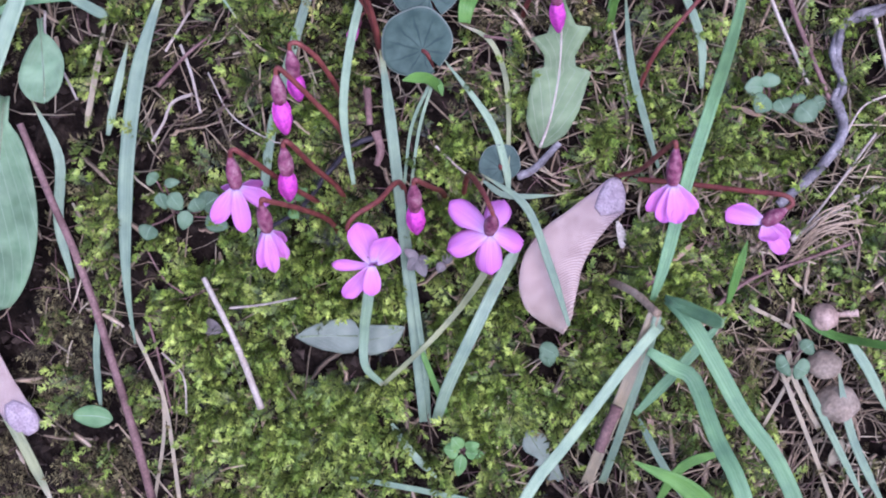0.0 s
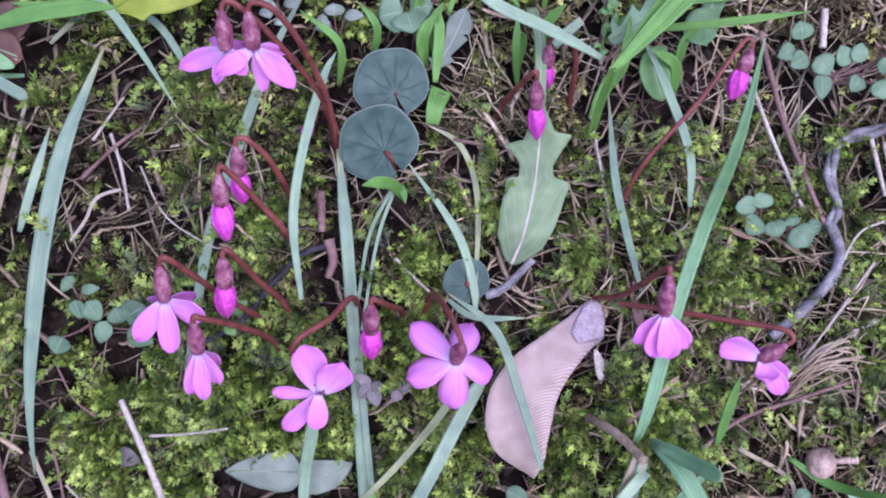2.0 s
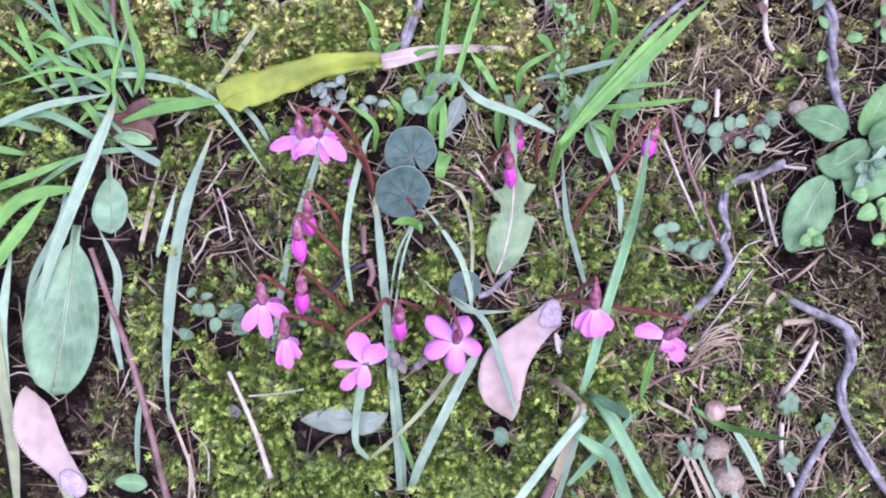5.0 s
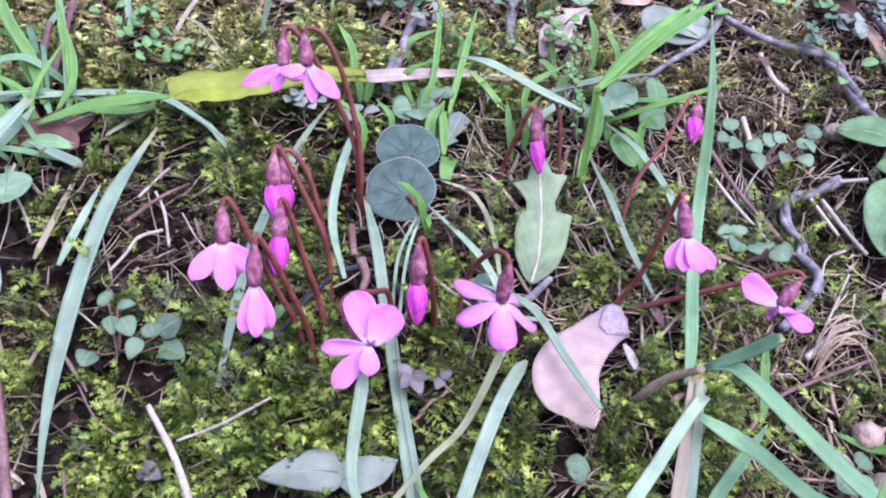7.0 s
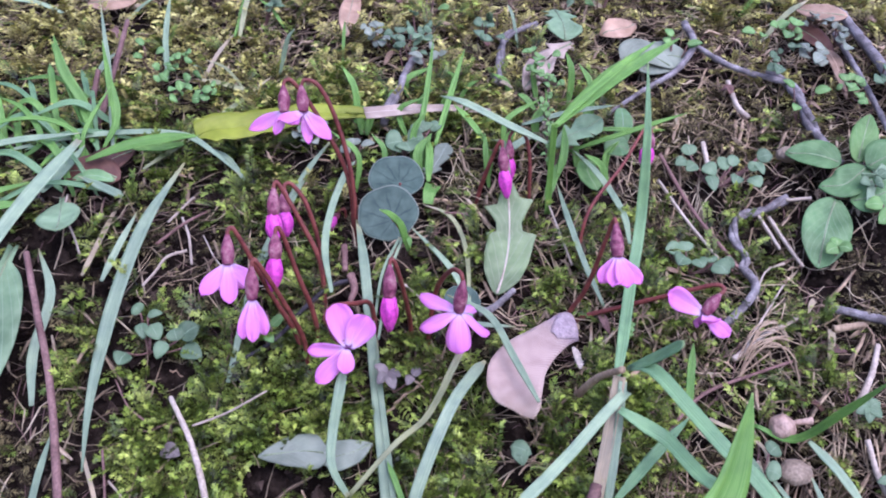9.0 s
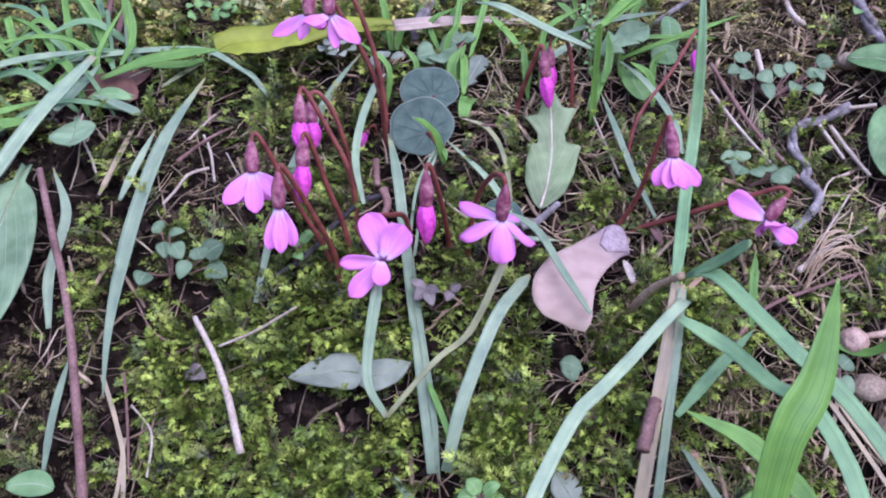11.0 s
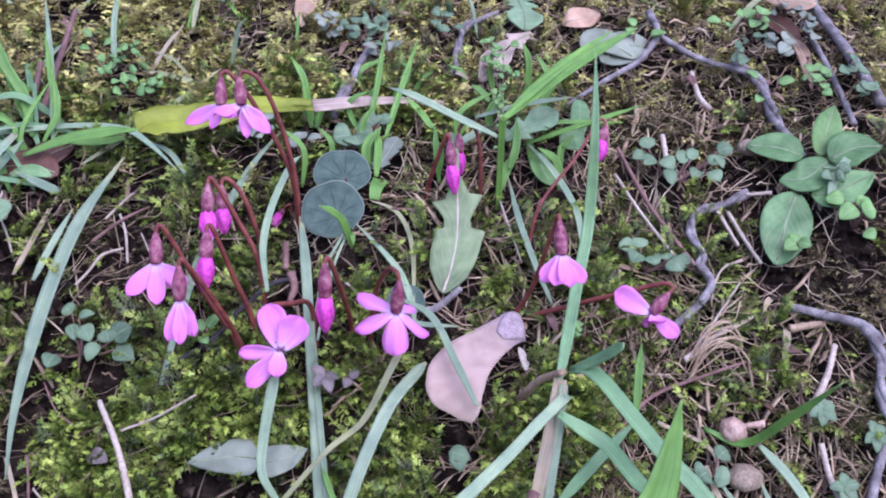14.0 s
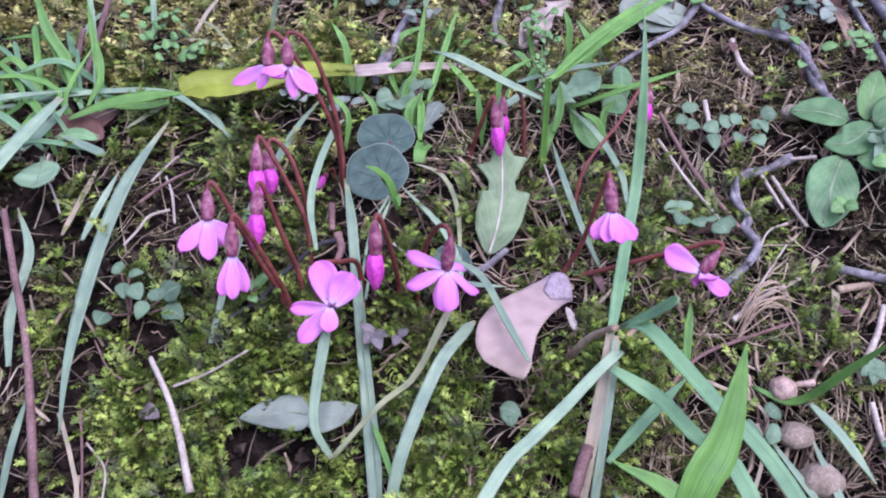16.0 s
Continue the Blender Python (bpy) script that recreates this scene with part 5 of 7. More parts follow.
stalk([(0.1328, 0.1178, 0.0026), (0.1337, 0.1087, 0.0026), (0.1385, 0.0996, 0.0026)], 2.2, 2.4, M_STICK, "dry_stalk", "pale dry stalk on litter", "stalk")
stalk([(0.0979, 0.1391, 0.0035), (0.1086, 0.1451, 0.0045), (0.1216, 0.1517, 0.0035)], 2.4, 1.6, M_STICK, "dry_stalk", "flat dry grass wisp on litter", "stalk", rough=0.5)
stalk([(-0.0726, 0.1775, 0.0026), (-0.0787, 0.1755, 0.0026), (-0.0811, 0.1704, 0.0035), (-0.0848, 0.1667, 0.0026)], 1.2, 1.0, M_STICK, "dry_stalk", "curled pale dry stalk on soil", "stalk")
stalk([(-0.0827, 0.1792, 0.0035), (-0.0744, 0.1857, 0.0045), (-0.0672, 0.1914, 0.0035)], 1.4, 1.1, M_STALK, "brown_stalk", "dead brown stalk on soil", "stalk")
stalk([(-0.0762, 0.1898, 0.0026), (-0.0728, 0.1820, 0.0035), (-0.0704, 0.1729, 0.0026)], 1.1, 1.0, M_STICK, "dry_stalk", "thin dry stalk on soil", "stalk")
stalk([(-0.0806, 0.1883, 0.0026), (-0.0746, 0.1960, 0.0035), (-0.0735, 0.1982, 0.0026)], 1.0, 0.9, M_STICK, "dry_stalk", "thin dry stalk on soil", "stalk")
stalk([(-0.1159, 0.1990, 0.0045), (-0.1148, 0.1908, 0.0055), (-0.1095, 0.1821, 0.0045), (-0.1065, 0.1767, 0.0035)], 1.0, 0.9, M_STICK, "dry_stalk", "curled pale dry stalk", "stalk")
stalk([(-0.0681, 0.1825, 0.0026), (-0.0611, 0.1715, 0.0035), (-0.0498, 0.1658, 0.0026), (-0.0455, 0.1651, 0.0026)], 0.6, 0.5, M_STICK, "dry_stalk", "hair-thin pale dry stalk on moss", "stalk")
stalk([(-0.0025, 0.1621, 0.0045), (0.0033, 0.1575, 0.0045), (0.0102, 0.1535, 0.0035)], 0.9, 0.9, M_STICK, "dry_stalk", "thin pale dry stalk lying on litter", "stalk")
stalk([(0.0462, 0.1950, 0.0035), (0.0488, 0.1858, 0.0035), (0.0527, 0.1727, 0.0026)], 0.9, 0.9, M_STICK, "dry_stalk", "thin pale dry stalk lying on litter", "stalk")
stalk([(0.0110, 0.1890, 0.0026), (0.0186, 0.1876, 0.0035), (0.0220, 0.1871, 0.0026)], 1.2, 1.0, M_STALK, "brown_stalk", "dead brown stalk in litter", "stalk")
stalk([(-0.0221, 0.1770, 0.0026), (-0.0213, 0.1683, 0.0026)], 3.0, 2.4, M_STALK, "bark_scrap", "pinkish brown scrap of bark", "bark", rough=0.2)
stalk([(-0.0880, 0.1242, 0.0026), (-0.0855, 0.1153, 0.0026), (-0.0826, 0.1022, 0.0026)], 1.0, 0.9, M_STALK, "brown_stalk", "thin dead stalk on soil", "stalk")
stalk([(-0.0847, 0.1170, 0.0026), (-0.0785, 0.1111, 0.0026), (-0.0781, 0.1023, 0.0026)], 0.8, 0.8, M_STICK, "dry_stalk", "thin dead stalk on soil", "stalk")
stalk([(-0.0774, 0.1312, 0.0026), (-0.0828, 0.1343, 0.0035), (-0.0880, 0.1418, 0.0026)], 0.8, 0.6, M_STALK, "brown_stalk", "thin dead stalk on soil", "stalk")

wisp = root("dry_grass_wisp", at(0.0985, 0.1364, 0.002), "curved wisp of pale dry grass on litter", "dry grass")
rng = random.Random(63)
for k in range(14):
    f = rng.random()
    g = [rng.gauss(0, 0.0012) for _ in range(8)]
    bow = [at(0.0985 + g[0], 0.1345 + 0.004 * f + g[1], 0.003), at(0.1045 + g[2], 0.1360 + 0.006 * f + g[3], 0.006 + 0.004 * f), at(0.1110 + g[4], 0.1378 + 0.007 * f, 0.007 + 0.003 * f), at(0.1170 + 3 * g[5], 0.1395 + 0.006 * f + 2 * g[6], 0.003 + g[7])]
    part("dry_stem", tube(spline(bow, 14), lambda s: 0.00013 + 0.00016 * math.sin(3.1 * s), 5), M_STRAW_FLAT, wisp)

star = root("dry_seed_head", at(0.0708, 0.1492, 0.0), "dry tan starry seed head in moss", "seed head")
for k in range(9):
    a, ln = 0.7 * k + rng.gauss(0, 0.15), rng.uniform(0.004, 0.0085)
    ray = [at(0.0708, 0.1492, 0.0070), at(0.0708 + 0.55 * ln * math.cos(a), 0.1492 + 0.55 * ln * math.sin(a), 0.0080), at(0.0708 + ln * math.cos(a + 0.3), 0.1492 + ln * math.sin(a + 0.3), rng.uniform(0.003, 0.008))]
    part("ray", tube(spline(ray, 10), lambda s: 0.00026 - 0.0001 * s, 5), M_STRAW_FLAT, star)

# ---- nut and stones ----
lump("nut", (0.1081, 0.1212, 0.0036), (7.6, 7.6, 7.2), M_NUT, "tan nut with a short stub on litter", "nut", 1.0, [(0.1105, 0.1213, 0.0045), (0.1135, 0.1215, 0.0045), (0.1170, 0.1217, 0.0045)])
lump("stone", (0.1089, 0.1102, 0.0044), (9.5, 8.5, 7), M_STONE, "rounded tan stone bedded in litter", "stone", 4.0, group="tan stones")
lump("stone", (0.1141, 0.1019, 0.0026), (12, 11, 9), M_STONE, "rounded pale tan stone bedded in litter", "stone", 8.0, group="tan stones")
lump("stone", (0.1385, 0.2169, 0.0026), (8, 7, 6), M_STONE, "pinkish tan pebble in litter", "stone", 12.0, group="tan stones")

# ---- small weeds ----
sprig("speedwell_weed", "small round-leaved dark green weed on soil", "weed", (-0.0800, 0.1523, -0.0005), [((-0.0830, 0.1567, 0.0035), (-0.0853, 0.1574, 0.0045), 5), ((-0.0808, 0.1561, 0.0035), (-0.0763, 0.1565, 0.0045), 5), ((-0.0796, 0.1542, 0.0035), (-0.0765, 0.1509, 0.0035), 6), ((-0.0826, 0.1542, 0.0035), (-0.0811, 0.1512, 0.0026), 5), ((-0.0854, 0.1471, 0.0026), (-0.0871, 0.1436, 0.0026), 6), ((-0.0747, 0.1508, 0.0035), (-0.0766, 0.1468, 0.0026), 7), ((-0.0702, 0.1512, 0.0045), (-0.0648, 0.1532, 0.0055), 8), ((-0.0695, 0.1495, 0.0035), (-0.0632, 0.1468, 0.0035), 8), ((-0.0710, 0.1505, 0.0045), (-0.0725, 0.1532, 0.0045), 6)], M_WEED)
sprig("seedling", "tiny round-leaved seedling in moss", "seedling", (-0.0439, 0.1503, -0.0005), [((-0.0427, 0.1514, 0.0026), (-0.0390, 0.1532, 0.0035), 4), ((-0.0439, 0.1506, 0.0026), (-0.0452, 0.1531, 0.0035), 4), ((-0.0444, 0.1492, 0.0026), (-0.0418, 0.1471, 0.0026), 4)], M_WEED_LIGHT)
sprig("cranesbill_leaf", "purplish grey lobed leaf of a small weed", "weed", (-0.0054, 0.1340, 0.0026), [((-0.0074, 0.1362, 0.0035), (-0.0114, 0.1384, 0.0035), 4), ((-0.0074, 0.1362, 0.0035), (-0.0103, 0.1337, 0.0035), 5), ((-0.0074, 0.1362, 0.0035), (-0.0054, 0.1320, 0.0035), 5), ((-0.0074, 0.1362, 0.0035), (-0.0034, 0.1353, 0.0035), 4), ((-0.0002, 0.1352, 0.0035), (-0.0017, 0.1329, 0.0035), 4), ((-0.0002, 0.1352, 0.0035), (0.0024, 0.1370, 0.0035), 4)], M_PURPLE)
sprig("speedwell_weed", "small blue-green weed beside the root", "weed", (0.0942, 0.1767, -0.0005), [((0.0898, 0.1776, 0.0035), (0.0842, 0.1769, 0.0035), 6), ((0.0915, 0.1777, 0.0035), (0.0912, 0.1810, 0.0045), 6), ((0.0906, 0.1753, 0.0035), (0.0872, 0.1706, 0.0035), 6), ((0.0941, 0.1747, 0.0035), (0.0958, 0.1710, 0.0035), 6), ((0.1000, 0.1734, 0.0035), (0.1039, 0.1691, 0.0035), 8), ((0.1000, 0.1741, 0.0035), (0.0992, 0.1765, 0.0035), 5), ((0.1038, 0.1737, 0.0035), (0.1077, 0.1746, 0.0035), 5)], M_WEED)
sprig("clover_weed", "green three-lobed weed leaf by the rosette", "weed", (0.1423, 0.1756, 0.0005), [((0.1409, 0.1733, 0.0045), (0.1369, 0.1720, 0.0045), 6), ((0.1415, 0.1732, 0.0045), (0.1448, 0.1706, 0.0045), 7), ((0.1409, 0.1736, 0.0045), (0.1418, 0.1770, 0.0045), 6)], M_WEED_LIGHT)
sprig("clover_weed", "green lobed weed leaves by the rosette", "weed", (0.1632, 0.1799, 0.0005), [((0.1595, 0.1838, 0.0055), (0.1539, 0.1852, 0.0055), 6), ((0.1620, 0.1798, 0.0055), (0.1557, 0.1772, 0.0055), 8), ((0.1630, 0.1797, 0.0055), (0.1661, 0.1815, 0.0065), 7), ((0.1633, 0.1778, 0.0055), (0.1673, 0.1776, 0.0055), 8), ((0.1615, 0.1714, 0.0045), (0.1643, 0.1686, 0.0045), 8)], M_WEED_LIGHT)
sprig("speedwell_weed", "trailing dark blue-green weed with paired leaves", "weed", (0.1100, 0.2107, -0.0005), [((0.1015, 0.2157, 0.0035), (0.1004, 0.2189, 0.0045), 6), ((0.0998, 0.2137, 0.0035), (0.0952, 0.2116, 0.0035), 7), ((0.1031, 0.2125, 0.0035), (0.0989, 0.2099, 0.0035), 6), ((0.1056, 0.2122, 0.0035), (0.1096, 0.2089, 0.0035), 6), ((0.1072, 0.2090, 0.0035), (0.1083, 0.2042, 0.0026), 7), ((0.1136, 0.2105, 0.0035), (0.1117, 0.2143, 0.0045), 6), ((0.1157, 0.2107, 0.0045), (0.1172, 0.2147, 0.0045), 5), ((0.1177, 0.2082, 0.0035), (0.1154, 0.2054, 0.0035), 6), ((0.1214, 0.2092, 0.0045), (0.1253, 0.2100, 0.0045), 6), ((0.1217, 0.2072, 0.0035), (0.1243, 0.2034, 0.0035), 7), ((0.1253, 0.2126, 0.0045), (0.1309, 0.2128, 0.0045), 7), ((0.1244, 0.2115, 0.0045), (0.1262, 0.2067, 0.0045), 6)], M_WEED)
sprig("speedwell_weed", "small grey-green weed with rounded leaves in moss", "weed", (-0.0200, 0.2152, -0.0005), [((-0.0205, 0.2160, 0.0035), (-0.0208, 0.2184, 0.0045), 6), ((-0.0179, 0.2159, 0.0035), (-0.0130, 0.2154, 0.0045), 6), ((-0.0216, 0.2144, 0.0035), (-0.0251, 0.2129, 0.0035), 6)], M_LEAF_GREY)
sprig("speedwell_weed", "small green weed with rounded leaves in moss", "weed", (-0.0022, 0.2156, -0.0005), [((-0.0030, 0.2170, 0.0035), (-0.0093, 0.2157, 0.0035), 10), ((-0.0021, 0.2170, 0.0035), (-0.0004, 0.2118, 0.0035), 8), ((-0.0013, 0.2178, 0.0035), (0.0044, 0.2178, 0.0045), 9), ((0.0049, 0.2225, 0.0035), (0.0033, 0.2259, 0.0045), 7), ((0.0068, 0.2233, 0.0035), (0.0111, 0.2250, 0.0045), 7), ((0.0049, 0.2225, 0.0035), (-0.0002, 0.2244, 0.0045), 7)], M_WEED)
leaf([(0.0133, 0.2198, 0.0035), (0.0112, 0.2136, 0.0045), (0.0080, 0.2081, 0.0035), (0.0049, 0.2052, 0.0026)], 8, M_LEAF_GREY, "grey-green narrow leaf with notched edges", notched, n=34)
leaf([(0.0075, 0.2003, 0.0026), (0.0060, 0.1947, 0.0045), (0.0055, 0.1923, 0.0026)], 5.5, M_BLADE_FRESH, "short fresh green blade behind round leaves", lambda s, q=0: 1.0 - 0.4 * s)
sprig("small_weed", "small green weed leaf tucked under a seed", "weed", (0.0292, 0.1139, -0.0005), [((0.0272, 0.1138, 0.0026), (0.0326, 0.1115, 0.0026), 7), ((0.0290, 0.1131, 0.0026), (0.0301, 0.1090, 0.0026), 5)], M_WEED)
sprig("speedwell_weed", "pale green weed leaves among litter", "weed", (0.0999, 0.1119, -0.0005), [((0.1014, 0.1136, 0.0035), (0.1044, 0.1153, 0.0035), 6), ((0.0979, 0.1108, 0.0035), (0.0949, 0.1095, 0.0035), 7), ((0.0997, 0.1100, 0.0035), (0.1036, 0.1085, 0.0035), 6)], M_WEED)
sprig("cranesbill_weed", "small green lobed weed leaf on litter", "weed", (0.1358, 0.1072, -0.0005), [((0.1348, 0.1062, 0.0035), (0.1307, 0.1062, 0.0035), 4), ((0.1348, 0.1062, 0.0035), (0.1335, 0.1027, 0.0035), 4), ((0.1348, 0.1062, 0.0035), (0.1374, 0.1031, 0.0035), 4), ((0.1348, 0.1062, 0.0035), (0.1391, 0.1065, 0.0035), 4), ((0.1348, 0.1062, 0.0035), (0.1351, 0.1092, 0.0035), 4)], M_WEED)
sprig("cranesbill_weed", "small dark lobed weed leaf on litter", "weed", (0.1351, 0.1244, -0.0005), [((0.1335, 0.1229, 0.0035), (0.1293, 0.1218, 0.0035), 4), ((0.1335, 0.1229, 0.0035), (0.1323, 0.1193, 0.0035), 4), ((0.1335, 0.1229, 0.0035), (0.1366, 0.1203, 0.0035), 4), ((0.1335, 0.1229, 0.0035), (0.1372, 0.1241, 0.0035), 4), ((0.1335, 0.1229, 0.0035), (0.1336, 0.1261, 0.0035), 4)], M_WEED)
sprig("cranesbill_weed", "small dark lobed weed leaf on litter", "weed", (0.1480, 0.1182, -0.0005), [((0.1467, 0.1169, 0.0035), (0.1433, 0.1152, 0.0035), 4), ((0.1467, 0.1169, 0.0035), (0.1460, 0.1129, 0.0035), 4), ((0.1467, 0.1169, 0.0035), (0.1497, 0.1145, 0.0035), 4), ((0.1467, 0.1169, 0.0035), (0.1499, 0.1185, 0.0035), 4), ((0.1467, 0.1169, 0.0035), (0.1463, 0.1201, 0.0035), 4)], M_WEED)
sprig("chickweed", "small bright green rosette in moss", "weed", (0.0059, 0.0913, -0.0005), [((0.0054, 0.0920, 0.0035), (0.0024, 0.0943, 0.0045), 5), ((0.0064, 0.0920, 0.0035), (0.0105, 0.0926, 0.0045), 5), ((0.0064, 0.0910, 0.0035), (0.0119, 0.0904, 0.0035), 6), ((0.0054, 0.0906, 0.0035), (0.0043, 0.0857, 0.0035), 6), ((0.0047, 0.0915, 0.0035), (-0.0000, 0.0920, 0.0035), 5)], M_WEED_LIGHT)
leaf([(0.0245, 0.0953, 0.0035), (0.0288, 0.0904, 0.0035), (0.0350, 0.0843, 0.0026)], 9, M_LEAF_GREY, "grey-green lobed leaf under the tuft", notched, n=34)

# ---- grass and weeds behind the round leaves ----
blade([(0.0453, 0.1966, 0.0213), (0.0326, 0.1998, 0.0242), (0.0175, 0.2012, 0.0305), (0.0093, 0.2139, 0.0248)], 4.2, M_BLADE_PALE, "pale green grass blade arching over litter")
blade([(0.0346, 0.2048, 0.0125), (0.0417, 0.2107, 0.0125)], 4.4, M_BLADE, "short cut blue-green grass blade", taper=lambda s: 1.0 - 0.3 * s)
blade([(0.0570, 0.2149, 0.0043), (0.0759, 0.2091, 0.0182), (0.0950, 0.2054, 0.0315)], 3.0, M_BLADE_FRESH, "fresh green grass blade pointing sideways")
shoot = root("grass_shoot", at(0.0467, 0.1925, 0.0), "fresh green grass shoot with blades leaning sideways", "grass shoot")
blade([(0.0467, 0.1925, 0.0), (0.0458, 0.1890, 0.0180), (0.0450, 0.1850, 0.0340), (0.0447, 0.1836, 0.0400)], 3.0, M_BLADE_FRESH, "", fold=0.6, taper=lambda s: 1.0, plant=shoot)
for dx, dy, dz, w in ((0.0, 0.0, 0.0, 6.0), (-0.010, -0.004, 0.001, 4.2), (-0.018, -0.002, -0.006, 3.6)):
    p, q = at(0.0446, 0.1838, 0.0385), at(0.0967 + dx, 0.2302 + dy, 0.0369 + dz)
    run = [p.lerp(q, f) for f in (0.0, 0.33, 0.67, 1.0)]
    blade([(v.x, v.y, v.z - level(v.x, v.y) + (0.0015 if 0 < k < 3 else 0.0)) for k, v in enumerate(run)], w, M_BLADE_FRESH, "", fold=0.5, plant=shoot)
rng = random.Random(57)
for k in range(30):
    x, y = rng.uniform(-0.020, 0.072), rng.uniform(0.202, 0.262)
    h = rng.uniform(0.006, 0.020)
    blade([(x, y, -0.002), (x + rng.gauss(0, 0.002), y + 0.002, 0.6 * h), (x + rng.gauss(0, 0.005), y + rng.uniform(0, 0.007), h)], rng.uniform(2.2, 4.6), M_BLADE_FRESH, "short fresh green grass blade among weeds", group="short grass behind the buds", fold=0.45)
blade([(0.0503, 0.2141, 0.0065), (0.0642, 0.2174, 0.0105), (0.0937, 0.2231, 0.0085)], 2.8, M_BLADE_FRESH, "narrow fresh green grass blade")
blade([(0.0401, 0.2221, 0.0085), (0.0569, 0.2232, 0.0125), (0.0762, 0.2283, 0.0125)], 3.2, M_BLADE, "blue-green grass blade over weeds")
blade([(0.0013, 0.2177, 0.0035), (0.0045, 0.2284, 0.0105), (0.0062, 0.2372, 0.0165), (0.0082, 0.2511, 0.0245)], 3.0, M_BLADE_FRESH, "fresh green upright grass blade", fold=0.5)
blade([(0.0087, 0.2175, 0.0045), (0.0135, 0.2301, 0.0125), (0.0200, 0.2472, 0.0225)], 3.2, M_BLADE_FRESH, "fresh green upright grass blade", fold=0.5)
blade([(0.0059, 0.2020, 0.0026), (0.0064, 0.2107, 0.0055), (0.0061, 0.2167, 0.0075)], 4.0, M_BLADE_FRESH, "short fresh green upright grass blade", fold=0.5)
blade([(0.0268, 0.2188, 0.0045), (0.0212, 0.2251, 0.0085), (0.0156, 0.2300, 0.0115)], 3.6, M_BLADE_FRESH, "short fresh green grass blade")
blade([(0.0463, 0.1948, 0.0026), (0.0493, 0.1998, 0.0065), (0.0535, 0.2055, 0.0095)], 4.6, M_BLADE_FRESH, "short fresh green grass blade", fold=0.5)
blade([(0.0463, 0.2337, 0.0065), (0.0431, 0.2356, 0.0095), (0.0398, 0.2356, 0.0115)], 4.0, M_BLADE_FRESH, "short fresh green grass blade")
blade([(0.0486, 0.2097, 0.0026), (0.0497, 0.2236, 0.0105), (0.0492, 0.2304, 0.0165)], 2.4, M_BLADE_FRESH, "narrow fresh green upright grass blade")
leaf([(0.0933, 0.2649, 0.0035), (0.1048, 0.2724, 0.0055), (0.1155, 0.2742, 0.0045)], 16, M_LEAF_GREY, "grey-green lobed leaf by a bent root", drop)
leaf([(0.0652, 0.1999, 0.0035), (0.0623, 0.2069, 0.0045), (0.0659, 0.2124, 0.0035)], 8, M_WEED_LIGHT, "small green leaf behind a bud", drop)
leaf([(-0.1003, 0.2071, 0.0035), (-0.1107, 0.2091, 0.0055), (-0.1243, 0.2094, 0.0045)], 12, M_DEAD_DARK, "dark red-brown dead leaf under grass", drop, "dead_leaf")
leaf([(-0.1120, 0.2106, 0.0035), (-0.1044, 0.2146, 0.0055), (-0.0983, 0.2206, 0.0045)], 11, M_DEAD_DARK, "dark red-brown dead leaf under grass", drop, "dead_leaf")
sprig("chickweed", "small bright green leafy weed on the mossy bank", "weed", (-0.0898, 0.2636, -0.0005), [((-0.0852, 0.2504, 0.0065), (-0.0822, 0.2477, 0.0065), 4.7), ((-0.0867, 0.2417, 0.0065), (-0.0889, 0.2399, 0.0075), 5.8), ((-0.0867, 0.2564, 0.0055), (-0.0842, 0.2568, 0.0065), 6.2), ((-0.0871, 0.2571, 0.0045), (-0.0873, 0.2526, 0.0045), 5.1), ((-0.0864, 0.2481, 0.0055), (-0.0873, 0.2463, 0.0075), 4.7), ((-0.0881, 0.2479, 0.0075), (-0.0854, 0.2486, 0.0075), 5.3), ((-0.0877, 0.2456, 0.0085), (-0.0893, 0.2404, 0.0105), 3.6)], M_WEED_LIGHT)
sprig("chickweed", "small bright green leafy weed on the mossy bank", "weed", (-0.0993, 0.2754, -0.0005), [((-0.0949, 0.2592, 0.0105), (-0.0908, 0.2538, 0.0125), 4.1), ((-0.0912, 0.2597, 0.0085), (-0.0927, 0.2577, 0.0085), 4.3), ((-0.0928, 0.2477, 0.0105), (-0.0917, 0.2482, 0.0115), 6.3), ((-0.0949, 0.2620, 0.0055), (-0.0933, 0.2575, 0.0065), 3.5), ((-0.0965, 0.2594, 0.0085), (-0.0991, 0.2585, 0.0105), 3.7), ((-0.0952, 0.2544, 0.0085), (-0.0926, 0.2523, 0.0095), 5.9), ((-0.0949, 0.2548, 0.0085), (-0.0950, 0.2485, 0.0095), 5.4)], M_WEED_LIGHT)
sprig("chickweed", "small bright green leafy weed on the mossy bank", "weed", (-0.0803, 0.2591, -0.0005), [((-0.0767, 0.2552, 0.0045), (-0.0750, 0.2536, 0.0045), 5.4), ((-0.0787, 0.2437, 0.0055), (-0.0816, 0.2437, 0.0045), 6.0), ((-0.0826, 0.2618, 0.0035), (-0.0816, 0.2619, 0.0045), 5.9), ((-0.0797, 0.2501, 0.0035), (-0.0785, 0.2437, 0.0055), 5.2), ((-0.0748, 0.2450, 0.0075), (-0.0783, 0.2457, 0.0075), 5.9), ((-0.0784, 0.2483, 0.0055), (-0.0747, 0.2490, 0.0055), 3.7), ((-0.0805, 0.2532, 0.0035), (-0.0801, 0.2456, 0.0055), 4.0), ((-0.0772, 0.2422, 0.0055), (-0.0764, 0.2453, 0.0055), 5.1), ((-0.0752, 0.2497, 0.0045), (-0.0740, 0.2496, 0.0035), 4.8)], M_WEED_LIGHT)
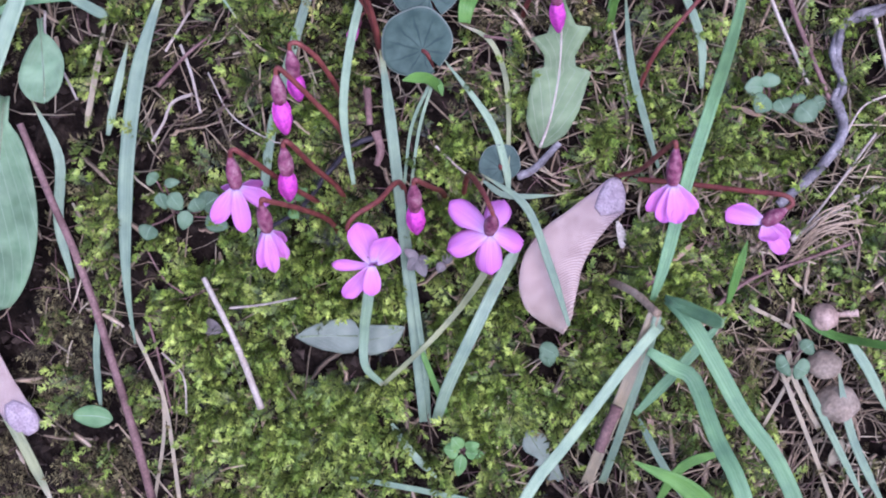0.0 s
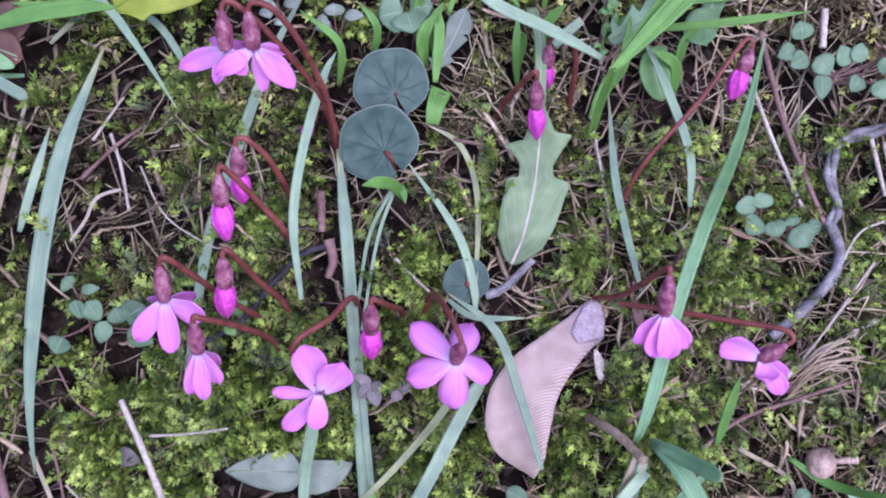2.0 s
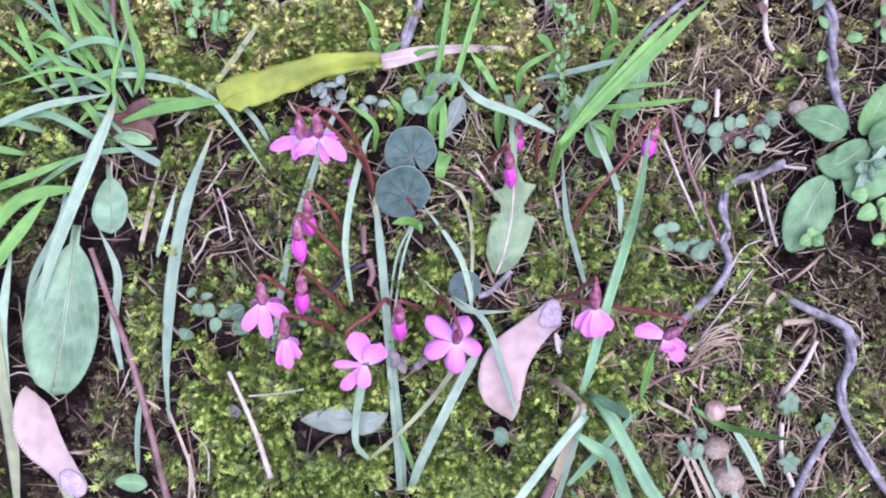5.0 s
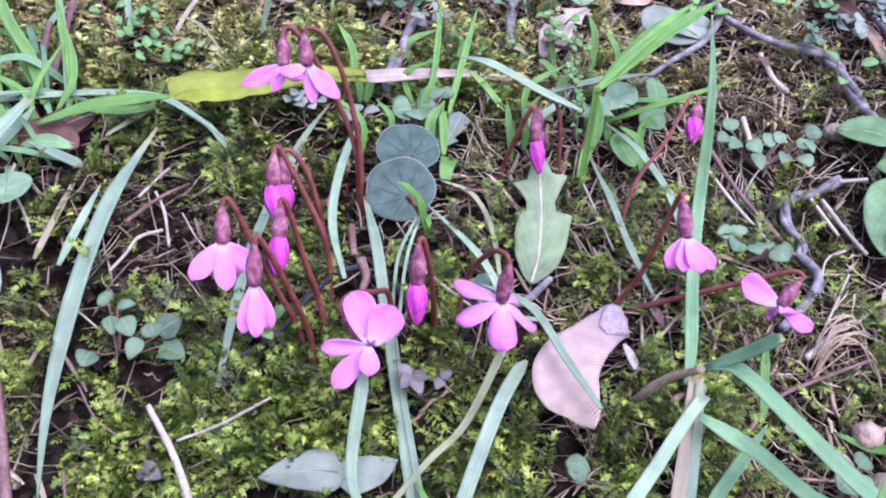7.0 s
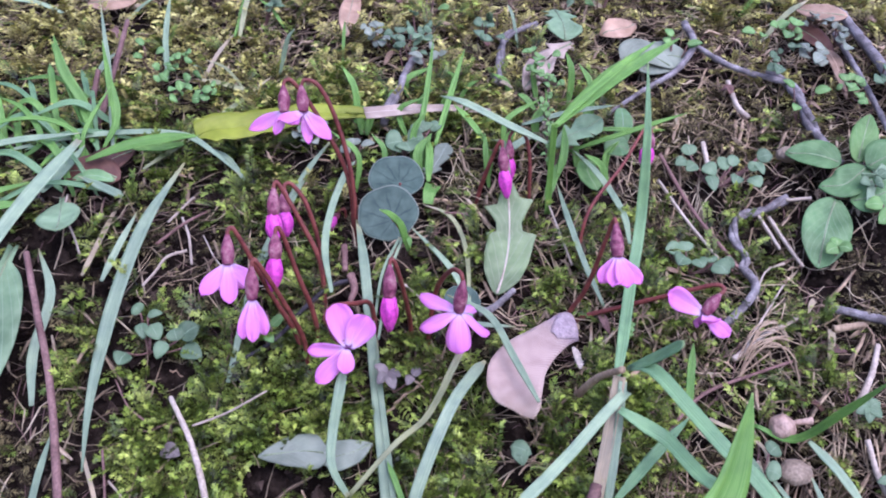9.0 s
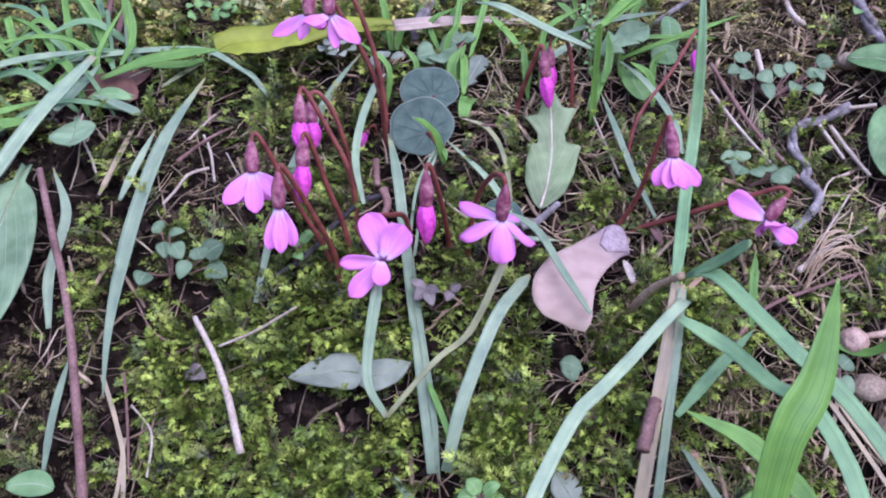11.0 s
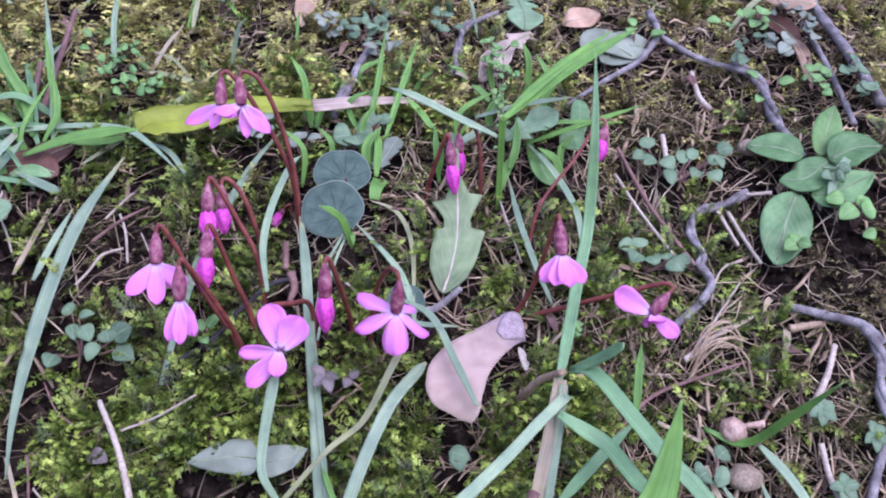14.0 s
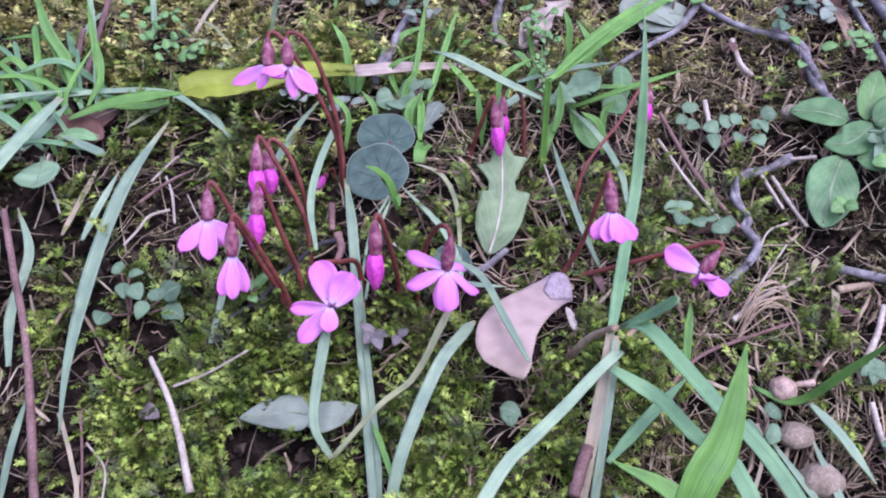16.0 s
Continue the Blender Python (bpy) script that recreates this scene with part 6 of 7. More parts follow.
sprig("chickweed", "small bright green leafy weed on the mossy bank", "weed", (-0.0938, 0.2846, -0.0005), [((-0.0945, 0.2735, 0.0026), (-0.0912, 0.2676, 0.0045), 4.0), ((-0.0900, 0.2677, 0.0085), (-0.0928, 0.2683, 0.0085), 4.9), ((-0.0874, 0.2656, 0.0075), (-0.0857, 0.2674, 0.0075), 5.3), ((-0.0911, 0.2795, 0.0045), (-0.0889, 0.2743, 0.0055), 5.2), ((-0.0936, 0.2765, 0.0035), (-0.0956, 0.2772, 0.0045), 4.0), ((-0.0895, 0.2750, 0.0065), (-0.0870, 0.2731, 0.0075), 3.7), ((-0.0928, 0.2730, 0.0055), (-0.0938, 0.2672, 0.0075), 4.1)], M_WEED_LIGHT)
sprig("chickweed", "small bright green leafy weed on the mossy bank", "weed", (0.1645, 0.2944, -0.0005), [((0.1566, 0.2688, 0.0095), (0.1577, 0.2673, 0.0095), 6.2), ((0.1613, 0.2859, 0.0026), (0.1567, 0.2807, 0.0045), 5.8), ((0.1587, 0.2765, 0.0105), (0.1615, 0.2811, 0.0105), 5.9), ((0.1611, 0.2878, 0.0026), (0.1595, 0.2792, 0.0045), 5.4), ((0.1523, 0.2783, 0.0095), (0.1489, 0.2781, 0.0105), 5.2), ((0.1618, 0.2828, 0.0045), (0.1652, 0.2827, 0.0045), 4.3), ((0.1550, 0.2714, 0.0105), (0.1507, 0.2644, 0.0125), 5.3)], M_WEED_LIGHT)
sprig("chickweed", "small grey-green leafy weed on the mossy bank", "weed", (0.1694, 0.2760, -0.0005), [((0.1601, 0.2566, 0.0065), (0.1628, 0.2559, 0.0065), 6.2), ((0.1598, 0.2617, 0.0065), (0.1558, 0.2598, 0.0075), 6.4), ((0.1655, 0.2630, 0.0055), (0.1694, 0.2684, 0.0045), 5.4), ((0.1655, 0.2618, 0.0045), (0.1632, 0.2563, 0.0045), 6.1), ((0.1577, 0.2592, 0.0105), (0.1568, 0.2631, 0.0105), 4.5), ((0.1615, 0.2588, 0.0105), (0.1654, 0.2608, 0.0095), 4.3), ((0.1627, 0.2559, 0.0095), (0.1564, 0.2472, 0.0115), 5.2), ((0.1585, 0.2584, 0.0095), (0.1583, 0.2596, 0.0105), 3.6), ((0.1630, 0.2569, 0.0065), (0.1630, 0.2545, 0.0055), 5.5)], M_LEAF_GREY)
sprig("chickweed", "small grey-green leafy weed on the mossy bank", "weed", (0.1552, 0.2789, -0.0005), [((0.1576, 0.2723, 0.0045), (0.1587, 0.2672, 0.0065), 6.4), ((0.1454, 0.2559, 0.0065), (0.1411, 0.2549, 0.0065), 6.2), ((0.1448, 0.2605, 0.0075), (0.1476, 0.2662, 0.0065), 5.5), ((0.1438, 0.2512, 0.0105), (0.1426, 0.2497, 0.0095), 4.4), ((0.1449, 0.2531, 0.0105), (0.1426, 0.2544, 0.0105), 4.1), ((0.1517, 0.2638, 0.0095), (0.1559, 0.2639, 0.0085), 3.8), ((0.1448, 0.2510, 0.0095), (0.1406, 0.2434, 0.0115), 5.9), ((0.1504, 0.2675, 0.0045), (0.1523, 0.2707, 0.0045), 3.6), ((0.1567, 0.2727, 0.0035), (0.1583, 0.2719, 0.0026), 4.7)], M_WEED)
sprig("chickweed", "small grey-green leafy weed on the mossy bank", "weed", (0.1904, 0.2583, -0.0005), [((0.1845, 0.2437, 0.0045), (0.1870, 0.2449, 0.0035), 4.0), ((0.1838, 0.2463, 0.0045), (0.1782, 0.2389, 0.0065), 6.2), ((0.1881, 0.2533, 0.0035), (0.1895, 0.2544, 0.0045), 3.6), ((0.1860, 0.2492, 0.0075), (0.1839, 0.2429, 0.0085), 6.2), ((0.1791, 0.2367, 0.0085), (0.1745, 0.2339, 0.0105), 5.8), ((0.1827, 0.2353, 0.0095), (0.1853, 0.2367, 0.0095), 6.3), ((0.1868, 0.2489, 0.0035), (0.1835, 0.2432, 0.0045), 5.5)], M_WEED)
sprig("chickweed", "small grey-green leafy weed on the mossy bank", "weed", (0.1896, 0.2417, -0.0005), [((0.1847, 0.2326, 0.0065), (0.1849, 0.2274, 0.0085), 6.0), ((0.1862, 0.2327, 0.0035), (0.1805, 0.2266, 0.0055), 4.0), ((0.1809, 0.2242, 0.0095), (0.1831, 0.2267, 0.0095), 6.2), ((0.1795, 0.2269, 0.0085), (0.1794, 0.2246, 0.0085), 6.4), ((0.1806, 0.2253, 0.0085), (0.1765, 0.2224, 0.0105), 5.2), ((0.1871, 0.2346, 0.0035), (0.1884, 0.2309, 0.0045), 5.1), ((0.1820, 0.2264, 0.0075), (0.1799, 0.2252, 0.0075), 6.2)], M_WEED)
sprig("chickweed", "small grey-green leafy weed on the mossy bank", "weed", (-0.0054, 0.2936, -0.0005), [((-0.0055, 0.2884, 0.0026), (-0.0017, 0.2871, 0.0026), 4.1), ((-0.0098, 0.2788, 0.0065), (-0.0129, 0.2774, 0.0065), 5.1), ((-0.0038, 0.2904, 0.0045), (-0.0033, 0.2976, 0.0035), 4.7), ((-0.0071, 0.2868, 0.0055), (-0.0048, 0.2781, 0.0075), 4.2), ((-0.0031, 0.2707, 0.0085), (-0.0050, 0.2772, 0.0075), 4.6), ((-0.0052, 0.2839, 0.0045), (-0.0017, 0.2817, 0.0065), 4.7), ((-0.0067, 0.2912, 0.0045), (-0.0104, 0.2904, 0.0035), 3.9)], M_WEED)
sprig("chickweed", "small grey-green leafy weed on the mossy bank", "weed", (0.0039, 0.3008, -0.0005), [((0.0035, 0.2895, 0.0055), (0.0073, 0.2903, 0.0045), 6.3), ((0.0028, 0.2878, 0.0045), (-0.0003, 0.2883, 0.0035), 6.4), ((0.0066, 0.2785, 0.0105), (0.0084, 0.2793, 0.0115), 5.1), ((0.0080, 0.2906, 0.0075), (0.0095, 0.2908, 0.0065), 4.6), ((0.0015, 0.2985, 0.0026), (-0.0005, 0.2962, 0.0045), 6.2), ((0.0059, 0.2924, 0.0055), (0.0080, 0.2892, 0.0075), 4.4), ((0.0036, 0.2792, 0.0095), (0.0018, 0.2734, 0.0105), 3.6), ((0.0021, 0.3063, 0.0045), (0.0019, 0.3045, 0.0065), 6.0), ((0.0056, 0.2828, 0.0065), (0.0086, 0.2775, 0.0075), 6.2)], M_WEED)
sprig("chickweed", "small bright green leafy weed on the mossy bank", "weed", (0.1749, 0.2507, -0.0005), [((0.1724, 0.2404, 0.0055), (0.1749, 0.2397, 0.0055), 3.9), ((0.1704, 0.2386, 0.0055), (0.1659, 0.2339, 0.0075), 3.6), ((0.1688, 0.2353, 0.0095), (0.1719, 0.2384, 0.0095), 4.5), ((0.1655, 0.2357, 0.0095), (0.1652, 0.2314, 0.0095), 4.3), ((0.1682, 0.2431, 0.0055), (0.1685, 0.2484, 0.0055), 6.0), ((0.1657, 0.2263, 0.0085), (0.1688, 0.2242, 0.0085), 5.6), ((0.1659, 0.2406, 0.0045), (0.1644, 0.2421, 0.0035), 3.9), ((0.1719, 0.2470, 0.0035), (0.1741, 0.2497, 0.0045), 4.0), ((0.1687, 0.2340, 0.0065), (0.1688, 0.2303, 0.0065), 4.9), ((0.1696, 0.2364, 0.0075), (0.1638, 0.2310, 0.0095), 5.7)], M_WEED_LIGHT)
sprig("chickweed", "small grey-green leafy weed on the mossy bank", "weed", (-0.0157, 0.3004, -0.0005), [((-0.0109, 0.2755, 0.0105), (-0.0081, 0.2692, 0.0125), 4.1), ((-0.0151, 0.2782, 0.0105), (-0.0185, 0.2771, 0.0115), 5.6), ((-0.0133, 0.2963, 0.0045), (-0.0127, 0.2985, 0.0055), 5.9), ((-0.0115, 0.2760, 0.0085), (-0.0113, 0.2700, 0.0095), 5.5), ((-0.0136, 0.2875, 0.0085), (-0.0167, 0.2852, 0.0105), 5.4), ((-0.0140, 0.2801, 0.0105), (-0.0114, 0.2745, 0.0125), 4.7), ((-0.0131, 0.2833, 0.0045), (-0.0139, 0.2752, 0.0065), 3.9), ((-0.0151, 0.2799, 0.0075), (-0.0167, 0.2799, 0.0095), 5.0), ((-0.0117, 0.2849, 0.0055), (-0.0095, 0.2811, 0.0065), 3.8), ((-0.0172, 0.2859, 0.0095), (-0.0202, 0.2845, 0.0095), 4.3)], M_LEAF_GREY)
sprig("chickweed", "small bright green leafy weed on the mossy bank", "weed", (0.0524, 0.2756, -0.0005), [((0.0566, 0.2643, 0.0075), (0.0598, 0.2630, 0.0075), 4.6), ((0.0499, 0.2724, 0.0045), (0.0449, 0.2681, 0.0065), 4.1), ((0.0512, 0.2657, 0.0055), (0.0532, 0.2693, 0.0045), 5.6), ((0.0505, 0.2634, 0.0065), (0.0496, 0.2590, 0.0075), 5.5), ((0.0487, 0.2650, 0.0085), (0.0476, 0.2671, 0.0085), 5.3), ((0.0475, 0.2472, 0.0085), (0.0492, 0.2443, 0.0105), 4.0), ((0.0469, 0.2546, 0.0075), (0.0453, 0.2545, 0.0065), 3.7), ((0.0529, 0.2711, 0.0026), (0.0533, 0.2722, 0.0035), 5.6), ((0.0497, 0.2563, 0.0085), (0.0501, 0.2497, 0.0105), 4.9)], M_WEED_LIGHT)
sprig("chickweed", "small grey-green leafy weed on the mossy bank", "weed", (0.0330, 0.3011, -0.0005), [((0.0320, 0.2888, 0.0075), (0.0346, 0.2831, 0.0095), 5.3), ((0.0308, 0.2928, 0.0065), (0.0271, 0.2932, 0.0065), 6.0), ((0.0333, 0.2973, 0.0026), (0.0347, 0.3022, 0.0026), 6.3), ((0.0282, 0.2851, 0.0075), (0.0286, 0.2775, 0.0085), 5.3), ((0.0299, 0.2930, 0.0055), (0.0275, 0.2928, 0.0065), 3.6), ((0.0295, 0.2773, 0.0075), (0.0342, 0.2788, 0.0065), 4.9), ((0.0301, 0.2729, 0.0105), (0.0286, 0.2732, 0.0095), 5.2), ((0.0348, 0.3005, 0.0035), (0.0359, 0.2990, 0.0065), 5.8), ((0.0361, 0.2836, 0.0055), (0.0389, 0.2792, 0.0065), 5.2), ((0.0332, 0.2987, 0.0026), (0.0287, 0.2950, 0.0045), 3.6)], M_WEED)
sprig("chickweed", "small grey-green leafy weed on the mossy bank", "weed", (0.1655, 0.2001, -0.0005), [((0.1585, 0.1890, 0.0085), (0.1610, 0.1889, 0.0085), 5.7), ((0.1584, 0.1926, 0.0065), (0.1545, 0.1919, 0.0075), 6.2), ((0.1635, 0.1959, 0.0035), (0.1651, 0.1980, 0.0026), 6.4), ((0.1615, 0.1932, 0.0065), (0.1603, 0.1909, 0.0075), 3.6), ((0.1620, 0.1939, 0.0035), (0.1603, 0.1951, 0.0035), 6.2), ((0.1605, 0.1916, 0.0085), (0.1638, 0.1926, 0.0085), 6.4), ((0.1636, 0.1945, 0.0045), (0.1607, 0.1936, 0.0045), 4.4), ((0.1576, 0.1937, 0.0075), (0.1576, 0.1939, 0.0085), 5.8)], M_WEED)
sprig("chickweed", "small grey-green leafy weed on the mossy bank", "weed", (-0.0371, 0.2299, -0.0005), [((-0.0328, 0.2199, 0.0045), (-0.0296, 0.2149, 0.0075), 6.4), ((-0.0374, 0.2213, 0.0065), (-0.0399, 0.2167, 0.0085), 5.6), ((-0.0320, 0.2196, 0.0085), (-0.0308, 0.2240, 0.0075), 3.6), ((-0.0344, 0.2117, 0.0085), (-0.0329, 0.2100, 0.0085), 4.1), ((-0.0365, 0.2167, 0.0065), (-0.0395, 0.2178, 0.0065), 4.2), ((-0.0371, 0.2155, 0.0065), (-0.0350, 0.2149, 0.0075), 4.6), ((-0.0401, 0.2225, 0.0045), (-0.0414, 0.2166, 0.0065), 5.3), ((-0.0344, 0.2201, 0.0065), (-0.0347, 0.2222, 0.0065), 5.7), ((-0.0379, 0.2160, 0.0065), (-0.0363, 0.2125, 0.0075), 5.9), ((-0.0367, 0.2166, 0.0075), (-0.0394, 0.2184, 0.0065), 5.8)], M_LEAF_GREY)
sprig("chickweed", "small grey-green leafy weed on the mossy bank", "weed", (0.1824, 0.2865, -0.0005), [((0.1807, 0.2796, 0.0035), (0.1816, 0.2780, 0.0035), 6.2), ((0.1766, 0.2666, 0.0085), (0.1726, 0.2671, 0.0085), 5.3), ((0.1783, 0.2732, 0.0085), (0.1796, 0.2751, 0.0095), 4.0), ((0.1768, 0.2703, 0.0095), (0.1739, 0.2644, 0.0105), 5.0), ((0.1787, 0.2808, 0.0065), (0.1768, 0.2819, 0.0075), 5.1), ((0.1778, 0.2742, 0.0085), (0.1794, 0.2718, 0.0095), 4.2), ((0.1796, 0.2684, 0.0055), (0.1754, 0.2632, 0.0065), 5.4), ((0.1801, 0.2811, 0.0055), (0.1809, 0.2804, 0.0075), 4.6)], M_LEAF_GREY)
sprig("chickweed", "small grey-green leafy weed on the mossy bank", "weed", (0.1773, 0.3017, -0.0005), [((0.1768, 0.2885, 0.0065), (0.1779, 0.2842, 0.0075), 6.0), ((0.1707, 0.2901, 0.0035), (0.1683, 0.2908, 0.0035), 4.3), ((0.1756, 0.2901, 0.0055), (0.1786, 0.2933, 0.0045), 4.0), ((0.1731, 0.2955, 0.0035), (0.1732, 0.2913, 0.0045), 5.7), ((0.1716, 0.2943, 0.0055), (0.1708, 0.2966, 0.0055), 4.9), ((0.1715, 0.2805, 0.0085), (0.1729, 0.2779, 0.0095), 3.5), ((0.1762, 0.2916, 0.0055), (0.1722, 0.2895, 0.0065), 4.0), ((0.1776, 0.2949, 0.0065), (0.1783, 0.2962, 0.0075), 4.1), ((0.1722, 0.2910, 0.0075), (0.1711, 0.2849, 0.0095), 5.2)], M_LEAF_GREY)
sprig("bedstraw", "slender yellow-green weed with tiny leaves", "weed", (0.0481, 0.2112, 0.0005), [((0.0472, 0.2081, 0.0026), (0.0497, 0.2087, 0.0030), 1.8), ((0.0475, 0.2098, 0.0036), (0.0455, 0.2087, 0.0041), 1.8), ((0.0480, 0.2113, 0.0046), (0.0486, 0.2140, 0.0051), 1.8), ((0.0482, 0.2130, 0.0057), (0.0493, 0.2116, 0.0062), 1.8), ((0.0484, 0.2147, 0.0068), (0.0465, 0.2154, 0.0073), 1.8), ((0.0487, 0.2162, 0.0078), (0.0508, 0.2180, 0.0083), 1.8), ((0.0490, 0.2179, 0.0089), (0.0480, 0.2162, 0.0094), 1.8), ((0.0491, 0.2197, 0.0100), (0.0482, 0.2220, 0.0105), 1.8), ((0.0493, 0.2212, 0.0110), (0.0513, 0.2210, 0.0115), 1.8), ((0.0495, 0.2230, 0.0121), (0.0473, 0.2225, 0.0126), 1.8), ((0.0495, 0.2247, 0.0132), (0.0507, 0.2273, 0.0137), 1.8), ((0.0497, 0.2265, 0.0142), (0.0502, 0.2250, 0.0147), 1.8), ((0.0499, 0.2283, 0.0153), (0.0480, 0.2303, 0.0158), 1.8), ((0.0499, 0.2302, 0.0164), (0.0522, 0.2311, 0.0169), 1.8), ((0.0502, 0.2320, 0.0174), (0.0486, 0.2308, 0.0179), 1.8), ((0.0503, 0.2339, 0.0185), (0.0503, 0.2370, 0.0190), 1.8)], M_WEED_LIGHT, 0.3)
sprig("bedstraw", "slender yellow-green weed with tiny leaves", "weed", (0.0523, 0.2173, 0.0005), [((0.0513, 0.2128, 0.0035), (0.0535, 0.2133, 0.0040), 1.8), ((0.0509, 0.2133, 0.0041), (0.0490, 0.2126, 0.0046), 1.8), ((0.0508, 0.2142, 0.0047), (0.0514, 0.2169, 0.0052), 1.8), ((0.0504, 0.2149, 0.0053), (0.0515, 0.2135, 0.0058), 1.8), ((0.0500, 0.2155, 0.0059), (0.0482, 0.2166, 0.0064), 1.8), ((0.0499, 0.2164, 0.0065), (0.0519, 0.2178, 0.0070), 1.8), ((0.0495, 0.2170, 0.0071), (0.0487, 0.2153, 0.0076), 1.8), ((0.0492, 0.2176, 0.0077), (0.0485, 0.2203, 0.0082), 1.8), ((0.0491, 0.2186, 0.0083), (0.0509, 0.2181, 0.0088), 1.8), ((0.0487, 0.2192, 0.0089), (0.0466, 0.2187, 0.0094), 1.8), ((0.0484, 0.2198, 0.0095), (0.0496, 0.2225, 0.0100), 1.8), ((0.0482, 0.2208, 0.0101), (0.0485, 0.2191, 0.0106), 1.8), ((0.0478, 0.2214, 0.0107), (0.0459, 0.2232, 0.0112), 1.8), ((0.0474, 0.2220, 0.0113), (0.0497, 0.2231, 0.0118), 1.8), ((0.0473, 0.2230, 0.0119), (0.0457, 0.2216, 0.0124), 1.8), ((0.0469, 0.2237, 0.0125), (0.0469, 0.2264, 0.0130), 1.8)], M_WEED_LIGHT, 0.3)
sprig("bedstraw", "slender yellow-green weed with tiny leaves", "weed", (0.0467, 0.2674, 0.0005), [((0.0445, 0.2486, 0.0105), (0.0468, 0.2492, 0.0110), 1.8), ((0.0453, 0.2476, 0.0106), (0.0435, 0.2464, 0.0111), 1.8), ((0.0460, 0.2465, 0.0108), (0.0464, 0.2498, 0.0113), 1.8), ((0.0468, 0.2455, 0.0109), (0.0481, 0.2438, 0.0114), 1.8), ((0.0477, 0.2446, 0.0110), (0.0455, 0.2456, 0.0115), 1.8), ((0.0485, 0.2434, 0.0112), (0.0505, 0.2455, 0.0117), 1.8), ((0.0492, 0.2425, 0.0113), (0.0484, 0.2405, 0.0118), 1.8), ((0.0500, 0.2416, 0.0114), (0.0491, 0.2444, 0.0119), 1.8), ((0.0507, 0.2405, 0.0116), (0.0527, 0.2403, 0.0121), 1.8), ((0.0514, 0.2395, 0.0117), (0.0493, 0.2390, 0.0122), 1.8), ((0.0521, 0.2386, 0.0118), (0.0534, 0.2414, 0.0123), 1.8), ((0.0528, 0.2375, 0.0120), (0.0534, 0.2356, 0.0125), 1.8), ((0.0538, 0.2366, 0.0121), (0.0519, 0.2387, 0.0126), 1.8), ((0.0545, 0.2357, 0.0122), (0.0566, 0.2366, 0.0127), 1.8), ((0.0552, 0.2346, 0.0124), (0.0538, 0.2331, 0.0129), 1.8), ((0.0559, 0.2338, 0.0125), (0.0560, 0.2368, 0.0130), 1.8)], M_WEED_LIGHT, 0.3)
sprig("bedstraw", "slender yellow-green weed with tiny leaves", "weed", (0.0659, 0.1464, 0.0005), [((0.0651, 0.1438, 0.0035), (0.0671, 0.1441, 0.0040), 1.8), ((0.0651, 0.1439, 0.0036), (0.0634, 0.1433, 0.0041), 1.8), ((0.0653, 0.1442, 0.0036), (0.0656, 0.1455, 0.0041), 1.8), ((0.0653, 0.1442, 0.0037), (0.0664, 0.1435, 0.0042), 1.8), ((0.0652, 0.1443, 0.0038), (0.0635, 0.1447, 0.0043), 1.8), ((0.0655, 0.1447, 0.0038), (0.0672, 0.1454, 0.0043), 1.8), ((0.0655, 0.1448, 0.0039), (0.0648, 0.1438, 0.0044), 1.8), ((0.0655, 0.1448, 0.0040), (0.0648, 0.1460, 0.0045), 1.8), ((0.0657, 0.1451, 0.0040), (0.0674, 0.1449, 0.0045), 1.8), ((0.0657, 0.1452, 0.0041), (0.0638, 0.1449, 0.0046), 1.8), ((0.0657, 0.1452, 0.0042), (0.0668, 0.1466, 0.0047), 1.8), ((0.0659, 0.1455, 0.0042), (0.0663, 0.1447, 0.0047), 1.8), ((0.0659, 0.1456, 0.0043), (0.0641, 0.1464, 0.0048), 1.8), ((0.0660, 0.1458, 0.0044), (0.0680, 0.1463, 0.0049), 1.8), ((0.0662, 0.1460, 0.0044), (0.0647, 0.1452, 0.0049), 1.8), ((0.0662, 0.1461, 0.0045), (0.0662, 0.1474, 0.0050), 1.8)], M_WEED_LIGHT, 0.3)

# ---- the foot of the bank ----
blade([(-0.0297, 0.0859, 0.0035), (-0.0139, 0.0831, 0.0055), (0.0035, 0.0801, 0.0055), (0.0216, 0.0768, 0.0045)], 2.6, M_BLADE_PALE, "long pale grass blade low over moss")
blade([(-0.0156, 0.0985, 0.0035), (-0.0095, 0.0909, 0.0055), (-0.0009, 0.0842, 0.0045)], 3.4, M_BLADE, "blue-green grass blade low in moss")
blade([(0.0562, 0.0967, 0.0085), (0.0624, 0.0877, 0.0105), (0.0707, 0.0781, 0.0085)], 3.2, M_BLADE, "blue-green grass blade below a cut tuft")
blade([(0.0632, 0.0778, 0.0045), (0.0700, 0.0860, 0.0095), (0.0828, 0.0894, 0.0095)], 4.4, M_BLADE_FRESH, "fresh green grass blade below a cut tuft")
blade([(0.1294, 0.0765, 0.0055), (0.1177, 0.0926, 0.0075), (0.1121, 0.1091, 0.0065)], 3.6, M_BLADE, "blue-green grass blade beside stones")
blade([(0.1020, 0.1102, 0.0035), (0.1134, 0.0917, 0.0065), (0.1247, 0.0764, 0.0055)], 3.0, M_BLADE_PALE, "pale grass blade over litter")
blade([(0.1153, 0.0770, 0.0045), (0.1057, 0.0934, 0.0055), (0.0971, 0.1087, 0.0045)], 1.6, M_REED, "thin dry straw over litter", name="dry_stalk", taper=lambda s: 0.8)
blade([(-0.1363, 0.1064, 0.0045), (-0.1287, 0.0945, 0.0065), (-0.1209, 0.0784, 0.0045)], 5.0, M_BLADE_YELLOW, "yellowing grass blade on soil")
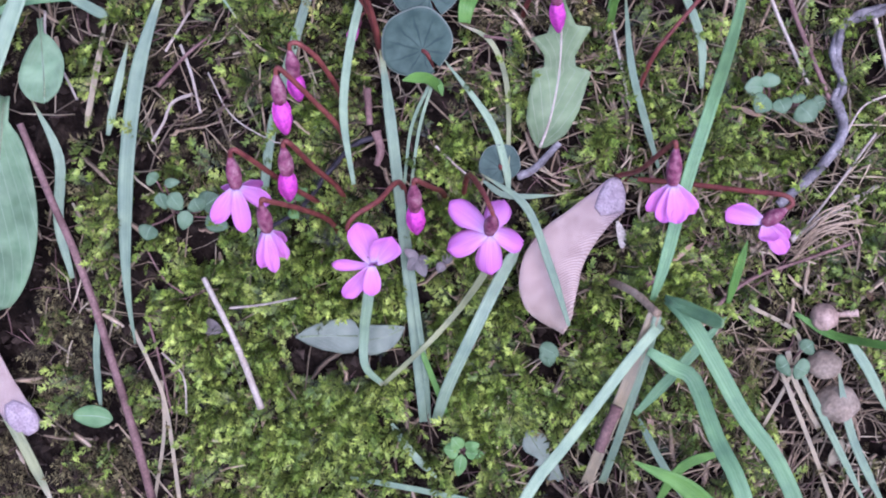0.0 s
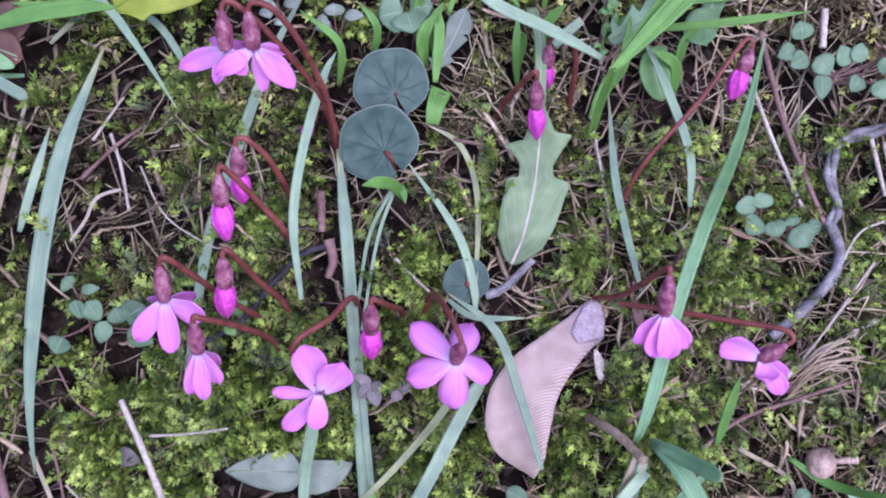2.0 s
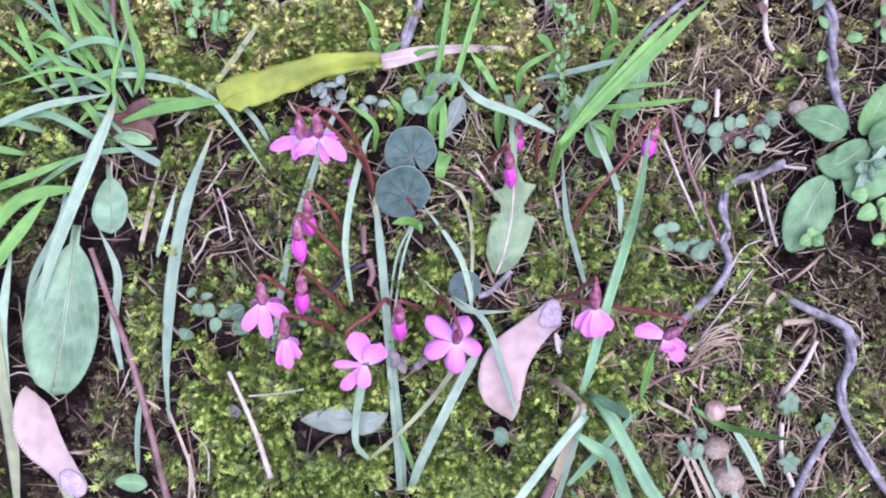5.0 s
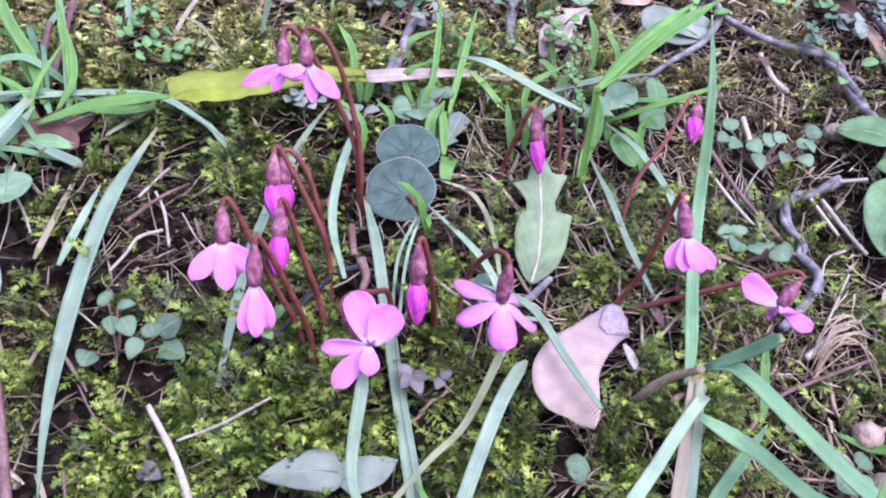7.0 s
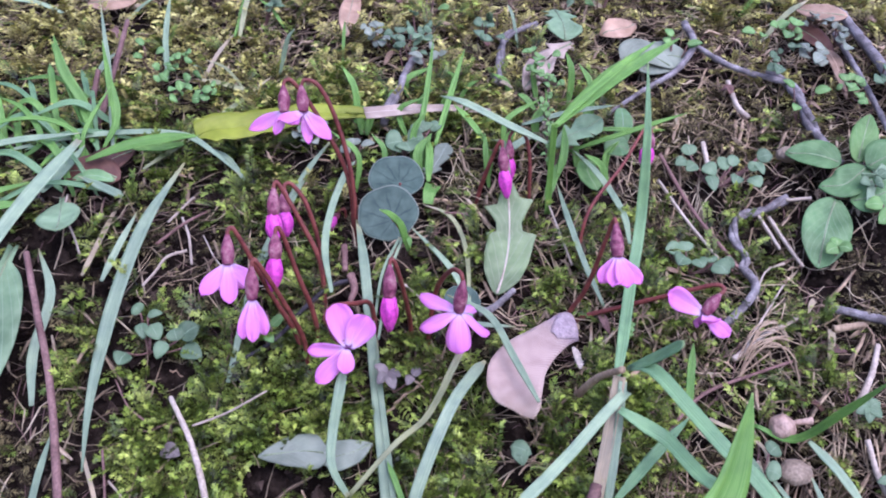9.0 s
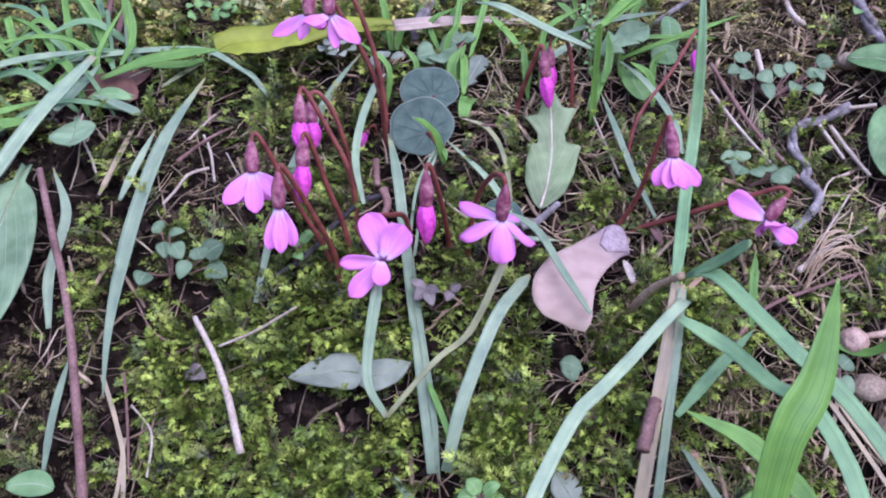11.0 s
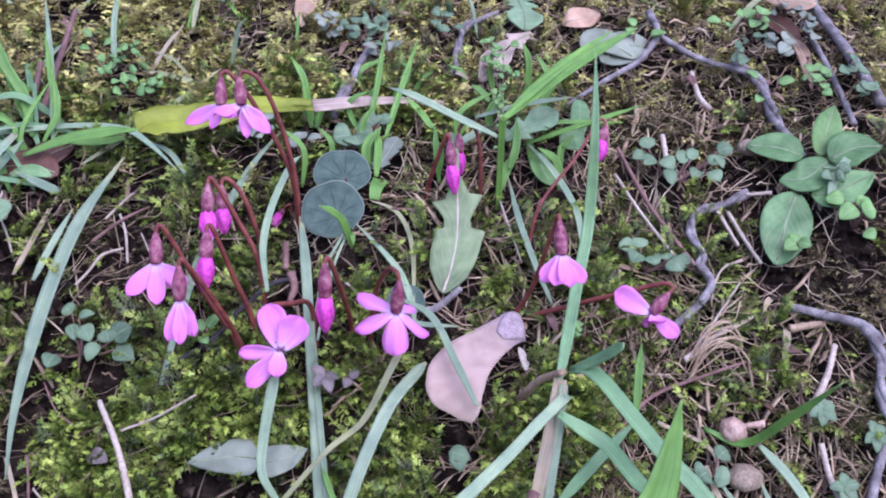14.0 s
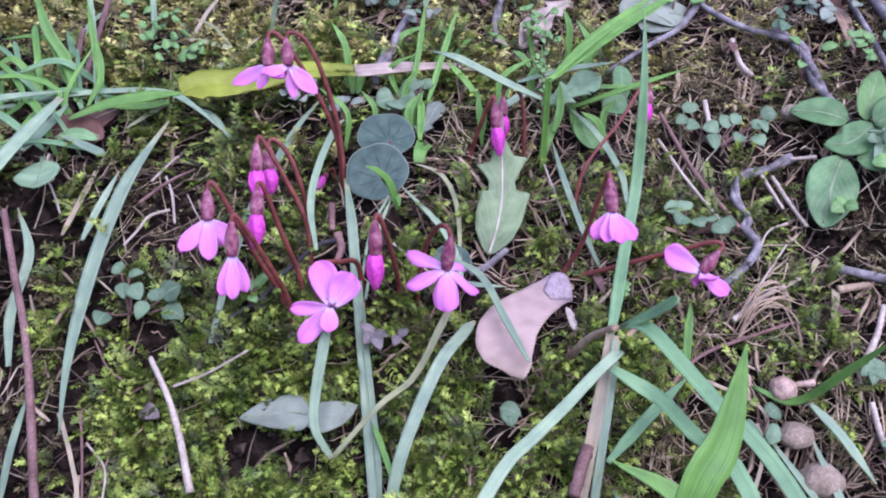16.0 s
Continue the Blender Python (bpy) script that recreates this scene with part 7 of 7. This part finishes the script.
blade([(-0.0937, 0.1239, 0.0026), (-0.0877, 0.1128, 0.0035), (-0.0840, 0.1029, 0.0035), (-0.0818, 0.0792, 0.0026)], 1.5, M_REED, "thin dry grass stem on soil", name="dry_stalk", taper=lambda s: 0.8)
blade([(-0.0852, 0.1103, 0.0026), (-0.0853, 0.0971, 0.0035), (-0.0904, 0.0790, 0.0026)], 1.3, M_REED, "thin dry grass stem on soil", name="dry_stalk", taper=lambda s: 0.8)
leaf([(-0.0712, 0.1238, 0.0026), (-0.0686, 0.1220, 0.0045), (-0.0658, 0.1214, 0.0035)], 5, M_PURPLE, "small violet-grey dead leaf on moss", drop, "leaf_scrap", "leaf scrap")

# ---- the top of the bank ----
stalk([(-0.1162, 0.2928, 0.0145), (-0.1146, 0.2587, 0.0095), (-0.1154, 0.2379, 0.0026)], 2.6, 3.0, M_STALK, "dry_stalk", "pinkish brown dry stalk leaning in grass", "stalk")
leaf([(-0.0238, 0.3332, 0.0055), (-0.0258, 0.3101, 0.0055), (-0.0263, 0.2972, 0.0035)], 9, M_DEAD, "pinkish brown dead leaf on moss", drop, "dead_leaf")
leaf([(-0.1423, 0.3304, 0.0055), (-0.1313, 0.3263, 0.0075), (-0.1215, 0.3310, 0.0055)], 12, M_DEAD, "pinkish brown dead leaf behind grass", oval, "dead_leaf")
stalk([(0.0019, 0.2735, 0.0055), (-0.0024, 0.2605, 0.0055), (-0.0042, 0.2508, 0.0045), (-0.0101, 0.2335, 0.0026)], 3.0, 2.6, M_TWIG, "woody_root", "grey forked root end in moss", "root", group="grey woody roots")
blade([(-0.0958, 0.2692, 0.0026), (-0.0987, 0.2819, 0.0125), (-0.0985, 0.2941, 0.0245)], 3.4, M_BLADE_PALE, "pale upright grass blade in moss")
blade([(-0.1064, 0.2227, 0.0035), (-0.1119, 0.2450, 0.0145), (-0.1225, 0.2778, 0.0285)], 3.0, M_BLADE, "narrow upright grass blade in moss")
blade([(-0.1191, 0.2352, 0.0035), (-0.1276, 0.2471, 0.0145), (-0.1373, 0.2609, 0.0225)], 5.0, M_BLADE_FRESH, "fresh green upright grass blade in moss", fold=0.5)
blade([(-0.1069, 0.2245, 0.0035), (-0.1071, 0.2319, 0.0085), (-0.1105, 0.2412, 0.0145)], 4.2, M_BLADE_FRESH, "short fresh green grass blade in moss", fold=0.5)
leaf([(0.0444, 0.2506, 0.0045), (0.0560, 0.2680, 0.0075), (0.0674, 0.2805, 0.0065)], 13, M_PINK_DRY, "pinkish dry lower half of a lobed leaf", notched, "dead_leaf", n=44, wave=0.1)
leaf([(0.0645, 0.2790, 0.0085), (0.0650, 0.2920, 0.0095), (0.0640, 0.3090, 0.0065)], 18, M_LEAF_PALE, "pale grey-green lobed leaf above dead leaves", notched, n=40)
twisted([(0.0348, 0.2568, 0.0035), (0.0371, 0.2729, 0.0045), (0.0415, 0.2900, 0.0055), (0.0557, 0.3008, 0.0045)], 3.4, "grey gnarled root at the top of the bank", turns=1.4)
leaf([(0.1682, 0.2989, 0.0095), (0.1766, 0.2916, 0.0105), (0.1880, 0.2913, 0.0095)], 11, M_DEAD, "tan dead leaf lying high on the bank", oval, "dead_leaf")
leaf([(0.1658, 0.2972, 0.0045), (0.1712, 0.2834, 0.0045), (0.1747, 0.2699, 0.0035)], 12, M_DEAD_DARK, "dark purple-brown dead leaf", drop, "dead_leaf")
leaf([(0.1731, 0.2742, 0.0045), (0.1728, 0.2623, 0.0045), (0.1686, 0.2394, 0.0035)], 6, M_DEAD, "curled pinkish dead leaf", drop, "dead_leaf")
leaf([(0.0819, 0.2922, 0.0035), (0.0890, 0.2930, 0.0055), (0.0986, 0.3007, 0.0035)], 11, M_DEAD, "crumpled tan dead leaf", oval, "dead_leaf", wave=0.2)
leaf([(0.0859, 0.2691, 0.0055), (0.0947, 0.2718, 0.0075), (0.1070, 0.2652, 0.0055)], 13, M_LEAF_GREY, "pale blue-grey rounded leaf by a bent root", drop)
leaf([(0.0690, 0.2215, 0.0120), (0.0587, 0.2120, 0.0135), (0.0490, 0.2065, 0.0120)], 12, M_LEAF_PALE, "pale green ragged lobed leaf in grass", notched, n=44, wave=0.12)
leaf([(0.0799, 0.2362, 0.0060), (0.0780, 0.2240, 0.0075), (0.0750, 0.2146, 0.0045)], 7, M_LEAF, "upright green leaf beside a bud", drop)
leaf([(0.0700, 0.2130, 0.0065), (0.0745, 0.2149, 0.0075), (0.0787, 0.2151, 0.0065)], 10, M_LEAF, "small rounded green leaf", oval)
leaf([(-0.1161, 0.2060, 0.0045), (-0.1085, 0.2050, 0.0065), (-0.1013, 0.2037, 0.0055)], 5, M_LEAF, "narrow blue-green leaf tip in the tuft", oval)
rng = random.Random(41)
SCRAP = "small curled tan scrap of dead leaf on the bank"
for k in range(50):
    if k < 38:
        x, y = rng.uniform(-0.16, 0.24), rng.uniform(0.23, 0.44)
    else:
        x, y = rng.uniform(0.055, 0.15), rng.uniform(0.075, 0.19)
    a, ln = rng.uniform(0, 6.2832), rng.uniform(0.004, 0.010)
    dx, dy = 0.5 * ln * math.cos(a), 0.5 * ln * math.sin(a)
    leaf([(x - dx, y - dy, rng.uniform(0.001, 0.004)), (x, y, rng.uniform(0.003, 0.006)), (x + dx, y + dy, rng.uniform(0.001, 0.005))], rng.uniform(1.4, 3.8), rng.choice((M_DEAD, M_DEAD_DARK, M_STALK, M_REED)), SCRAP, rng.choice((drop, oval)), "leaf_scrap", "leaf scrap", cup=0.5, wave=0.25, n=8, cols=5, group="scraps of dead leaf")
for k in range(26):
    x, y = rng.uniform(-0.15, 0.24), rng.uniform(0.235, 0.42)
    shoots = []
    for j in range(rng.randrange(3, 7)):
        a, r = rng.uniform(0, 6.2832), rng.uniform(0.002, 0.005)
        h = rng.uniform(0.003, 0.009)
        shoots.append(((x + r * math.cos(a), y + r * math.sin(a), h), (x + 2.3 * r * math.cos(a), y + 2.3 * r * math.sin(a), h + 0.001), rng.uniform(2.6, 5.2)))
    sprig("chickweed", "tiny grey-green leafy weed between moss cushions", "weed", (x, y, -0.002), shoots, rng.choice((M_WEED, M_LEAF_GREY, M_WEED, M_WEED_LIGHT)), 0.5, "weeds on the upper bank")
for k in range(30):
    x, y = rng.uniform(-0.17, 0.2), rng.uniform(0.24, 0.42)
    a, ln = rng.uniform(0, 6.2832), rng.uniform(0.008, 0.03)
    h = rng.uniform(0.004, 0.022)
    blade([(x, y, 0.0), (x + 0.5 * ln * math.cos(a), y + 0.5 * ln * math.sin(a), 0.7 * h), (x + ln * math.cos(a), y + ln * math.sin(a), h)], rng.uniform(1.6, 3.6), rng.choice((M_BLADE_FRESH, M_BLADE, M_BLADE_PALE, M_BLADE_YELLOW, M_REED)), "short grass blade on the upper bank", group="short grass on the upper bank", fold=0.4)

# the thick of the side tuft
rng = random.Random(77)
for k in range(26):
    x0, y0 = rng.uniform(-0.150, -0.100), rng.uniform(0.200, 0.245)
    a = rng.uniform(1.7, 3.6)
    ln = rng.uniform(0.02, 0.055)
    up = rng.uniform(0.005, 0.013)
    tip = (x0 + ln * math.cos(a), y0 + 0.8 * ln * math.sin(a))
    mid = ((x0 + tip[0]) / 2, (y0 + tip[1]) / 2)
    shade = (M_BLADE_FRESH, M_BLADE_GREEN, M_BLADE_FRESH, M_BLADE_GREEN)[k % 4]
    blade([(x0, y0, 0.0), (*mid, up), (*tip, rng.uniform(0.3, 0.9) * up)], rng.uniform(2.0, 4.2), shade, "green grass blade in a dense tuft", plant=side_tuft, fold=0.35)


# ---- moss and litter ----
def blob(x, y, cx, cy, rx, ry):
    return 2.718281828 ** (-((x - cx) / rx) ** 2 - ((y - cy) / ry) ** 2)


def moss_cover(x, y):
    """How thickly moss grows, 0 to 1."""
    c = 1.5 * blob(x, y, -0.022, 0.108, 0.05, 0.040) + 0.8 * blob(x, y, -0.055, 0.125, 0.03, 0.02) + 0.95 * blob(x, y, -0.02, 0.26, 0.075, 0.05)
    c += 0.55 * blob(x, y, 0.035, 0.125, 0.03, 0.02) + 0.6 * blob(x, y, -0.045, 0.165, 0.014, 0.014) + 0.6 * blob(x, y, 0.065, 0.135, 0.012, 0.012)
    c += 0.5 * blob(x, y, 0.005, 0.165, 0.016, 0.014) + 0.45 * blob(x, y, 0.055, 0.172, 0.03, 0.016) + 0.7 * blob(x, y, -0.14, 0.28, 0.06, 0.07)
    c += 0.1 * blob(x, y, 0.12, 0.26, 0.06, 0.05) + 0.15 * blob(x, y, 0.11, 0.12, 0.06, 0.05) + 0.45 * blob(x, y, 0.13, 0.16, 0.03, 0.02) + 0.95 * blob(x, y, 0.0, 0.38, 0.3, 0.14)
    c += 0.45 * blob(x, y, -0.085, 0.150, 0.035, 0.030) + 0.35 * blob(x, y, 0.10, 0.185, 0.05, 0.04) + 0.3 * blob(x, y, -0.110, 0.190, 0.03, 0.03)
    c -= 0.5 * blob(x, y, 0.11, 0.24, 0.09, 0.06) + 0.45 * blob(x, y, -0.075, 0.185, 0.02, 0.02) + 0.25 * blob(x, y, -0.082, 0.115, 0.014, 0.02)
    return c + 0.04 + 0.5 * noise.noise((x * 45, y * 45, 0.3)) + 0.5 * noise.noise((x * 110, y * 110, 5.3)) + 100.0 * hummock(x, y)


CELLS = {}


def covered(x, y):
    """Whether a leaf, a blade or a stick lies over this place."""
    if not CELLS:
        for a, b, r in COVER:
            for i in range(int((a - r) // 0.005), int((a + r) // 0.005) + 1):
                for j in range(int((b - r) // 0.005), int((b + r) // 0.005) + 1):
                    CELLS.setdefault((i, j), []).append((a, b, r))
    return any((x - a) ** 2 + (y - b) ** 2 < r * r for a, b, r in CELLS.get((int(x // 0.005), int(y // 0.005)), ()))


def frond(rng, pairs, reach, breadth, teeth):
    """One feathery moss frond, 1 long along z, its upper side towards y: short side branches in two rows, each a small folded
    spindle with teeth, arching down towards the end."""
    # one value per corner, low at the foot, that carries the painted shade
    tris, tone = [], []

    def spindle(foot, way, up, ln, w, old_shaded, new):
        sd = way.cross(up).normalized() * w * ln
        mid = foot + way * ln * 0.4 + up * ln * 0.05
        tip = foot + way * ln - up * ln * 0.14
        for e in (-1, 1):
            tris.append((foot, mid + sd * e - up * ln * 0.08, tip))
            tone.append((old_shaded, (old_shaded + new) / 2, new))
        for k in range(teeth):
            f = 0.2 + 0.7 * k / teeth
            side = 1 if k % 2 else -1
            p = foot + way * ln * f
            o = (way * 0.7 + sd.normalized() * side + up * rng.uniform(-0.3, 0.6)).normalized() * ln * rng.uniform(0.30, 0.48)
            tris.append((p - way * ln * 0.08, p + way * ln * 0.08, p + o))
            tone.append((old_shaded, new, new))

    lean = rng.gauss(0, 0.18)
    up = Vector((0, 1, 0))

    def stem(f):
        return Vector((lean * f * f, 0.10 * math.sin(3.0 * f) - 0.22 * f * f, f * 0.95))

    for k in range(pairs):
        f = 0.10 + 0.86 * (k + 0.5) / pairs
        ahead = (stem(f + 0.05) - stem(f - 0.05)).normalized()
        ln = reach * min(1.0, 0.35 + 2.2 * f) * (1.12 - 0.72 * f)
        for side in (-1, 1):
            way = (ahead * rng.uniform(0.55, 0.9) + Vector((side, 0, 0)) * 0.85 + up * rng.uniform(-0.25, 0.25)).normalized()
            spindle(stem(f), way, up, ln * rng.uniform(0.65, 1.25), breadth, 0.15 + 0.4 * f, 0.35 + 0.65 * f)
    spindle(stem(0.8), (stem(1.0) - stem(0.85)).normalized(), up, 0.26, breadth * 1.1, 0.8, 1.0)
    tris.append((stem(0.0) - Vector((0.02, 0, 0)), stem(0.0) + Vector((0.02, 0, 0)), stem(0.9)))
    tone.append((0.0, 0.0, 0.5))
    return np.array(tris, dtype=np.float32).reshape(-1, 3), np.array(tone, dtype=np.float32).ravel()


def tufts(count, seed, accept, size, fronds, dome, sink, shape, share=0.40):
    """Moss over the bank: cushions of fronds that arch outwards from a raised middle and overhang the dark gaps between."""
    rng = random.Random(seed)
    kinds = [frond(rng, *shape) for _ in range(24)]
    blocks, tones = [], []
    made = 0
    while made < count:
        far = rng.random() < share
        cx = rng.uniform(-0.24, 0.28) if far else rng.uniform(-0.17, 0.20)
        cy = 0.24 + 0.28 * rng.random() ** 1.7 if far else rng.uniform(0.045, 0.26)
        if rng.random() > accept(cx, cy):
            continue
        big = (1.0 + 0.35 * min(1.0, max(0.0, (cy - 0.24) / 0.1))) * rng.uniform(0.7, 1.3)
        wide = size * big * 0.75
        high = dome * big * rng.uniform(0.4, 1.5)
        for k in range(int(fronds * rng.uniform(0.7, 1.3))):
            a, r = rng.uniform(0, 6.2832), rng.random() ** 0.6
            out = Vector((math.cos(a), math.sin(a), 0))
            x, y = cx + out.x * wide * r, cy + out.y * wide * r
            ln = size * big * rng.uniform(0.6, 1.15)
            if covered(x, y) or covered(x + out.x * ln * 0.7, y + out.y * ln * 0.7):
                continue
            made += 1
            nrm = (bank_normal(x, y) * 0.75 + Vector((0, 0, 0.25))).normalized()
            tilt = 0.30 + 0.85 * r + rng.gauss(0, 0.22)
            axis = (nrm * math.cos(tilt) + (out + Vector((0, -0.3, -0.25))).normalized() * math.sin(tilt)).normalized()
            up = nrm - axis * nrm.dot(axis) + Vector((rng.gauss(0, 0.2), rng.gauss(0, 0.2), rng.gauss(0, 0.2)))
            up = (up - axis * up.dot(axis)).normalized()
            sd = up.cross(axis)
            m = np.array([sd, up, axis], dtype=np.float32) * ln
            foot = np.array((x, y, level(x, y) + uneven(x, y) - sink + high * (1 - r * r)), dtype=np.float32)
            shoot, tone = kinds[rng.randrange(24)]
            blocks.append(shoot @ m + foot)
            tones.append(tone)
    co = np.concatenate(blocks)
    n = len(co)
    me = bpy.data.meshes.new("moss")
    me.vertices.add(n)
    me.vertices.foreach_set("co", co.ravel())
    me.loops.add(n)
    me.loops.foreach_set("vertex_index", np.arange(n, dtype=np.int32))
    me.polygons.add(n // 3)
    me.polygons.foreach_set("loop_start", np.arange(0, n, 3, dtype=np.int32))
    me.update(calc_edges=True)
    # foot-to-tip values by which the material darkens the feet as shade
    uv = me.uv_layers.new(name="foot_to_tip")
    uv.data.foreach_set("uv", np.stack([np.full(n, 0.5, dtype=np.float32), np.concatenate(tones)], axis=1).ravel())
    me.validate()
    return me


def stuff(name, me, material, label, category):
    me.materials.append(material)
    return tagged(new(name, me), label, category, kind="stuff")


def pale_cover(x, y):
    c = 0.85 + 0.5 * blob(x, y, 0.01, 0.250, 0.12, 0.06) + 1.1 * noise.noise((x * 40, y * 40, 2.2)) + 70 * hummock(x, y) - 0.75 * blob(x, y, 0.12, 0.245, 0.08, 0.06)
    return max(0.0, min(1.0, c)) * (y > 0.200)


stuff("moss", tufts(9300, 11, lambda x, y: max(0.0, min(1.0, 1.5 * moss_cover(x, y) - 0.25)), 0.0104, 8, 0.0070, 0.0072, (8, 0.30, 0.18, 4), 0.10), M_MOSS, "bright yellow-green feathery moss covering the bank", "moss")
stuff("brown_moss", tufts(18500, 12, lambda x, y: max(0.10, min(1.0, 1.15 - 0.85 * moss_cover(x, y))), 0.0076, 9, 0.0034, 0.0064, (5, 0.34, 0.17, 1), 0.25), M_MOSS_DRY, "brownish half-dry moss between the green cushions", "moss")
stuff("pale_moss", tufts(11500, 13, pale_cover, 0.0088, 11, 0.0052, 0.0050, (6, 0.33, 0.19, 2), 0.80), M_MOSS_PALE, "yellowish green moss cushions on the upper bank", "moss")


def litter_cover(x, y):
    c = 1.0 * blob(x, y, 0.10, 0.12, 0.08, 0.06) + 0.55 * blob(x, y, 0.07, 0.19, 0.05, 0.04) + 0.14 * blob(x, y, -0.095, 0.12, 0.035, 0.06)
    c += 0.3 * blob(x, y, -0.075, 0.185, 0.025, 0.025) + 1.2 * blob(x, y, 0.13, 0.26, 0.10, 0.06) + 0.4 * blob(x, y, 0.02, 0.195, 0.03, 0.02)
    c += 0.6 * blob(x, y, 0.02, 0.34, 0.30, 0.12)
    c -= 0.25 * blob(x, y, 0.155, 0.165, 0.035, 0.035)
    return c + 0.04


def straws(count, seed, accept, longest, mm, lift):
    """Dry stems, rootlets and dead grass, bent at random."""
    rng = random.Random(seed)
    verts, faces = [], []
    made = 0
    while made < count:
        x, y = rng.uniform(-0.26, 0.34), 0.05 + 0.5 * rng.random() ** 1.5
        if rng.random() > accept(x, y):
            continue
        made += 1
        ln = longest * (0.25 + 0.75 * rng.random() ** 2)
        a = rng.uniform(0, 6.2832)
        turn = rng.gauss(0, 0.22)
        r = 0.0005 * mm * rng.uniform(0.4, 1.3)
        steps = 4
        h0, h1 = rng.uniform(-0.001, lift), rng.uniform(-0.001, lift)
        px, py = x, y
        ring0 = None
        flat = rng.uniform(0.3, 1.0)
        kink = rng.randrange(8)
        for k in range(steps + 1):
            h = h0 + (h1 - h0) * k / steps + 0.25 * lift * rng.gauss(0, 0.4)
            p = Vector((px, py, level(px, py) + uneven(px, py) * 0.6 - 0.0015 + h))
            sd = Vector((-math.sin(a), math.cos(a), 0)) * r
            nn = bank_normal(px, py) * r * flat
            i = len(verts)
            q = 0.5 if k in (0, steps) else 1.0
            verts += [p + sd * q, p + nn * q, p - sd * q, p - nn * q]
            if ring0 is not None:
                for e in range(4):
                    faces.append((ring0 + e, ring0 + (e + 1) % 4, i + (e + 1) % 4, i + e))
            ring0 = i
            a += turn / steps + rng.gauss(0, 0.06 if k != kink else 0.5)
            px += math.cos(a) * ln / steps
            py += math.sin(a) * ln / steps * 0.85
    me = bpy.data.meshes.new("dry_litter")
    me.from_pydata(verts, [], faces)
    for p in me.polygons:
        p.use_smooth = True
    return me


stuff("dry_litter", straws(5600, 21, litter_cover, 0.030, 0.55, 0.004), M_STRAW, "tangle of dry straw-coloured stems on the soil", "plant litter")
stuff("flat_straw", straws(2600, 23, litter_cover, 0.016, 1.3, 0.004), M_STRAW_FLAT, "flat pale scraps of dead grass and bark", "plant litter")
stuff("fine_rootlets", straws(2200, 22, lambda x, y: min(1.0, 0.3 + litter_cover(x, y)), 0.022, 0.36, 0.005), M_STALK, "fine reddish brown rootlets in the moss", "plant litter")


def crumbs(count, seed):
    """Lumps of soil, bark and broken leaf."""
    rng = random.Random(seed)
    verts, faces = [], []
    for _ in range(count):
        x, y = rng.uniform(-0.2, 0.26), 0.05 + 0.42 * rng.random() ** 1.4
        r = 0.0005 + 0.0021 * rng.random() ** 3
        c = Vector((x, y, level(x, y) + uneven(x, y) - 0.0052 + r * 0.4))
        i = len(verts)
        for d in ((1, 0, 0), (-1, 0, 0), (0, 1, 0), (0, -1, 0), (0, 0, 1), (0, 0, -1)):
            verts.append(c + Vector(d) * r * rng.uniform(0.5, 1.3) + Vector((rng.gauss(0, 1), rng.gauss(0, 1), rng.gauss(0, 1))) * r * 0.25)
        for a, b, e in ((0, 2, 4), (2, 1, 4), (1, 3, 4), (3, 0, 4), (2, 0, 5), (1, 2, 5), (3, 1, 5), (0, 3, 5)):
            faces.append((i + a, i + b, i + e))
    me = bpy.data.meshes.new("soil_crumbs")
    me.from_pydata(verts, [], faces)
    return me


stuff("soil_crumbs", crumbs(18000, 31), M_CRUMB, "loose dark crumbs of soil and bark", "soil")
